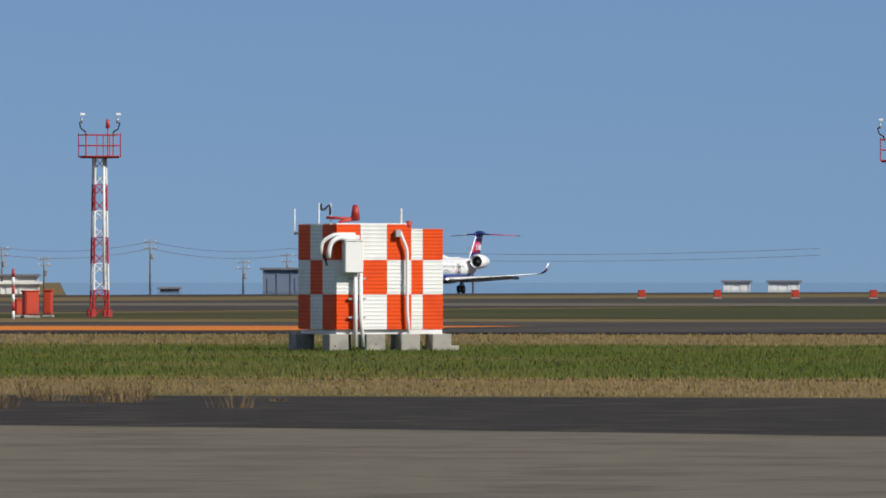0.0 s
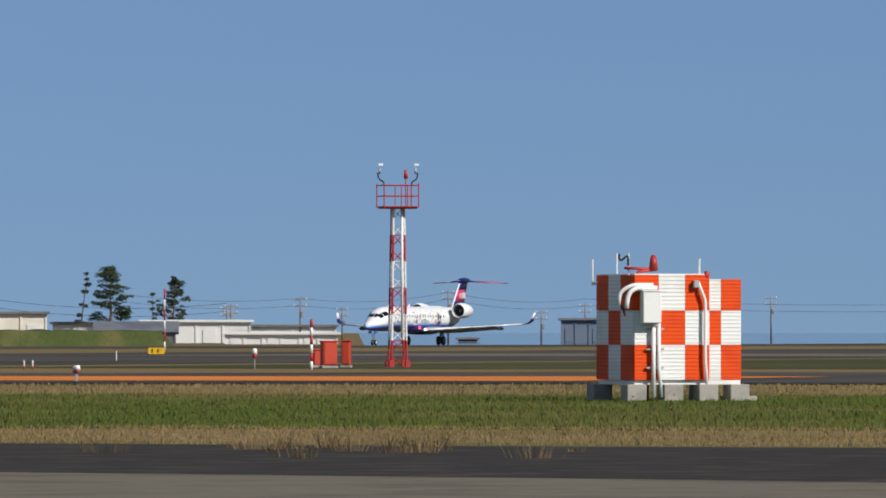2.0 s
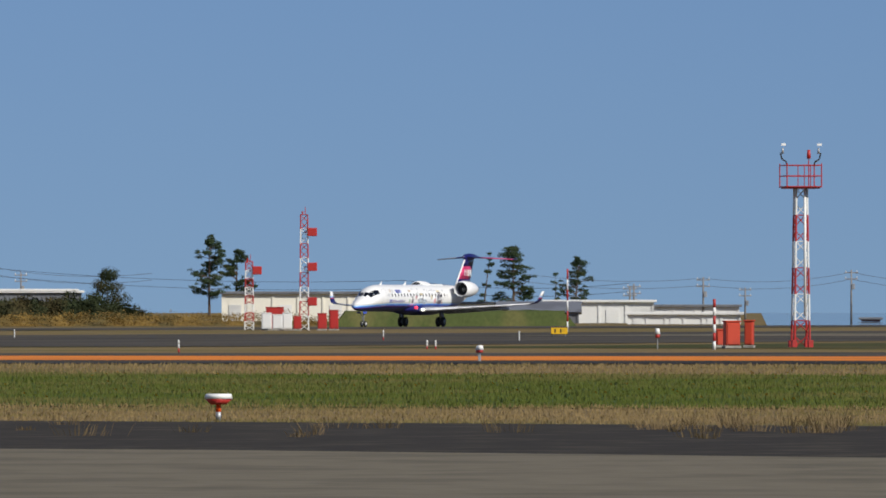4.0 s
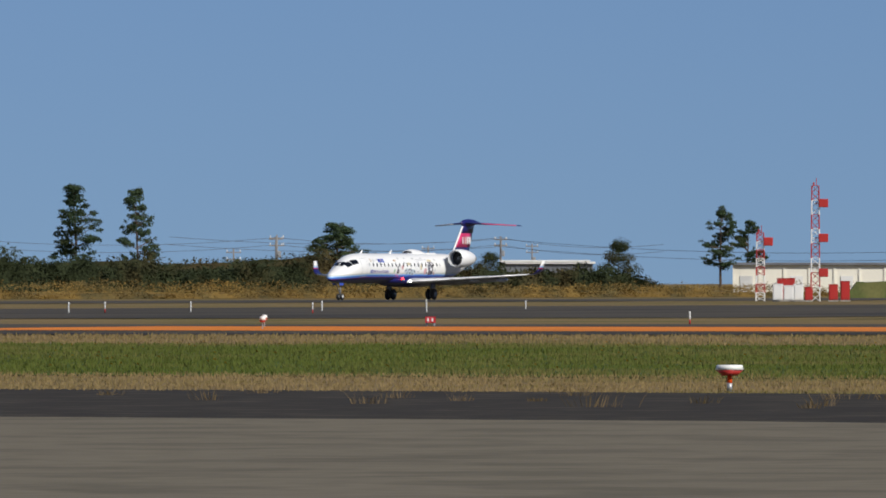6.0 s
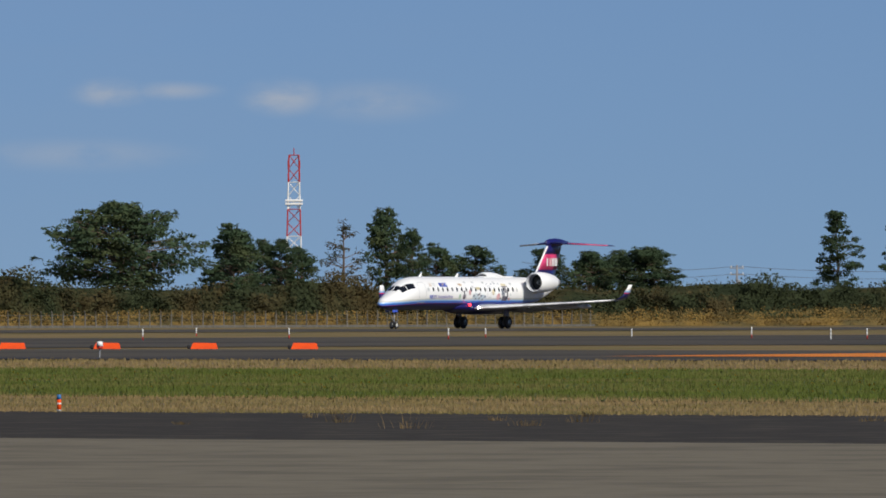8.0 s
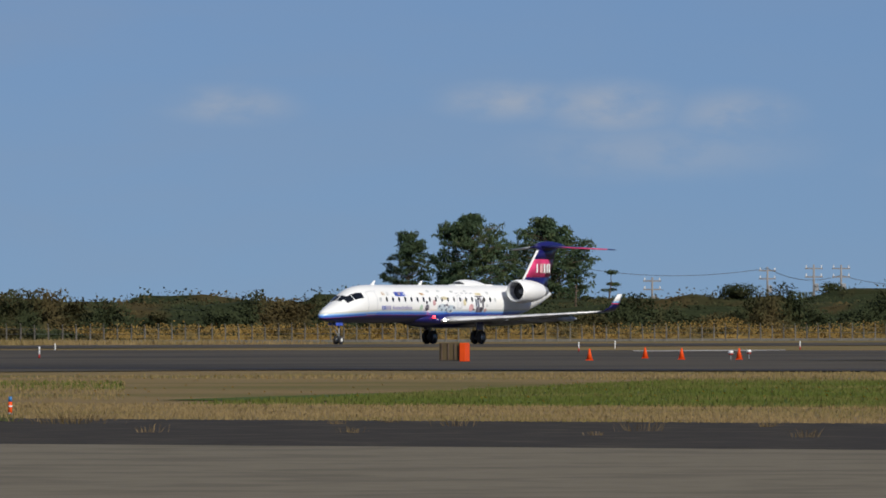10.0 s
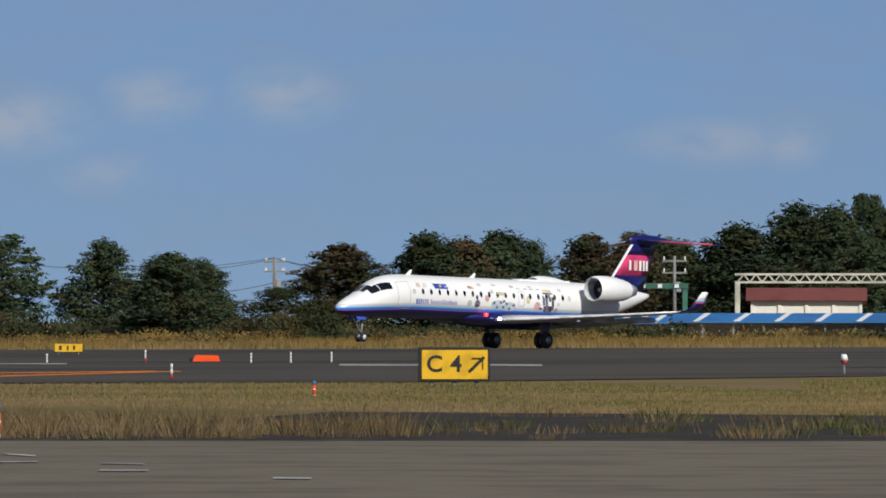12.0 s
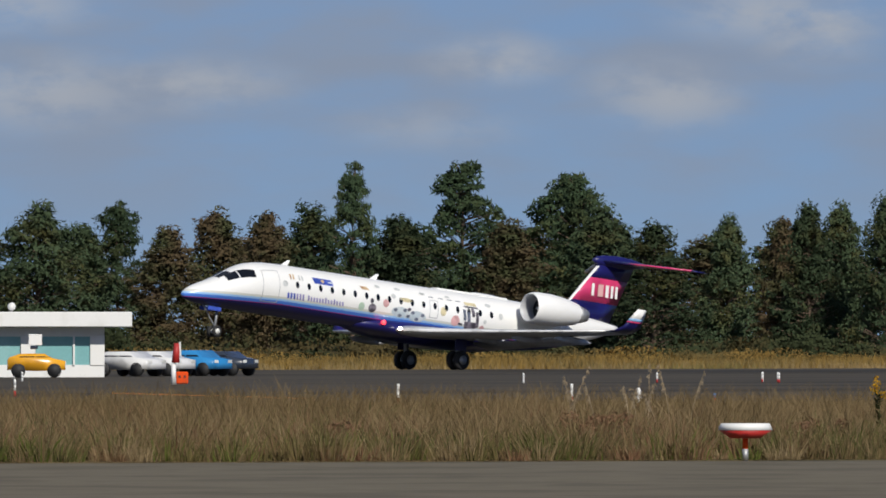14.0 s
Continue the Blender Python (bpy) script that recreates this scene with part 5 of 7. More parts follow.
M["pole"] = material("concrete_pole", (0.24, 0.23, 0.22), 0.85, vary=0.1, scale=1)
M["wire"] = material("dark_cable", (0.06, 0.065, 0.07), 0.6, vary=0.1, scale=1)
M["bank"] = material("grassy_bank", (0.075, 0.095, 0.03), 0.95, vary=0.3, scale=0.25, fine=14, second=(0.13, 0.125, 0.045), spec=0.08, stretch=(1, 0.3, 0.3))


def ribbed(bm, cx, cy, cz, sx, sy, sz, along):
    """A wall panel pressed into shallow level ribs, as one sheet with a back; along: the axis of its normal."""
    n, prof = 9, []
    for i in range(n):
        z0, z1 = -sz / 2 + i * sz / n, -sz / 2 + (i + 1) * sz / n
        prof += [(0.0, z0), (0.0, z0 + (z1 - z0) * 0.5), (0.009, z0 + (z1 - z0) * 0.58), (0.009, z1 - (z1 - z0) * 0.06)]
    prof += [(0.0, sz / 2), (-(sy if along == "y" else sx), sz / 2), (-(sy if along == "y" else sx), -sz / 2)]
    if along == "y":
        rings = [[(cx + u, cy - sy / 2 - d, cz + z) for d, z in prof] for u in (-sx / 2, sx / 2)]
    else:
        rings = [[(cx - sx / 2 - d, cy + u, cz + z) for d, z in prof] for u in (-sy / 2, sy / 2)]
    return loft(bm, rings)


def build_shelter(m):
    root = thing("equipment_shelter", "orange and white chequered shelter on concrete blocks in the grass", "shelter", m=m)
    cube_part("body", root, M["white"], (1.08, 1.53, 1.985), (2.06, 3.0, 2.83), 0.01, "white shelter body")
    cube_part("annex", root, M["white"], (2.60, 1.60, 1.92), (0.92, 2.9, 2.70), 0.01, "lower side part of the shelter")
    cube_part("skid", root, M["white"], (1.55, 1.55, 0.50), (3.05, 2.95, 0.12), 0.01, "white base frame")
    rows = ((0.57, 0.95), (1.52, 0.93), (2.45, 0.97))
    front = ((0.0, 0.69), (0.69, 0.76), (1.45, 0.70))
    side_cols = ((0.0, 1.02), (1.02, 1.02), (2.04, 1.02))
    for r, (z, hgt) in enumerate(rows):
        for c, (x, w) in enumerate(front):
            mat = M["orange"] if (r + c) % 2 == 0 else M["white"]
            part("panel", ribbed(bmesh.new(), x + w / 2, 0.0, z + hgt / 2, w - 0.008, 0.05, hgt - 0.008, "y"), mat, root)
        for c, (x, w) in enumerate(((2.16, 0.36), (2.52, 0.58))):
            mat = M["white"] if (r + c) % 2 == 0 else M["orange"]
            top = 0.12 if r == 2 else 0.0
            part("panel", ribbed(bmesh.new(), x + w / 2, 0.12, z + (hgt - top) / 2, w - 0.008, 0.05, hgt - top - 0.008, "y"), mat, root)
        for c, (y, d) in enumerate(side_cols):
            mat = M["orange"] if (r + c) % 2 == 0 else M["white"]
            part("panel", ribbed(bmesh.new(), 0.0, y + d / 2 + 0.026, z + hgt / 2, 0.05, d - 0.008, hgt - 0.008, "x"), mat, root)
    cube_part("roof_edge", root, M["white"], (1.08, 1.53, 3.425), (2.16, 3.1, 0.04), 0.01)
    for x in (0.0, 1.05, 2.05, 2.95):
        for y in (0.05, 2.9):
            cube_part("concrete_block", root, M["block"], (x, y, 0.22), (0.55, 0.6, 0.46), 0.02, "weathered concrete footing")
    cube_part("footing_slab", root, M["block"], (3.1, 0.3, 0.06), (0.9, 0.5, 0.14), 0.02, "flat concrete slab")
    # switch box, conduits and cables on the front
    cab = cube_part("switch_box", root, M["white"], (0.40, -0.20, 2.53), (0.52, 0.32, 0.85), 0.02, "white switch box on the wall")
    cube_part("lid", cab, M["white"], (0.40, -0.20, 2.975), (0.56, 0.36, 0.04), 0.01)
    part("conduit", pipe(bmesh.new(), [(0.50, -0.16, 2.1), (0.50, -0.16, 0.1)], 0.06), M["white"], root, "white conduit", True)
    part("conduit", pipe(bmesh.new(), [(0.66, -0.14, 2.1), (0.66, -0.14, 0.95), (0.74, -0.14, 0.1)], 0.055), M["white"], root, "white conduit", True)
    part("conduit", pipe(bmesh.new(), [(0.60, -0.14, 3.06), (0.05, -0.18, 3.06), (-0.16, -0.2, 2.98), (-0.26, -0.2, 2.8), (-0.28, -0.2, 2.5)], 0.065), M["white"], root, "bent white conduit", True)
    part("conduit", pipe(bmesh.new(), [(0.50, -0.12, 3.14), (-0.1, -0.12, 3.14), (-0.42, -0.05, 2.95), (-0.46, -0.05, 2.6)], 0.055), M["white"], root, "bent white conduit", True)
    part("conduit", pipe(bmesh.new(), [(1.80, -0.10, 3.22), (1.86, -0.16, 3.0), (1.98, -0.16, 2.75), (1.98, -0.16, 1.1), (2.06, -0.16, 0.1)], 0.048), M["white"], root, "white conduit", True)
    for z in (0.9, 1.4, 1.95):
        cube_part("clamp", root, M["steel"], (0.56, -0.10, z), (0.5, 0.06, 0.05))
    cube_part("junction_box", root, M["steel"], (1.72, -0.12, 3.17), (0.14, 0.16, 0.2), 0.01)
    part("cable", pipe(bmesh.new(), [(-0.40, -0.08, 2.6), (-0.34, -0.12, 2.48), (-0.3, -0.12, 2.3)], 0.03, 6), M["dark"], root, "black cable")
    # mast arm, beacon and aerials on the roof
    bm = pipe(bmesh.new(), [(0.15, 0.3, 2.6), (0.15, 0.2, 3.5), (0.72, 0.2, 3.56)], 0.045)
    rod(bm, (-0.2, 0.2, 3.6), (0.72, 0.2, 3.56), 0.04)
    part("bracket", bm, M["red"], root, "red roof bracket", True)
    rod_part("beacon", root, M["red"], (0.62, 0.2, 3.55), (0.62, 0.2, 3.92), 0.135, 0.075, 10, "red obstruction beacon")
    rod_part("beacon_cap", root, M["red"], (0.62, 0.2, 3.92), (0.62, 0.2, 3.95), 0.06, None, 10)
    bm = pipe(bmesh.new(), [(-0.1, 0.2, 3.66), (-0.1, 0.2, 3.98), (-0.28, 0.2, 3.80), (-0.36, 0.2, 3.82), (-0.36, 0.2, 3.98)], 0.03, 6)
    part("wind_sensor", bm, M["dark"], root, "black wind sensor arm")
    rod_part("aerial", root, M["white"], (-0.05, 0.3, 3.4), (-0.05, 0.3, 4.0), 0.018, None, 6)
    rod_part("aerial", root, M["white"], (0.02, 1.5, 3.42), (0.02, 1.5, 4.0), 0.02, None, 6)
    rod_part("aerial", root, M["white"], (-0.16, 3.02, 3.15), (-0.16, 3.02, 3.85), 0.025, None, 6)
    rod_part("aerial_arm", root, M["white"], (-0.17, 3.02, 3.17), (0.0, 3.0, 3.2), 0.03, None, 6)
    rod_part("aerial", root, M["white"], (1.9, 0.1, 3.0), (1.9, 0.1, 3.85), 0.03, None, 6)
    rod_part("horn", root, M["red"], (2.05, 0.05, 3.25), (2.10, 0.0, 3.5), 0.05, 0.09, 8)


build_shelter(pose(309.8, 111.7, 0, 0, 0, -51.2))

# ---------------------------------------------------------------- lattice masts


def lattice(parent, z0, z1, w0, w1, bands, mats, leg=0.05, brace=0.028):
    """Four legs with braces, in bands of alternating paint; each band is a part."""
    def corners(z):
        k = (z - z0) / (z1 - z0)
        w = (w0 + (w1 - w0) * k) / 2
        return [(-w, -w, z), (w, -w, z), (w, w, z), (-w, w, z)]
    for i in range(bands):
        a, b = z0 + (z1 - z0) * i / bands, z0 + (z1 - z0) * (i + 1) / bands
        paint = mats[i % len(mats)]
        ca_, cb_ = corners(a), corners(b)
        mid = corners((a + b) / 2)
        for j in range(4):
            rod_part("leg", parent, paint, ca_[j], cb_[j], leg, None, 6)
            rod_part("brace", parent, paint, cb_[j], cb_[(j + 1) % 4], brace, None, 4)
            rod_part("brace", parent, paint, ca_[j], mid[(j + 1) % 4], brace, None, 4)
            rod_part("brace", parent, paint, mid[(j + 1) % 4], cb_[j], brace, None, 4)


def wind_tower(m, H=9.0):
    root = thing("wind_tower", "red and white lattice tower with railed platform and wind sensors", "tower", m=m)
    lattice(root, 0.0, 8.15, 0.85, 0.60, 6, [M["red"], M["white"]], 0.06, 0.026)
    rod_part("ladder_tube", root, M["white"], (0.16, -0.42, 1.6), (0.16, -0.36, 8.2), 0.07, None, 8, "white cable tube")
    cube_part("platform", root, M["red"], (0, 0, 8.2), (1.8, 1.8, 0.10), 0.01, "red platform floor")
    for x in (-0.96, 0.96):
        for y in (-0.96, 0.96):
            rod_part("rail_post", root, M["red"], (x, y, 8.2), (x, y, 9.45), 0.035, None, 6)
    for x in (-0.35, 0.0, 0.35):
        rod_part("rail_post", root, M["red"], (x, -0.96, 8.2), (x, -0.96, 9.3), 0.025, None, 5)
    for z in (8.25, 8.8, 9.35):
        for y in (-0.96, 0.96):
            rod_part("rail", root, M["red"], (-0.96, y, z), (0.96, y, z), 0.03, None, 5)
            rod_part("rail", root, M["red"], (y, -0.96, z), (y, 0.96, z), 0.03, None, 5)
    for s in (-1, 1):
        part("sensor_arm", pipe(bmesh.new(), [(0.75 * s, 0, 9.3), (0.78 * s, 0, 9.55), (1.05 * s, 0, 9.65), (1.12 * s, 0, 10.0)], 0.04, 6), M["dark"], root, "black curved sensor arm")
        rod_part("wind_sensor", root, M["steel"], (1.0 * s, 0, 9.95), (1.0 * s, 0, 10.25), 0.07, 0.05, 8)
        cube_part("wind_vane", root, M["white"], (1.0 * s + 0.05, 0, 10.42), (0.26, 0.02, 0.12), 0.01, "white wind vane")
    rod_part("lamp_post", root, M["red"], (0.45, 0, 8.2), (0.45, 0, 9.75), 0.03, None, 6)
    rod_part("obstruction_lamp", root, M["red"], (0.45, 0, 9.7), (0.45, 0, 10.15), 0.12, 0.08, 10, "red obstruction lamp")
    for x in (-0.45, 0.45):
        for y in (-0.45, 0.45):
            cube_part("foot", root, M["red"], (x, y, 0.15), (0.28, 0.28, 0.4), 0.02)
    return root


SLIM = Matrix.Diagonal((0.93, 0.93, 0.985, 1))
first_tower = wind_tower(pose(577.3, 220.9, 0, 0, 0, -57.1) @ SLIM)
edge_tower = wind_tower(pose(611.4, 189.1, 0, 0, 0, -72.8) @ SLIM)


def glide_mast(m, height, boxes):
    root = thing("antenna_mast", "slender red and white lattice mast with red antenna boxes", "mast", "antenna masts by the runway", m)
    lattice(root, 0, height, 0.8, 0.62, 8, [M["white"], M["red"]], 0.06, 0.03)
    for z in boxes:
        cube_part("antenna_box", root, M["red"], (0.72, -0.2, z), (0.85, 0.9, 0.75), 0.04, "red antenna box")
        rod_part("bracket", root, M["red"], (0, 0, z), (0.7, -0.1, z), 0.05, None, 6)
    rod_part("lightning_rod", root, M["red"], (0.1, 0, height), (0.1, 0, height + 0.7), 0.03, None, 5)
    cube_part("obstruction_lamp", root, M["red"], (-0.15, 0, height + 0.15), (0.16, 0.16, 0.3), 0.03)


glide_mast(pose(997.6, 429.1, 0, 0, 0, -66.7), 10.3, (8.75, 5.65, 2.55))
glide_mast(pose(1017.7, 443.2, 0, 0, 0, -66.5), 6.2, (5.4,))


def equipment_cabin(m, w, d, h, mat, label):
    root = thing("equipment_cabinet", label, "cabinet", "cabinets below the masts", m)
    cube_part("body", root, mat, (0, 0, h / 2 + 0.08), (w, d, h - 0.1), 0.03)
    cube_part("cabinet_door", root, mat, (0, -d / 2 - 0.015, h / 2 + 0.05), (w * 0.8, 0.03, h * 0.8), 0.01)
    cube_part("lid", root, mat, (0, 0, h + 0.04), (w + 0.1, d + 0.1, 0.07), 0.02)
    cube_part("plinth", root, M["block"], (0, 0, 0.05), (w + 0.1, d + 0.1, 0.12), 0.01)


for k, (m, w, h) in enumerate(((pose(990.8, 429.8, 0, 0, 0, -66.6), 0.9, 1.5), (pose(989.3, 428.1, 0, 0, 0, -66.6), 0.9, 1.35), (pose(991.5, 428.1, 0, 0, 0, -66.6), 0.85, 1.5), (pose(988.2, 425.7, 0, 0, 0, -66.7), 0.7, 1.2), (pose(1005.8, 435.5, 0, 0, 0, -66.6), 1.6, 2.0))):
    equipment_cabin(m, w, 0.8, h, M["white"] if k in (1, 2) else M["red"] if k > 2 else M["white"], "small %s equipment cabinet below the antenna mast" % ("white" if k < 3 else "red"))
equipment_cabin(pose(992.8, 425.3, 0, 0, 0, -66.8), 0.8, 0.9, 1.45, M["red"], "red equipment cabinet beside the antenna mast")
equipment_cabin(pose(995.0, 425.1, 0, 0, 0, -66.9), 0.8, 0.9, 1.75, M["red"], "red equipment cabinet beside the antenna mast")
# orange cabinets and striped pole near the wind tower
equipment_cabin(pose(560.7, 218.2, 0, 0, 0, -53.7), 0.72, 0.6, 1.28, M["red_orange"], "orange equipment cabinet beside the wind tower")
equipment_cabin(pose(568.7, 221.9, 0, 0, 0, -53.7), 0.55, 0.5, 0.85, M["red_orange"], "small orange cabinet with yellow plate")
equipment_cabin(pose(568.8, 220.4, 0, 0, 0, -78.8), 0.42, 0.5, 1.3, M["red_orange"], "narrow orange cabinet on a post")


def striped_pole(m, height, r=0.05):
    root = thing("marker_pole", "thin red and white striped pole", "pole", "striped poles", m)
    n = 6
    for i in range(n):
        rod_part("band", root, M["red"] if i % 2 else M["white"], (0, 0, height * i / n), (0, 0, height * (i + 1) / n), r, None, 8)


striped_pole(pose(560.6, 219.1, 0, 0, 0, -68.7), 2.3, 0.05)
striped_pole(pose(927.0, 375.2, 0, 0, 0, -68.0), 5.2, 0.07)
striped_pole(pose(536.1, 209.5, 0, 0, 0, -68.7), 2.4, 0.07)


def runway_light(m, height, cap="white", label="small white-capped light on a short stake"):
    root = thing("taxiway_light", label, "light", "lights along the taxiways", m)
    rod_part("stake", root, M["steel"], (0, 0, 0), (0, 0, height * 0.7), 0.025, None, 6)
    rod_part("collar", root, M["red"] if cap == "white" else M["dark"], (0, 0, height * 0.55), (0, 0, height * 0.72), 0.11, 0.12, 10, "coloured collar")
    rod_part("lens", root, M["white"], (0, 0, height * 0.72), (0, 0, height), 0.14, 0.10, 10, "white lens cap")


for m, hgt in ((pose(543.2, 215.2, 0, 0, 0, -68.4), 1.0), (pose(425.8, 175.9, 0, 0, 0, -67.6), 0.55), (pose(433.6, 210.3, 0, 0, 0, -64.1), 0.5), (pose(454.4, 220.3, 0, 0, 0, -64.1), 0.5), (pose(397.9, 231.8, 0, 0, 0, -59.8), 0.62), (pose(490.2, 300.9, 0, 0, 0, -58.5), 0.42), (pose(504.1, 308.4, 0, 0, 0, -58.5), 0.42),
               (pose(342.2, 263.0, 0, 0, 0, -52.5), 0.65), (pose(373.7, 271.8, 0, 0, 0, -54.0), 0.65), (pose(353.1, 271.4, 0, 0, 0, -52.5), 0.65), (pose(416.1, 171.9, 0, 0, 0, -67.6), 0.6), (pose(421.3, 174.1, 0, 0, 0, -67.6), 0.55)):
    runway_light(m, hgt)


def edge_post(m, height, scheme):
    """A slim marker post in bands."""
    root = thing("marker_post", {"rw": "slim red and white marker post beside the pavement", "w": "slim white marker post beside the pavement", "bo": "orange marker post with a blue cap"}[scheme], "post", "marker posts", m)
    if scheme == "bo":
        height *= 0.88
        rod_part("shaft", root, M["orange"], (0, 0, 0), (0, 0, height * 0.72), 0.042, None, 10)
        rod_part("band", root, M["white"], (0, 0, height * 0.42), (0, 0, height * 0.5), 0.044, None, 10)
        rod_part("cap", root, M["blue_cap"], (0, 0, height * 0.72), (0, 0, height), 0.045, 0.036, 10, "blue cap")
        rod_part("foot", root, M["steel"], (0, 0, 0), (0, 0, height * 0.12), 0.046, None, 10)
    else:
        height *= 0.8
        cols = (M["white"], M["red"], M["white"]) if scheme == "rw" else (M["white"], M["white"], M["white"])
        for i in range(3):
            rod_part("band", root, cols[(i + 1) % 3] if scheme == "rw" else M["white"], (0, 0, height * i / 3), (0, 0, height * (i + 1) / 3), 0.04, 0.036, 8)


for m, hgt in ((pose(195.9, 115.0, 0, 0, 0, -59.6), 0.36), (pose(205.6, 156.5, 0, 0, 0, -52.7), 0.40), (pose(203.6, 142.2, 0, 0, 0, -55.1), 0.42), (pose(234.7, 197.2, 0, 0, 0, -50.0), 0.45), (pose(149.3, 132.2, 0, 0, 0, -48.5), 0.68), (pose(149.1, 132.6, 0, 0, 0, -48.3), 0.60),
               (pose(142.5, 135.2, 0, 0, 0, -46.5), 0.50), (pose(143.1, 135.8, 0, 0, 0, -46.5), 0.50), (pose(267.7, 246.3, 0, 0, 0, -47.4), 0.40), (pose(270.2, 248.2, 0, 0, 0, -47.4), 0.42), (pose(269.9, 242.9, 0, 0, 0, -48.0), 0.4), (pose(221.1, 235.9, 0, 0, 0, -43.2), 0.45)):
    edge_post(m, hgt, "bo")
for m, hgt, s in ((pose(654.2, 335.6, 0, 0, 0, -62.8), 0.85, "rw"), (pose(633.1, 319.6, 0, 0, 0, -63.2), 0.8, "w"), (pose(644.2, 322.8, 0, 0, 0, -63.4), 0.8, "rw"), (pose(656.1, 323.0, 0, 0, 0, -63.8), 0.8, "w"), (pose(635.5, 305.0, 0, 0, 0, -64.4), 0.8, "rw"), (pose(658.3, 308.4, 0, 0, 0, -64.9), 0.7, "w"),
                  (pose(628.8, 342.6, 0, 0, 0, -61.4), 0.8, "rw"), (pose(637.8, 358.4, 0, 0, 0, -60.7), 0.8, "rw"), (pose(662.6, 358.4, 0, 0, 0, -61.6), 0.7, "rw"), (pose(688.5, 361.8, 0, 0, 0, -62.3), 0.6, "w"),
                  (pose(602.4, 380.2, 0, 0, 0, -57.7), 0.7, "rw"), (pose(657.9, 412.5, 0, 0, 0, -57.9), 0.65, "w"), (pose(648.8, 393.2, 0, 0, 0, -58.8), 0.65, "rw"), (pose(597.2, 355.1, 0, 0, 0, -59.3), 0.8, "rw"), (pose(599.3, 346.3, 0, 0, 0, -60.0), 0.8, "rw"), (pose(677.1, 387.3, 0, 0, 0, -60.2), 0.7, "rw"),
                  (pose(535.6, 224.0, 0, 0, 0, -67.3), 0.55, "rw"), (pose(535.7, 223.6, 0, 0, 0, -67.3), 0.55, "rw"), (pose(685.7, 280.7, 0, 0, 0, -67.7), 0.7, "w"), (pose(734.2, 336.7, 0, 0, 0, -65.4), 0.7, "w"), (pose(733.6, 343.7, 0, 0, 0, -64.9), 0.8, "w"), (pose(681.0, 326.2, 0, 0, 0, -64.4), 0.8, "w"), (pose(493.0, 218.1, 0, 0, 0, -66.1), 0.7, "rw"), (pose(684.8, 289.3, 0, 0, 0, -67.1), 0.8, "rw"),
                  (pose(451.7, 330.3, 0, 0, 0, -53.8), 0.5, "rw"), (pose(451.7, 330.2, 0, 0, 0, -53.8), 0.5, "rw"), (pose(478.6, 344.2, 0, 0, 0, -54.3), 0.6, "rw"), (pose(454.0, 324.8, 0, 0, 0, -54.4), 0.5, "w"), (pose(489.0, 339.8, 0, 0, 0, -55.2), 0.7, "rw"), (pose(608.4, 421.6, 0, 0, 0, -55.3), 0.5, "w"),
                  (pose(402.8, 353.8, 0, 0, 0, -48.7), 0.5, "w"), (pose(404.8, 349.8, 0, 0, 0, -49.2), 0.7, "rw"), (pose(294.4, 253.3, 0, 0, 0, -49.3), 0.65, "rw"), (pose(406.9, 345.5, 0, 0, 0, -49.7), 0.55, "w"), (pose(407.7, 343.9, 0, 0, 0, -49.9), 0.6, "w"), (pose(413.7, 346.6, 0, 0, 0, -50.0), 0.6, "w"),
                  (pose(372.7, 355.3, 0, 0, 0, -46.4), 0.6, "rw"), (pose(372.9, 355.1, 0, 0, 0, -46.4), 0.5, "w"), (pose(425.1, 402.1, 0, 0, 0, -46.6), 0.5, "w"), (pose(270.5, 253.4, 0, 0, 0, -46.9), 0.6, "rw"), (pose(398.1, 361.7, 0, 0, 0, -47.7), 0.5, "w"), (pose(399.6, 358.9, 0, 0, 0, -48.1), 0.6, "rw"),
                  (pose(334.6, 360.4, 0, 0, 0, -42.9), 0.5, "rw"), (pose(345.0, 365.2, 0, 0, 0, -43.4), 0.5, "w"), (pose(337.4, 356.2, 0, 0, 0, -43.4), 0.5, "rw"), (pose(351.0, 356.1, 0, 0, 0, -44.6), 0.5, "rw"), (pose(360.2, 363.4, 0, 0, 0, -44.7), 0.4, "w"), (pose(345.5, 344.0, 0, 0, 0, -45.1), 0.5, "rw"), (pose(377.3, 359.7, 0, 0, 0, -46.4), 0.7, "w"),
                  (pose(222.4, 250.0, 0, 0, 0, -41.6), 0.75, "rw"), (pose(232.8, 254.3, 0, 0, 0, -42.5), 0.7, "rw"), (pose(210.2, 227.1, 0, 0, 0, -42.8), 0.75, "rw"), (pose(327.5, 360.6, 0, 0, 0, -42.2), 0.5, "w"), (pose(244.5, 292.9, 0, 0, 0, -39.8), 0.7, "rw"), (pose(341.0, 361.0, 0, 0, 0, -43.4), 0.5, "rw"), (pose(341.4, 360.5, 0, 0, 0, -43.4), 0.5, "rw"), (pose(322.7, 386.1, 0, 0, 0, -39.9), 0.5, "w"), (pose(211.8, 228.8, 0, 0, 0, -42.8), 0.7, "w")):
    edge_post(m, hgt, s)


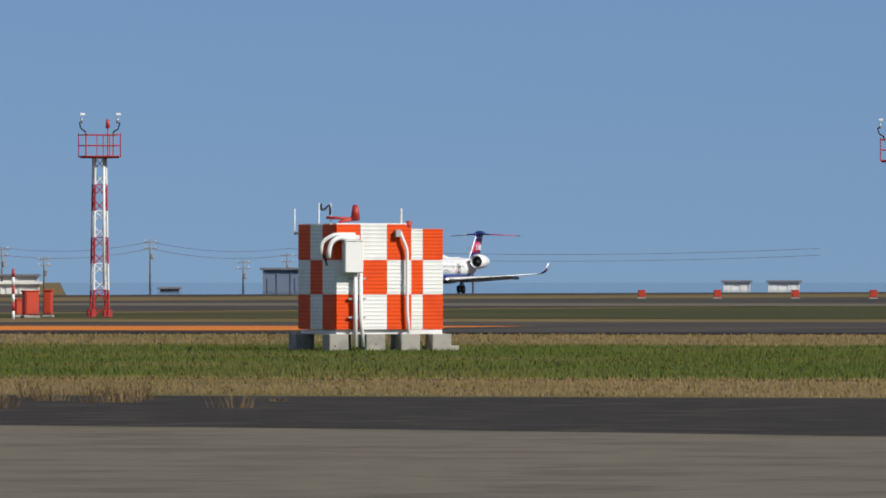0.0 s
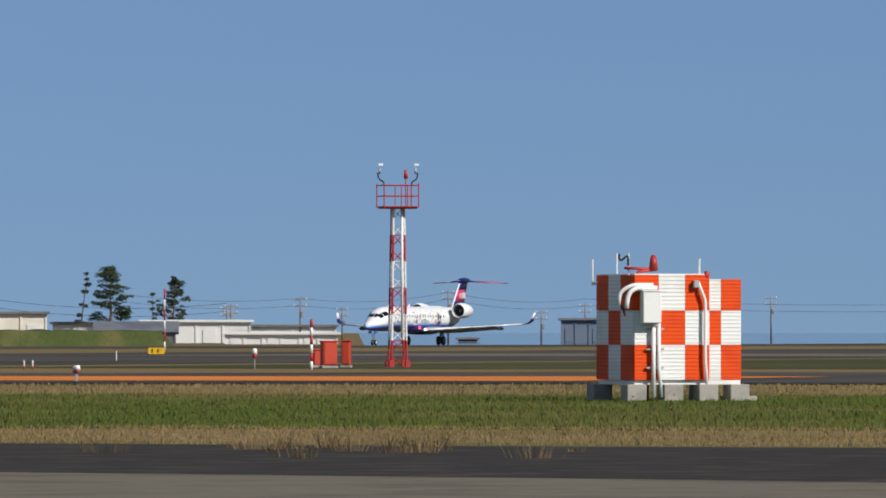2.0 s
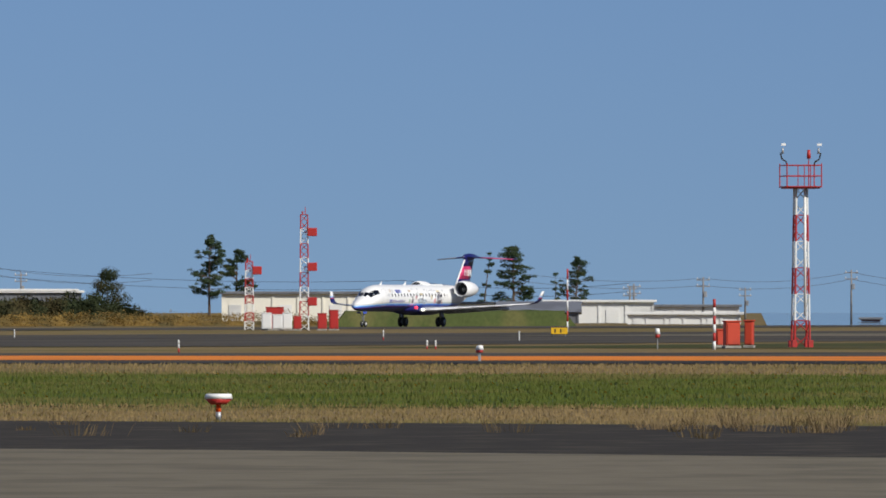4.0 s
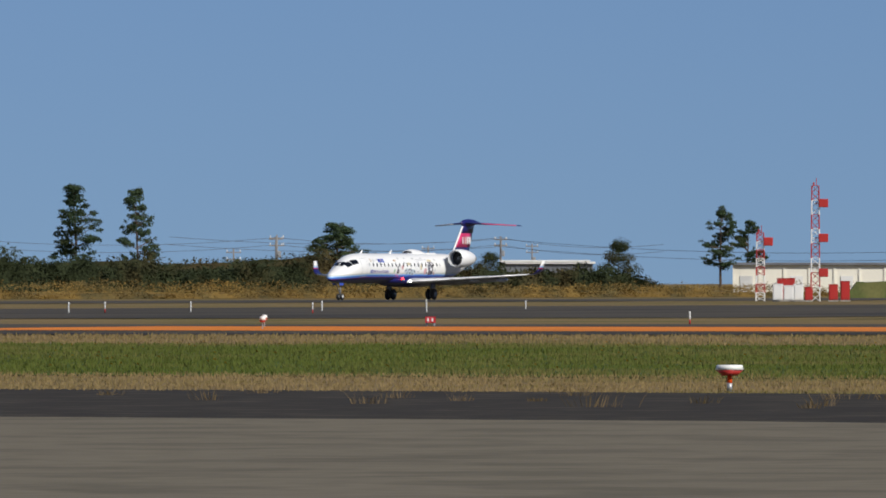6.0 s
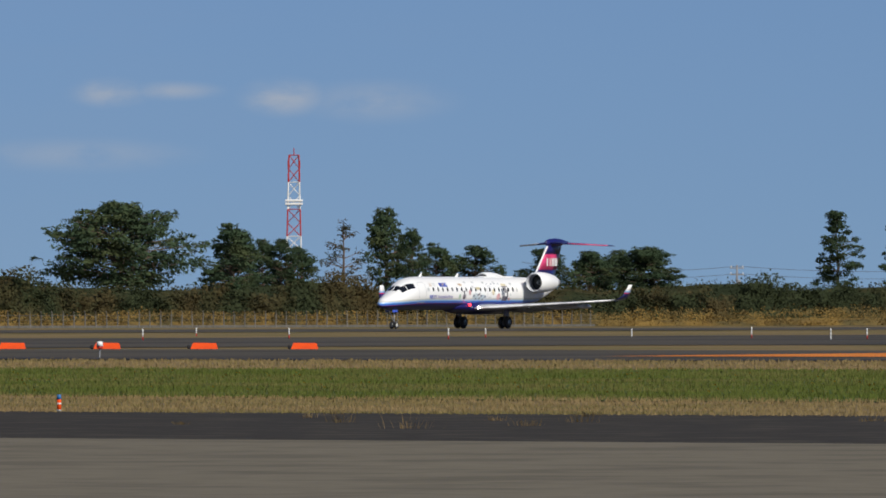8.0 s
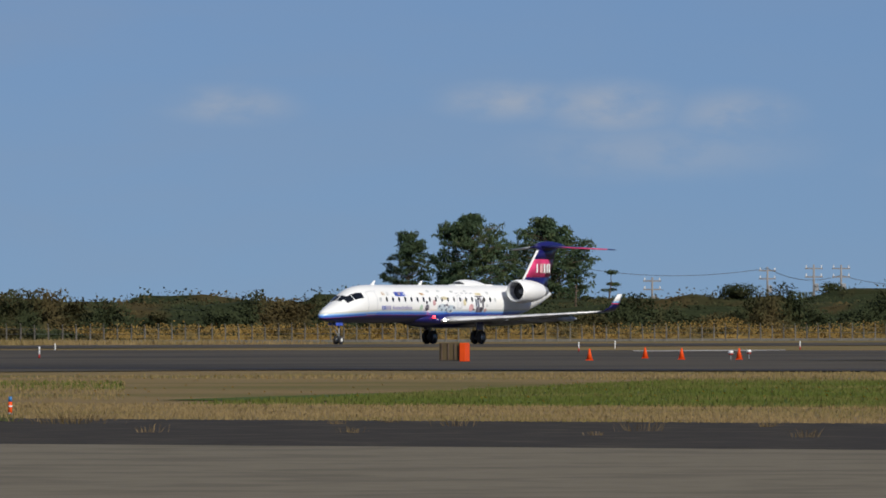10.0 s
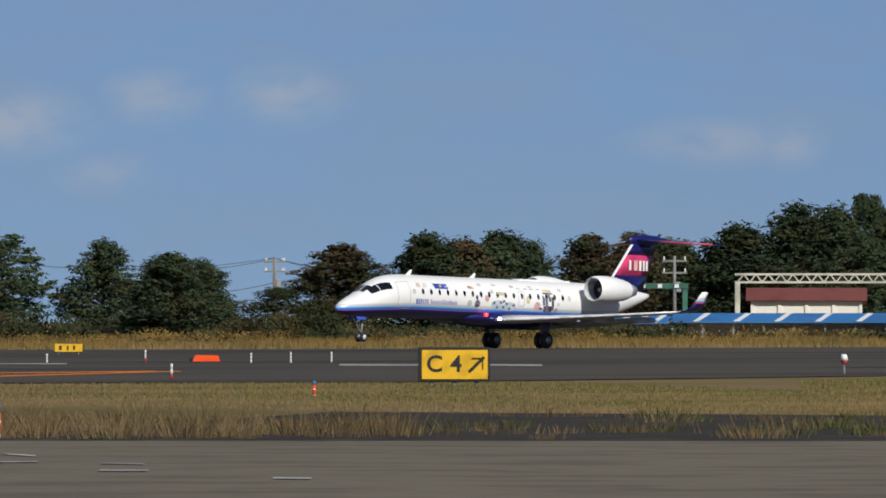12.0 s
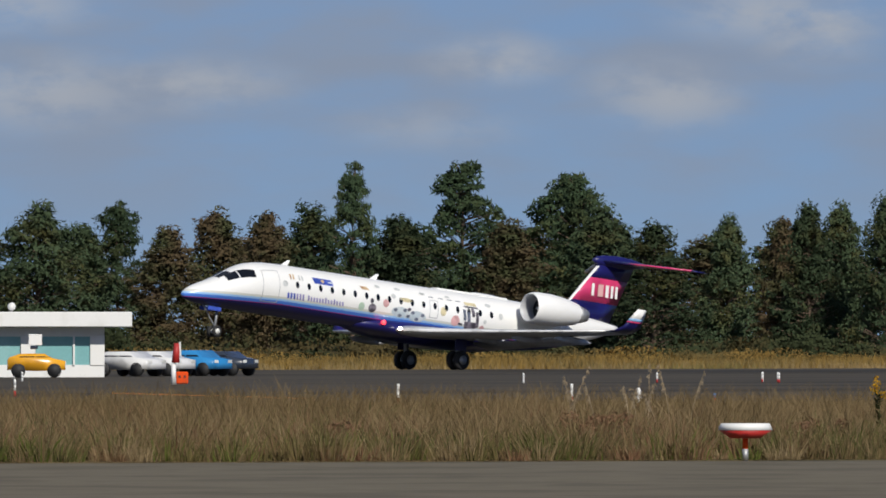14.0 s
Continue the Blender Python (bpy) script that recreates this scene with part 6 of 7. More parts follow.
def runway_lamp(m, width, height):
    """A broad approach lamp: white lens above a red dish on a stem."""
    root = thing("approach_lamp", "broad lamp with white top and red dish on a stem", "lamp", "approach lamps by the apron", m)
    w = width / 2
    rod_part("stem", root, M["orange"], (0, 0, height * 0.3), (0, 0, height * 0.62), 0.045, None, 10, "orange stem")
    rod_part("foot", root, M["steel"], (0, 0, 0), (0, 0, height * 0.32), 0.05, None, 10, "grey foot")
    rod_part("dish", root, M["red"], (0, 0, height * 0.6), (0, 0, height * 0.82), w * 0.55, w * 0.98, 24, "red dish")
    rod_part("lens", root, M["white"], (0, 0, height * 0.82), (0, 0, height), w, w * 0.9, 24, "white lens")
    cube_part("clamp", root, M["red"], (0, -w * 0.7, height * 0.75), (0.1, 0.06, 0.08), 0.01)


runway_lamp(pose(195.9, 85.9, 0, 0, 0, -66.3), 0.50, 0.47)
runway_lamp(pose(129.9, 137.9, 0, 0, 0, -43.3), 0.85, 0.58)

# ---------------------------------------------------------------- signs


def text_mesh(s, size):
    """Letters of the built-in font as a flat mesh, centred, upright and facing -y."""
    cu = bpy.data.curves.new("letters", "FONT")
    cu.body, cu.size, cu.extrude, cu.offset = s, size, 0.004, 0.012
    cu.align_x, cu.align_y = "CENTER", "CENTER"
    ob = new("letters", cu)
    me = bpy.data.meshes.new_from_object(ob.evaluated_get(bpy.context.evaluated_depsgraph_get()))
    bpy.data.objects.remove(ob)
    bpy.data.curves.remove(cu)
    return me


def letter_part(s, size, parent, mat, x, y, z):
    me = text_mesh(s, size)
    me.materials.append(mat)
    ob = new("lettering", me)
    ob.parent = parent
    ob.matrix_basis = pose(x, y, z, 90)
    return ob


def guidance_sign(m):
    root = thing("taxiway_sign", "yellow taxiway sign reading C 4 with an arrow on short legs", "sign", m=m)
    cube_part("case", root, M["black"], (0, 0.12, 0.63), (2.08, 0.3, 1.0), 0.02, "black sign case")
    cube_part("face", root, M["yellow"], (0.02, -0.045, 0.63), (1.90, 0.03, 0.84), 0.0, "yellow sign face")
    letter_part("C", 0.66, root, M["black"], -0.56, -0.068, 0.63)
    letter_part("4", 0.66, root, M["black"], 0.06, -0.068, 0.63)
    bm = bmesh.new()
    s = 0.19
    for a, b in (((-s, -s), (s, s)), ((s, s), (s, -0.09)), ((s, s), (-0.09, s))):
        d = Vector((b[0] - a[0], 0, b[1] - a[1]))
        c = Vector(((a[0] + b[0]) / 2 + 0.65, -0.066, (a[1] + b[1]) / 2 + 0.63))
        bmesh.ops.create_cube(bm, size=1, matrix=Matrix.Translation(c) @ d.to_track_quat("X", "Y").to_matrix().to_4x4() @ Matrix.Diagonal((d.length + 0.08, 0.012 if abs(d.x * d.z) < 1e-6 else 0.09, 0.09 if abs(d.x * d.z) < 1e-6 else 0.012, 1)))
    part("arrow", bm, M["black"], root, "black arrow")
    for x in (-0.65, 0.0, 0.65):
        rod_part("leg", root, M["steel"], (x, 0.1, 0), (x, 0.1, 0.15), 0.06, None, 8)


guidance_sign(pose(271.8, 223.1, 0, 0, 0, -50.6))


def small_sign(m, w, h, face, label, bars, bar_mat, end=None):
    root = thing("taxiway_sign", label, "sign", "small signs by the runway", m)
    cube_part("case", root, M["black"], (0, 0.1, h / 2 + 0.12), (w, 0.25, h), 0.02)
    for x0, x1, mat in face:
        cube_part("face", root, mat, ((x0 + x1) / 2, -0.04, h / 2 + 0.12), (x1 - x0, 0.02, h * 0.9))
    for x, bw in bars:
        cube_part("bar", root, bar_mat, (x, -0.06, h / 2 + 0.12), (bw, 0.015, h * 0.5))
    if end:
        letter_part("D4", 0.42, root, M["yellow"], -0.71, -0.064, h / 2 + 0.12)
        letter_part("09", 0.42, root, M["white"], -0.14, -0.064, h / 2 + 0.12)
        letter_part("27", 0.42, root, M["white"], 0.72, -0.064, h / 2 + 0.12)
        cube_part("end_plate", root, end, (-w / 2 - 0.1, 0.05, h / 2 + 0.12), (0.2, 0.4, h * 1.05), 0.01, "orange end plate")
    for x in (-w * 0.35, w * 0.35):
        rod_part("leg", root, M["steel"], (x, 0.1, 0), (x, 0.1, 0.15), 0.05, None, 6)


small_sign(pose(326.2, 335.2, 0, 0, 0, -44.2), 2.0, 0.52, ((-1.0, -0.42, M["black"]), (-0.4, 1.0, M["sign_red"])), "low black and red runway sign reading D4 and 09 27", (), M["white"], M["orange"])
small_sign(pose(496.8, 434.8, 0, 0, 0, -48.8), 1.55, 0.48, ((-0.75, 0.75, M["yellow"]),), "low yellow taxiway sign with dark bars", ((-0.45, 0.14), (-0.05, 0.1), (0.3, 0.1)), M["black"], None)
small_sign(pose(467.0, 218.6, 0, 0, 0, -64.9), 0.45, 0.28, ((-0.22, 0.22, M["sign_red"]),), "small red sign with white bars", ((-0.1, 0.07), (0.08, 0.07)), M["white"])
small_sign(pose(797.0, 323.2, 0, 0, 0, -67.9), 1.2, 0.5, ((-0.58, 0.58, M["yellow"]),), "low yellow sign with dark bars", ((-0.3, 0.1), (0.1, 0.1)), M["black"])


def barricade(m, w=1.22, h=0.30, turn=0):
    root = thing("taxiway_barricade", "low orange wedge-shaped barricade on the closed taxiway", "barricade", "orange barricades", m)
    bm = bmesh.new()
    loft(bm, [[(-w / 2, -0.3, 0.02), (w / 2, -0.3, 0.02), (w / 2 + 0.02, 0.3, 0.02), (-w / 2, 0.3, 0.02)], [(-w / 2 + 0.12, -0.12, h), (w / 2 - 0.06, -0.12, h * 0.95), (w / 2 - 0.06, 0.2, h * 0.95), (-w / 2 + 0.12, 0.2, h)]])
    part("body", bm, M["orange"], root, "orange plastic body")
    cube_part("end_cap", root, M["dark"], (-w / 2 - 0.06, 0, 0.11), (0.16, 0.45, 0.18), 0.03, "dark end")
    for x in (-0.3, 0.3):
        cube_part("foot", root, M["dark"], (x, 0, 0.02), (0.12, 0.5, 0.04))


for m in (pose(473.8, 280.6, 0, 0, 0, -59.4), pose(475.1, 276.4, 0, 0, 0, -59.8), pose(476.4, 272.1, 0, 0, 0, -60.3), pose(477.8, 267.7, 0, 0, 0, -60.7), pose(416.5, 356.3, 0, 0, 0, -49.5)):
    barricade(m)


def cone(m, h=0.55):
    root = thing("traffic_cone", "small orange traffic cone on the pavement", "cone", "orange cones", m)
    rod_part("body", root, M["orange"], (0, 0, 0.03), (0, 0, h), 0.15, 0.03, 12)
    cube_part("base", root, M["orange"], (0, 0, 0.02), (0.36, 0.36, 0.04), 0.01)


for m in (pose(475.3, 299.4, 0, 0, 0, -57.8), pose(502.6, 313.4, 0, 0, 0, -58.1), pose(489.5, 303.2, 0, 0, 0, -58.2), pose(490.3, 300.5, 0, 0, 0, -58.5)):
    cone(m)

tank_box = thing("steel_container", "dark brown steel container with orange end panel", "container", m=pose(461.1, 297.7, 0, 0, 0, -69.2))
cube_part("body", tank_box, material("brown_steel", (0.10, 0.07, 0.03), 0.7, vary=0.2, scale=1.0), (-0.15, 0.3, 0.45), (0.95, 0.9, 0.8), 0.02)
cube_part("end_panel", tank_box, M["orange"], (0.47, 0.2, 0.42), (0.28, 0.95, 0.84), 0.02, "orange end panel")
for x in (-0.5, -0.2, 0.1):
    cube_part("rib", tank_box, M["bark"], (x, -0.17, 0.45), (0.05, 0.05, 0.78))

# ---------------------------------------------------------------- painted markings
sheet("taxiway_marking_1", [(426, 156), (420, 190), (418, 221), (456, 226), (460, 190), (468, 160)], 0.012, M["mark_orange"], "broad orange painted band along the taxiway", "marking")
sheet("taxiway_marking_2", [(305.6, 270.5), (337.7, 290.1), (343.0, 294.7), (311.5, 275.8),], 0.012, M["mark_orange"], "thin orange line on the pavement", "marking")
sheet("taxiway_marking_3", [(316.1, 283.5), (337.1, 290.8), (342.5, 295.4), (320.9, 287.8),], 0.012, M["mark_orange"], "thin orange line on the pavement", "marking")
sheet("taxiway_marking_4", [(258.0, 304.1), (239.8, 273.3), (244.0, 278.0), (262.9, 309.9),], 0.012, M["mark_orange"], "thin orange line on the pavement", "marking")
sheet("runway_marking_1", [(384.6, 321.8), (388.5, 314.2), (402.7, 325.7), (398.7, 333.6),], 0.012, M["mark_white"], "worn white bar on the pavement", "marking")
sheet("runway_marking_2", [(404.6, 307.9), (406.8, 303.1), (421.9, 314.3), (419.6, 319.4),], 0.012, M["mark_white"], "worn white bar on the pavement", "marking")
sheet("runway_marking_3", [(507.5, 387.0), (519.1, 382.7), (535.4, 394.7), (527.2, 402.0),], 0.012, M["mark_white"], "worn white bar on the pavement", "marking")
sheet("runway_marking_4", [(603.2, 376.9), (626.2, 380.5), (642.8, 390.6), (624.0, 390.0),], 0.012, M["mark_white"], "worn white line on the pavement", "marking")
sheet("runway_marking_5", [(385.3, 345.6), (388.3, 340.0), (398.0, 348.4), (394.9, 354.2),], 0.012, M["mark_white"], "worn white bar on the pavement", "marking")
for i, (p, q, r, s) in enumerate((((123.5, 110.1), (124.6, 109.6), (125.6, 110.5), (124.7, 111.1)), ((117.8, 102.6), (118.2, 102.1), (119.5, 103.2), (119.1, 103.7)),
                                  ((131.5, 116.3), (129.7, 114.1), (131.0, 115.3), (132.9, 117.6)), ((123.7, 107.7), (123.6, 106.8), (124.8, 107.9), (124.9, 108.7)), ((113.7, 96.2), (113.6, 95.5), (114.8, 96.5), (114.9, 97.2)))):
    sheet("apron_marking_%d" % (i + 1), [p, q, r, s], 0.012, M["mark_white"], "short worn white dash on the apron", "marking")

# ---------------------------------------------------------------- fence beyond the runway
M["fence_grey"] = material("weathered_fence_post", (0.15, 0.14, 0.12), 0.9, vary=0.15, scale=1, single=0.25)
fence = thing("fence", "low perimeter fence of pale posts before the scrub", "fence", m=pose(738, 541, 0))
post_bm = bmesh.new()
block(post_bm, 0, 0, 0.6, 0.09, 0.09, 1.2)
rod(post_bm, (0, 0, 1.18), (-0.22, -0.1, 1.5), 0.04, None, 5)
first = part("post", post_bm, M["fence_grey"], fence)
for i in range(1, 150):
    ob = new("post", first.data)
    ob.parent = fence
    ob.matrix_basis = pose(i * 1.9, 0, random.uniform(-0.08, 0.03), 0, random.uniform(-3, 3), 0)
cube_part("plinth", fence, M["pole"], (142, 0.05, 0.1), (284, 0.12, 0.22), 0.01, "low concrete base").data.materials[0] = M["fence_grey"]
for z in (0.7, 1.1):
    rod_part("rail", fence, M["wire"], (0, -0.06, z), (284, -0.06, z), 0.012, None, 4)

# ---------------------------------------------------------------- far buildings


def hall(m, w, d, h, wall, label, roof=None, rise=0.0, bays=6, name="hall"):
    """A long shed: walls with pilaster strips, roof sheet with eaves, doors along the front."""
    root = thing(name, label, "building", "far halls", m)
    cube_part("wall", root, wall, (0, d / 2, h / 2), (w, d, h), 0.0)
    for i in range(bays + 1):
        cube_part("pilaster", root, wall, (-w / 2 + w * i / bays, -0.06, h / 2), (0.25, 0.12, h))
    bm = bmesh.new()
    e = 0.5
    if rise:
        loft(bm, [[(x, -e, h - 0.1), (x, d / 2, h + rise), (x, d + e, h - 0.1), (x, d / 2, h - 0.4)] for x in (-w / 2 - e, w / 2 + e)])
    else:
        block(bm, 0, d / 2, h + 0.16, w + 2 * e, d + 2 * e, 0.34, 0.04)
    part("roof", bm, roof or M["roof_grey"], root, "grey sheet roof")
    for i in range(0, bays, 2):
        x = -w / 2 + w * (i + 0.5) / bays
        cube_part("hall_door", root, M["pale_wall"] if wall in (M["cream_wall"], M["pale_wall"]) else wall, (x, -0.05, h * 0.32), (w / bays * 0.5, 0.1, h * 0.62), 0.0, "pale sliding door")
    return root


hall(pose(1434.7, 612.7, 0, 0, 0, -66.9), 29.0, 14, 3.78, M["cream_wall"], "long cream hall with low grey roof behind the bank", bays=9)
hall(pose(1536.4, 628.5, 0, 0, 0, -67.8), 18, 14, 2.51, M["pale_wall"], "low pale hall with dark roof behind the bank", bays=5)
hall(pose(1444.7, 588.7, 0, 0, 0, -67.8), 10, 14, 1.55, M["roof_grey"], "dark gabled shed behind the bank", rise=1.3, bays=3)
hall(pose(1475.4, 592.7, 0, 0, 0, -68.1), 14, 16, 2.72, M["pale_wall"], "pale grey hall beside the bank", bays=4, roof=M["pale_wall"])
hall(pose(1377.1, 542.1, 0, 0, 0, -68.5), 13.5, 10, 1.16, M["pale_wall"], "low pale grey building with flat roof", bays=6, roof=M["pale_wall"])
hall(pose(1582.4, 621.2, 0, 0, 0, -68.6), 12, 12, 2.14, M["pale_wall"], "pale hall with dark roof", bays=4)
hall(pose(1596.8, 583.4, 0, 0, 0, -69.9), 5.8, 8, 3.05, M["blue_wall"], "slate blue block of a building far off", bays=3)
hall(pose(1807.6, 585.3, 0, 0, 0, -72.1), 3.9, 5, 1.23, M["white"], "small white container building far off", bays=3)
hall(pose(1809.8, 578.3, 0, 0, 0, -72.3), 4.6, 5, 1.23, M["white"], "small white container building far off", bays=3)
hall(pose(1684.8, 633.6, 0, 0, 0, -69.4), 2.6, 5, 0.27, M["rust_roof"], "small brown shed far off", bays=2)
hall(pose(1592.2, 726.3, 0, 0, 0, -65.5), 12, 8, 4.17, M["roof_grey"], "long low white-roofed shed behind the scrub", bays=6, roof=M["white"])
hall(pose(1591.8, 727.0, 0, 0, 0, -65.5), 12, 8, 4.39, M["roof_grey"], "low white-roofed shed behind the scrub", bays=6, roof=M["white"])
hall(pose(1310.3, 730.2, 0, 0, 0, -60.9), 5, 6, 3.66, M["cream_wall"], "pale house wall behind the pines", bays=2)
hall(pose(925.1, 683.1, 0, 0, 0, -53.6), 13, 6, 2.04, M["cream_wall"], "low cream building behind the scrub", bays=5)
hall(pose(960.4, 800.0, 0, 0, 0, -50.2), 5, 6, 3.18, M["cream_wall"], "pale house behind the hedge", bays=2)


def grassy_bank(m, w, d, h):
    bm = bmesh.new()
    n = 24
    top = [(-w / 2 + w * i / n) for i in range(n + 1)]
    rows = []
    for y, z in ((0, -0.05), (d * 0.35, h * 0.85), (d * 0.5, h), (d * 0.8, h), (d, -0.05)):
        rows.append([bm.verts.new((x * (1 if z < 0.1 else 0.9) , y, z if z < 0.1 else z + 0.25 * noise.noise((x * 0.3, y, 0)))) for x in top])
    for a, b in zip(rows, rows[1:]):
        for i in range(n):
            bm.faces.new((a[i], a[i + 1], b[i + 1], b[i]))
    bmesh.ops.recalc_face_normals(bm, faces=bm.faces)
    ob = part("earth_bank", bm, M["bank"], None, "", True)
    ob.matrix_basis = m
    tagged(ob, "green grassed earth bank beyond the runway", "bank")


grassy_bank(pose(1191.2, 495.0, 0, 0, 0, -67.4), 26, 10, 1.74)


def telecom_mast(m, height):
    root = thing("telecom_mast", "tall red and white lattice mast with aerial drums", "mast", m=m)
    lattice(root, 0, height, 2.9, 1.6, 6, [M["white"], M["red"]], 0.13, 0.07)
    for z in (height * 0.70, height * 0.72):
        cube_part("aerial_frame", root, M["white"], (0, 0, z), (2.9, 2.9, 0.35), 0.05, "white aerial gallery")
    for z in (0.86, 0.94):
        for x in (-0.9, 0.9):
            cube_part("aerial_panel", root, M["red"], (x, -0.9, height * z), (0.3, 0.2, 1.5), 0.05, "red aerial panel")
    rod_part("tip", root, M["red"], (0, 0, height), (0, 0, height + 1.2), 0.08, None, 6)


telecom_mast(pose(1744.0, 979.1, 0, 0, 0, -60.7), 26.68)


def utility_pole(m, height, arms=2):
    root = thing("utility_pole", "slim concrete utility pole with crossarms", "utility pole", "utility poles far off", m)
    rod_part("shaft", root, M["pole"], (0, 0, 0), (0, 0, height), 0.17, 0.10, 7)
    for i in range(arms):
        cube_part("crossarm", root, M["pole"], (0, 0, height - 0.4 - i * 0.9), (1.9, 0.12, 0.14))
        for x in (-0.8, 0.8):
            rod_part("insulator", root, M["white"], (x, 0, height - 0.33 - i * 0.9), (x, 0, height - 0.05 - i * 0.9), 0.06, None, 5)
    cube_part("transformer", root, M["steel"], (0.3, 0, height - 2.4), (0.45, 0.45, 0.8), 0.06)


POLES = []
for x, y, z in ((1637.0, 618.6, 7.46), (1688.6, 623.4, 4.61), (1690.8, 617.3, 5.62), (1724.8, 669.0, 5.12),
                (1582.8, 620.2, 6.29), (1532.8, 610.7, 5.25), (1794.5, 624.3, 6.98),
                (1589.2, 732.7, 8.06), (1584.8, 742.2, 6.77), (1636.6, 749.5, 7.24), (1532.6, 611.2, 4.96),
                (1467.2, 754.9, 7.46), (1589.2, 732.8, 8.12), (1530.4, 740.2, 7.95),
                (1348.1, 657.8, 5.68), (1350.4, 653.0, 7.42), (1112.5, 672.5, 7.63), (1114.0, 670.0, 7.63), (1152.7, 702.8, 7.59), (1103.5, 687.2, 6.30),
                (978.7, 694.4, 7.39), (839.9, 710.3, 7.47), (881.8, 738.2, 5.54), (731.0, 578.2, 6.73), (878.0, 742.7, 7.65)):
    a = math.degrees(math.atan2(-x, y))
    utility_pole(pose(x, y, 0, 0, 0, a), z)
    POLES.append((x, y, z))


def cable(name, a, b, sag, r=0.035):
    pts = []
    for i in range(15):
        k = i / 14
        p = Vector(a).lerp(Vector(b), k)
        p.z -= sag * 4 * k * (1 - k)
        pts.append(p)
    bm = pipe(bmesh.new(), pts, r, 4, 0.0)
    tagged(part(name, bm, M["wire"]), "thin sagging overhead cable between far poles", "cable", "overhead cables")


def wires(stops, drops):
    for (x0, y0, z0), (x1, y1, z1) in zip(stops, stops[1:]):
        for d in drops:
            cable("overhead_cable", (x0, y0, z0 - d), (x1, y1, z1 - d), 0.9)


wires([(1716.2, 542.9, 6.28), (1690.8, 617.3, 6.28), (1637.0, 618.6, 7.14), (1582.8, 620.2, 6.14), (1526.0, 627.5, 7.08)], (0.0, 1.0))
wires([(1532.6, 611.2, 5.34), (1548.7, 651.2, 5.79), (1589.2, 732.7, 7.74), (1568.7, 775.7, 8.06)], (0.0, 1.1))
wires([(1598.8, 711.5, 6.98), (1589.2, 732.8, 7.96), (1530.4, 740.2, 7.79), (1467.2, 754.9, 7.31), (1453.6, 780.7, 7.85)], (0.0, 1.0))
wires([(1162.7, 686.0, 6.53), (1114.0, 670.0, 6.54), (1152.7, 702.8, 7.47), (1141.5, 720.8, 7.59)], (0.0,))
wires([(979.3, 693.5, 7.28), (964.3, 714.2, 6.33)], (0.0, 0.4))
wires([(885.7, 733.6, 7.19), (839.9, 710.3, 7.37), (830.0, 721.9, 7.12)], (0.0, 2.2))
wires([(886.7, 732.3, 7.27), (878.0, 742.7, 7.65), (824.3, 728.4, 6.99)], (0.0,))

# ---------------------------------------------------------------- gantries and blue-roofed sheds by the wood


def gantry(m, w, z0, z1, mat, label, truss=True):
    root = thing("gantry", label, "gantry", m=m)
    for x in (-w / 2, w / 2):
        cube_part("leg", root, mat, (x, 0, z0 / 2), (0.4, 0.4, z0), 0.03)
    if truss:
        for z in (z0, z1):
            cube_part("chord", root, mat, (0, 0, z), (w + 0.4, 0.3, 0.16))
        n = 13
        for i in range(n):
            x = -w / 2 + w * i / n
            rod_part("strut", root, mat, (x, -0.1, z0), (x + w / n / 2, -0.1, z1), 0.06, None, 5)
            rod_part("strut", root, mat, (x + w / n / 2, -0.1, z1), (x + w / n, -0.1, z0), 0.06, None, 5)
    else:
        cube_part("beam", root, mat, (0, 0, (z0 + z1) / 2), (w + 0.5, 0.5, z1 - z0), 0.03)
        for i in range(7):
            cube_part("floodlight", root, M["white"], (-w / 2 + (i + 0.5) * w / 7, -0.32, (z0 + z1) / 2), (0.35, 0.12, 0.3), 0.02, "white floodlight")


gantry(pose(740.1, 571.4, 0, 0, 0, -52.3), 12.3, 4.71, 5.32, M["cream_steel"], "cream steel truss gantry before the wood")
gantry(pose(723.2, 576.7, 0, 0, 0, -51.4), 8.9, 4.18, 4.61, M["green_paint"], "green steel gantry with a row of floodlights", False)
hall(pose(747.5, 578.2, 0, 0, 0, -52.3), 8.4, 5, 3.42, M["cream_wall"], "cream house with rust red roof behind the shed", M["rust_roof"], 0.9, 4, "house")


def long_shed(m, w, h):
    root = thing("shed", "long shed with bright blue sheet roof and white lights", "building", m=m)
    bm = bmesh.new()
    loft(bm, [[(x, -0.5, h), (x, 3.0, h + 0.62), (x, 3.0, h + 0.5), (x, -0.5, h - 0.12)] for x in (-w / 2, w / 2)])
    part("roof", bm, M["blue_roof"], root, "bright blue sheet roof")
    n = 6
    for i in range(n):
        x = -w / 2 + w * (i + 0.5) / n
        bm = bmesh.new()
        loft(bm, [[(q, -0.52, h + 0.012), (q + 0.9, 2.9, h + 0.62), (q + 0.9, 2.9, h + 0.6), (q, -0.52, h - 0.01)] for q in (x, x + 0.45)])
        part("roof_light", bm, M["white"], root, "white roof sheet")
    for i in range(9):
        cube_part("post", root, M["steel"], (-w / 2 + w * i / 8, 0, h / 2), (0.14, 0.14, h))
    cube_part("back_wall", root, M["pale_wall"], (0, 2.9, h / 2), (w, 0.12, h))


long_shed(pose(728.7, 564.8, 0, 0, 0, -52.2), 18.5, 1.72)
long_shed(pose(722.4, 576.2, 0, 0, 0, -51.4), 7.8, 1.63)

# ---------------------------------------------------------------- rescue station and cars


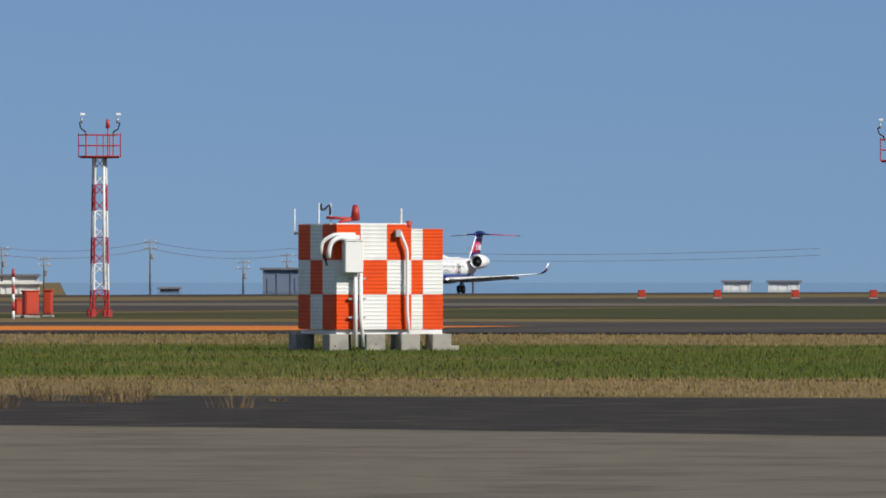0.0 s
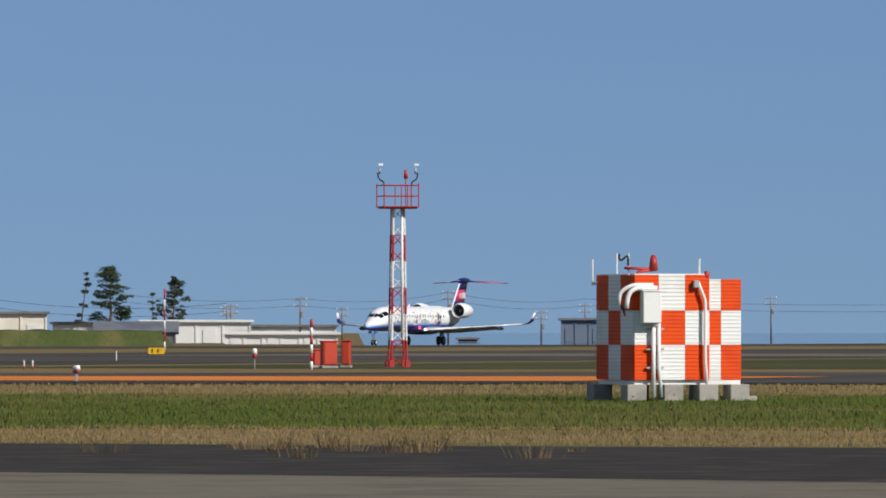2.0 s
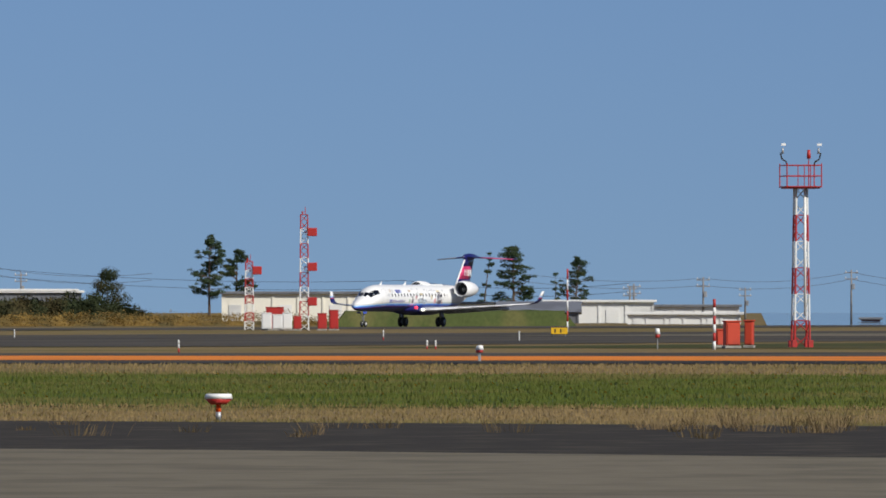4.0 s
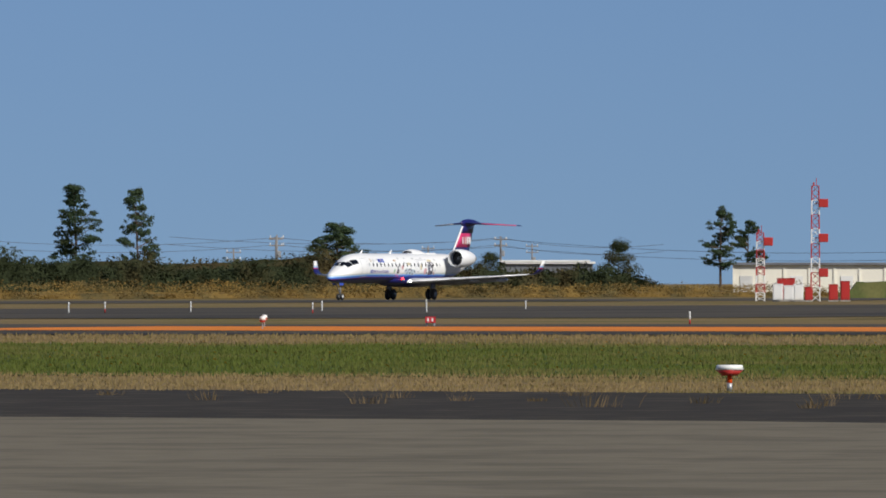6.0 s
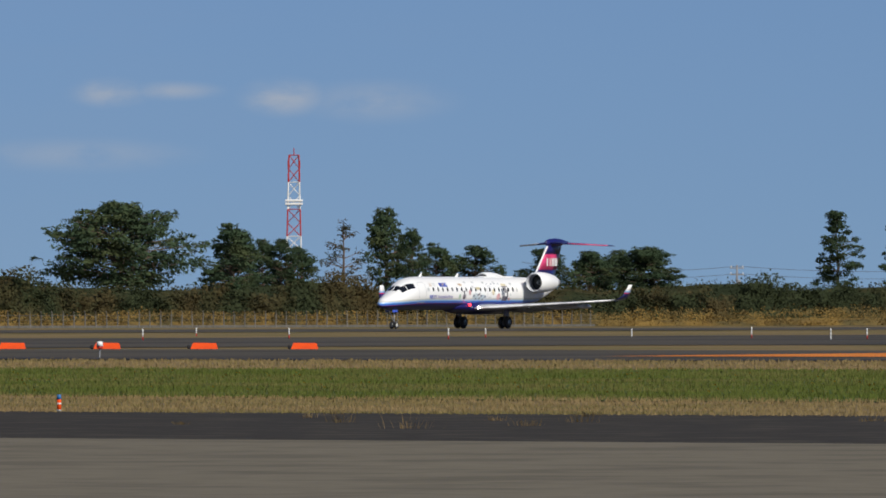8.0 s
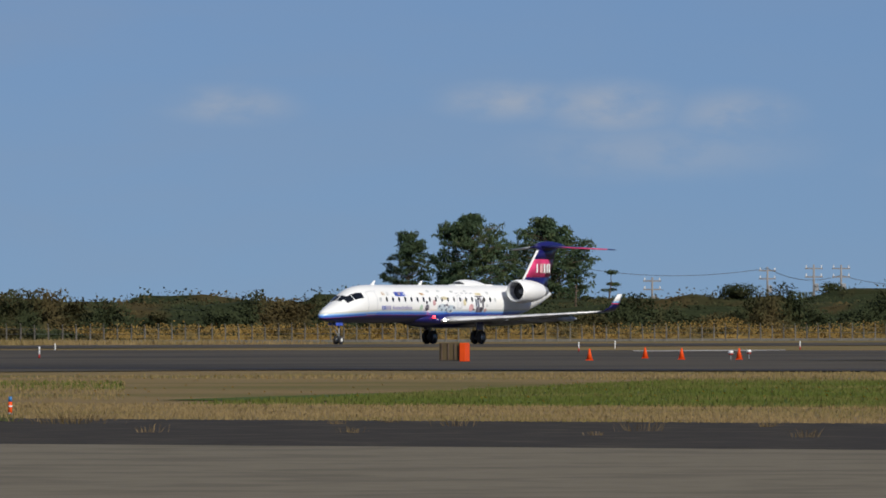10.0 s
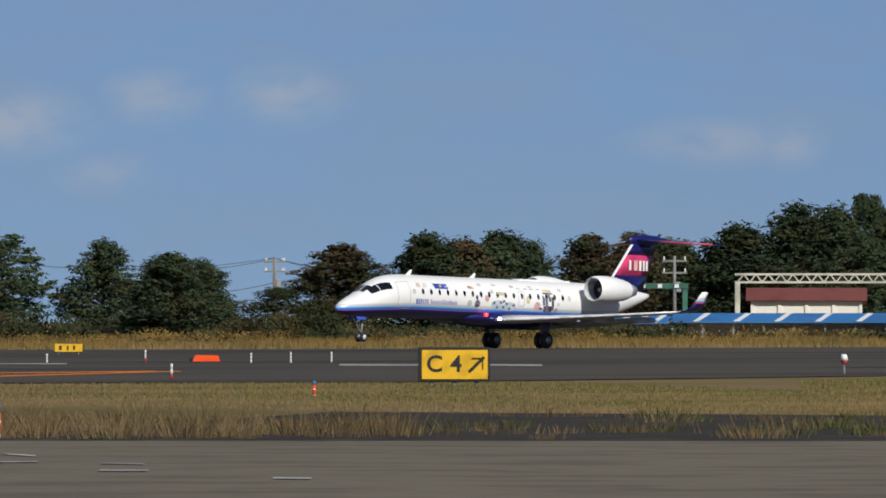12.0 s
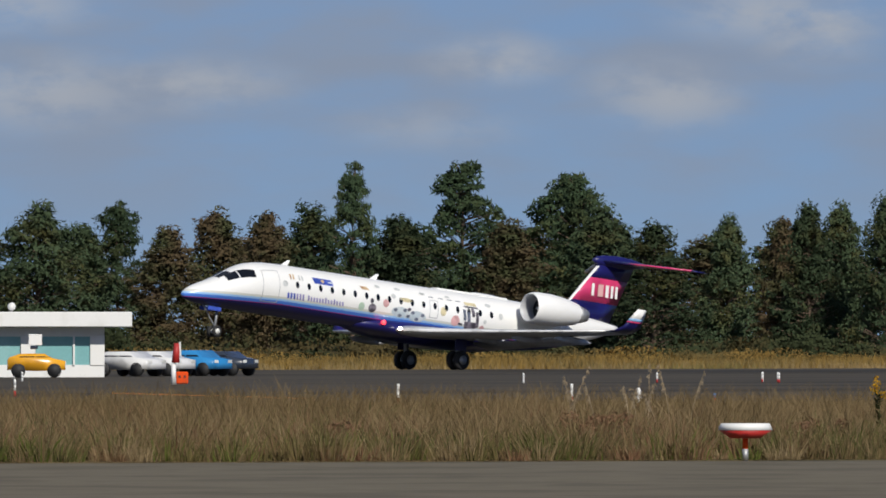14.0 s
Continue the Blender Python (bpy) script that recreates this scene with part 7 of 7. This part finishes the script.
def station(m):
    root = thing("fire_station", "white flat-roofed station with a band of teal windows", "building", m=m)
    d = 6.0
    left, right = -9.4, -0.5
    cube_part("wall_base", root, M["white"], ((left + right) / 2, d / 2, 0.28), (right - left, d, 0.56), 0.0, "white base wall")
    for a, b in ((left, -6.7), (-6.6, -4.3), (-3.6, -1.9), (-1.85, -1.15)):
        pane = cube_part("window_pane", root, M["teal_glass"], ((a + b) / 2, 0.06, 1.2), (b - a, 0.05, 1.28), 0.0, "teal window pane")
    for x in (-6.65, -3.95, -1.88):
        cube_part("mullion", root, M["white"], (x, 0.0, 1.2), (0.66 if x == -3.95 else 0.08, 0.14, 1.32))
    cube_part("corner_pier", root, M["white"], (-0.82, 0.2, 1.2), (0.65, 0.5, 1.32), 0.01)
    cube_part("inner_wall", root, M["pale_wall"], ((left + right) / 2, d / 2 + 0.3, 1.3), (right - left - 0.2, d - 0.5, 1.9))
    cube_part("lintel", root, M["pale_wall"], ((left + right) / 2, 0.35, 2.05), (right - left, 0.6, 0.42), 0.0)
    cube_part("roof", root, M["white"], ((left + 0.75) / 2, d / 2 - 0.3, 2.62), (0.75 - left, d + 1.6, 0.68), 0.03, "thick white roof slab")
    rod_part("lamp_post", root, M["steel"], (-4.7, 0, 2.9), (-4.7, 0, 3.05), 0.05, None, 6)
    bm = bmesh.new()
    bmesh.ops.create_icosphere(bm, subdivisions=2, radius=0.19, matrix=Matrix.Translation((-4.7, 0, 3.2)))
    part("globe", bm, M["white"], root, "white globe on the roof", True)


station(pose(357.2, 420.8, 0, 0, 0, -40.3))


def car(m, paint, label, length=4.3, height=1.45):
    root = thing("car", label, "car", "cars by the station", m)
    bm = bmesh.new()
    L, H = length / 2, height
    prof = [(-L, 0.35), (-L, 0.75), (-L * 0.55, 0.88), (-L * 0.28, H), (L * 0.55, H), (L * 0.92, 0.92), (L, 0.8), (L, 0.35), (0, 0.3)]
    loft(bm, [[(x * s, y, z if z < 1 else z - dz) for x, z in prof] for y, s, dz in ((-0.82, 0.97, 0.1), (-0.7, 1.0, 0.0), (0.7, 1.0, 0.0), (0.82, 0.97, 0.1))])
    part("body", bm, paint, root, "", True)
    bm = bmesh.new()
    for s in (-1, 1):
        for a, b in ((-0.40, 0.02), (0.06, 0.62)):
            q = [(L * a - (0.12 if a < 0 else 0), 0.92), (L * b, 0.92), (L * (b - 0.08 if b > 0.3 else b), H - 0.12), (L * a + (0.2 if a < 0 else 0), H - 0.12)]
            f = [bm.verts.new((x, s * (0.835 if z < 1 else 0.80), z)) for x, z in q]
            bm.faces.new(f)
    part("side_window", bm, M["glass_dark"], root, "dark side windows")
    for x in (-L * 0.62, L * 0.62):
        for y in (-0.78, 0.78):
            rod_part("wheel", root, M["dark"], (x, y - 0.1, 0.32), (x, y + 0.1, 0.32), 0.32, None, 16)
    for y in (-0.55, 0.55):
        cube_part("headlight", root, M["glow_off"], (-L - 0.005, y, 0.68), (0.04, 0.3, 0.14), 0.01)
    return root


M["glow_off"] = material("clear_lamp_glass", (0.75, 0.75, 0.72), 0.2, vary=0.05, scale=3)
taxi = car(pose(350.6, 418.5, 0, 0, 0, 140.0), M["car_yellow"], "yellow patrol car with light bar beside the station", 2.6, 1.08)
cube_part("light_bar", taxi, M["car_dark"], (0.1, 0, 1.36), (0.35, 1.2, 0.16), 0.03, "dark light bar")
cube_part("roof_board", taxi, M["white"], (0.05, 0, 1.7), (0.6, 0.1, 0.5), 0.02, "white roof board")
car(pose(364.2, 428.0, 0, 0, 0, 104.6), M["car_white"], "parked white car beside the station", 3.0, 1.15)
car(pose(367.2, 429.4, 0, 0, 0, 104.5), M["car_white"], "parked white car in a row", 3.0, 1.15)
car(pose(369.8, 429.8, 0, 0, 0, 104.3), M["car_blue"], "parked bright blue car in a row", 3.0, 1.2)
car(pose(372.7, 431.3, 0, 0, 0, 109.2), M["car_dark"], "parked dark car at the row's end", 3.0, 1.15)
# hydrant-like post and orange box before the cars
hyd = thing("signal_post", "white post with red upper part before the cars", "post", m=pose(308.3, 359.7, 0, 0, 0, -40.6))
rod_part("shaft", hyd, M["white"], (0, 0, 0), (0, 0, 0.85), 0.11, 0.09, 10)
rod_part("upper", hyd, M["red"], (0.08, 0, 0.85), (0.12, 0, 1.6), 0.16, 0.10, 10, "red upper part")
rod_part("pipe", hyd, M["white"], (0.26, 0, 1.1), (0.24, 0, 1.65), 0.04, None, 6)
box = thing("orange_box", "small orange box with black spots on the pavement", "box", m=pose(312.0, 363.5, 0, 0, 0, -40.6))
cube_part("body", box, M["orange"], (0, 0, 0.24), (0.48, 0.4, 0.48), 0.04)
for x in (-0.1, 0.1):
    cube_part("spot", box, M["dark"], (x, -0.2, 0.28), (0.08, 0.02, 0.1))

for m in (pose(1091.3, 362.8, 0, 0, 0, -71.6), pose(1093.5, 356.0, 0, 0, 0, -72.0), pose(1095.8, 349.0, 0, 0, 0, -72.3), pose(1088.4, 339.0, 0, 0, 0, -72.7)):
    equipment_cabin(m, 0.7, 0.6, 0.75, M["red_orange"], "small red equipment cabinet at the runway's edge")


# ---------------------------------------------------------------- what moves


def motions():
    """The aeroplane gathers speed along the runway and lifts its nose."""
    pitch = {11.0: 0.1, 11.5: 0.5, 12.0: 1.6, 12.5: 2.8, 13.0: 3.8, 13.5: 5.0, 14.0: 6.5}
    rows = []
    for i in range(29):
        t = i * 0.5
        x = 1347.4 - 50.4 * t - 2.229 * t * t / 2 - 0.0021 * t ** 3 / 6
        rows.append((t, pose(x, 472.3, 0.10 - SETTLED, 0, -pitch.get(t, 0.0), 180)))
    walk(airliner, rows)


motions()
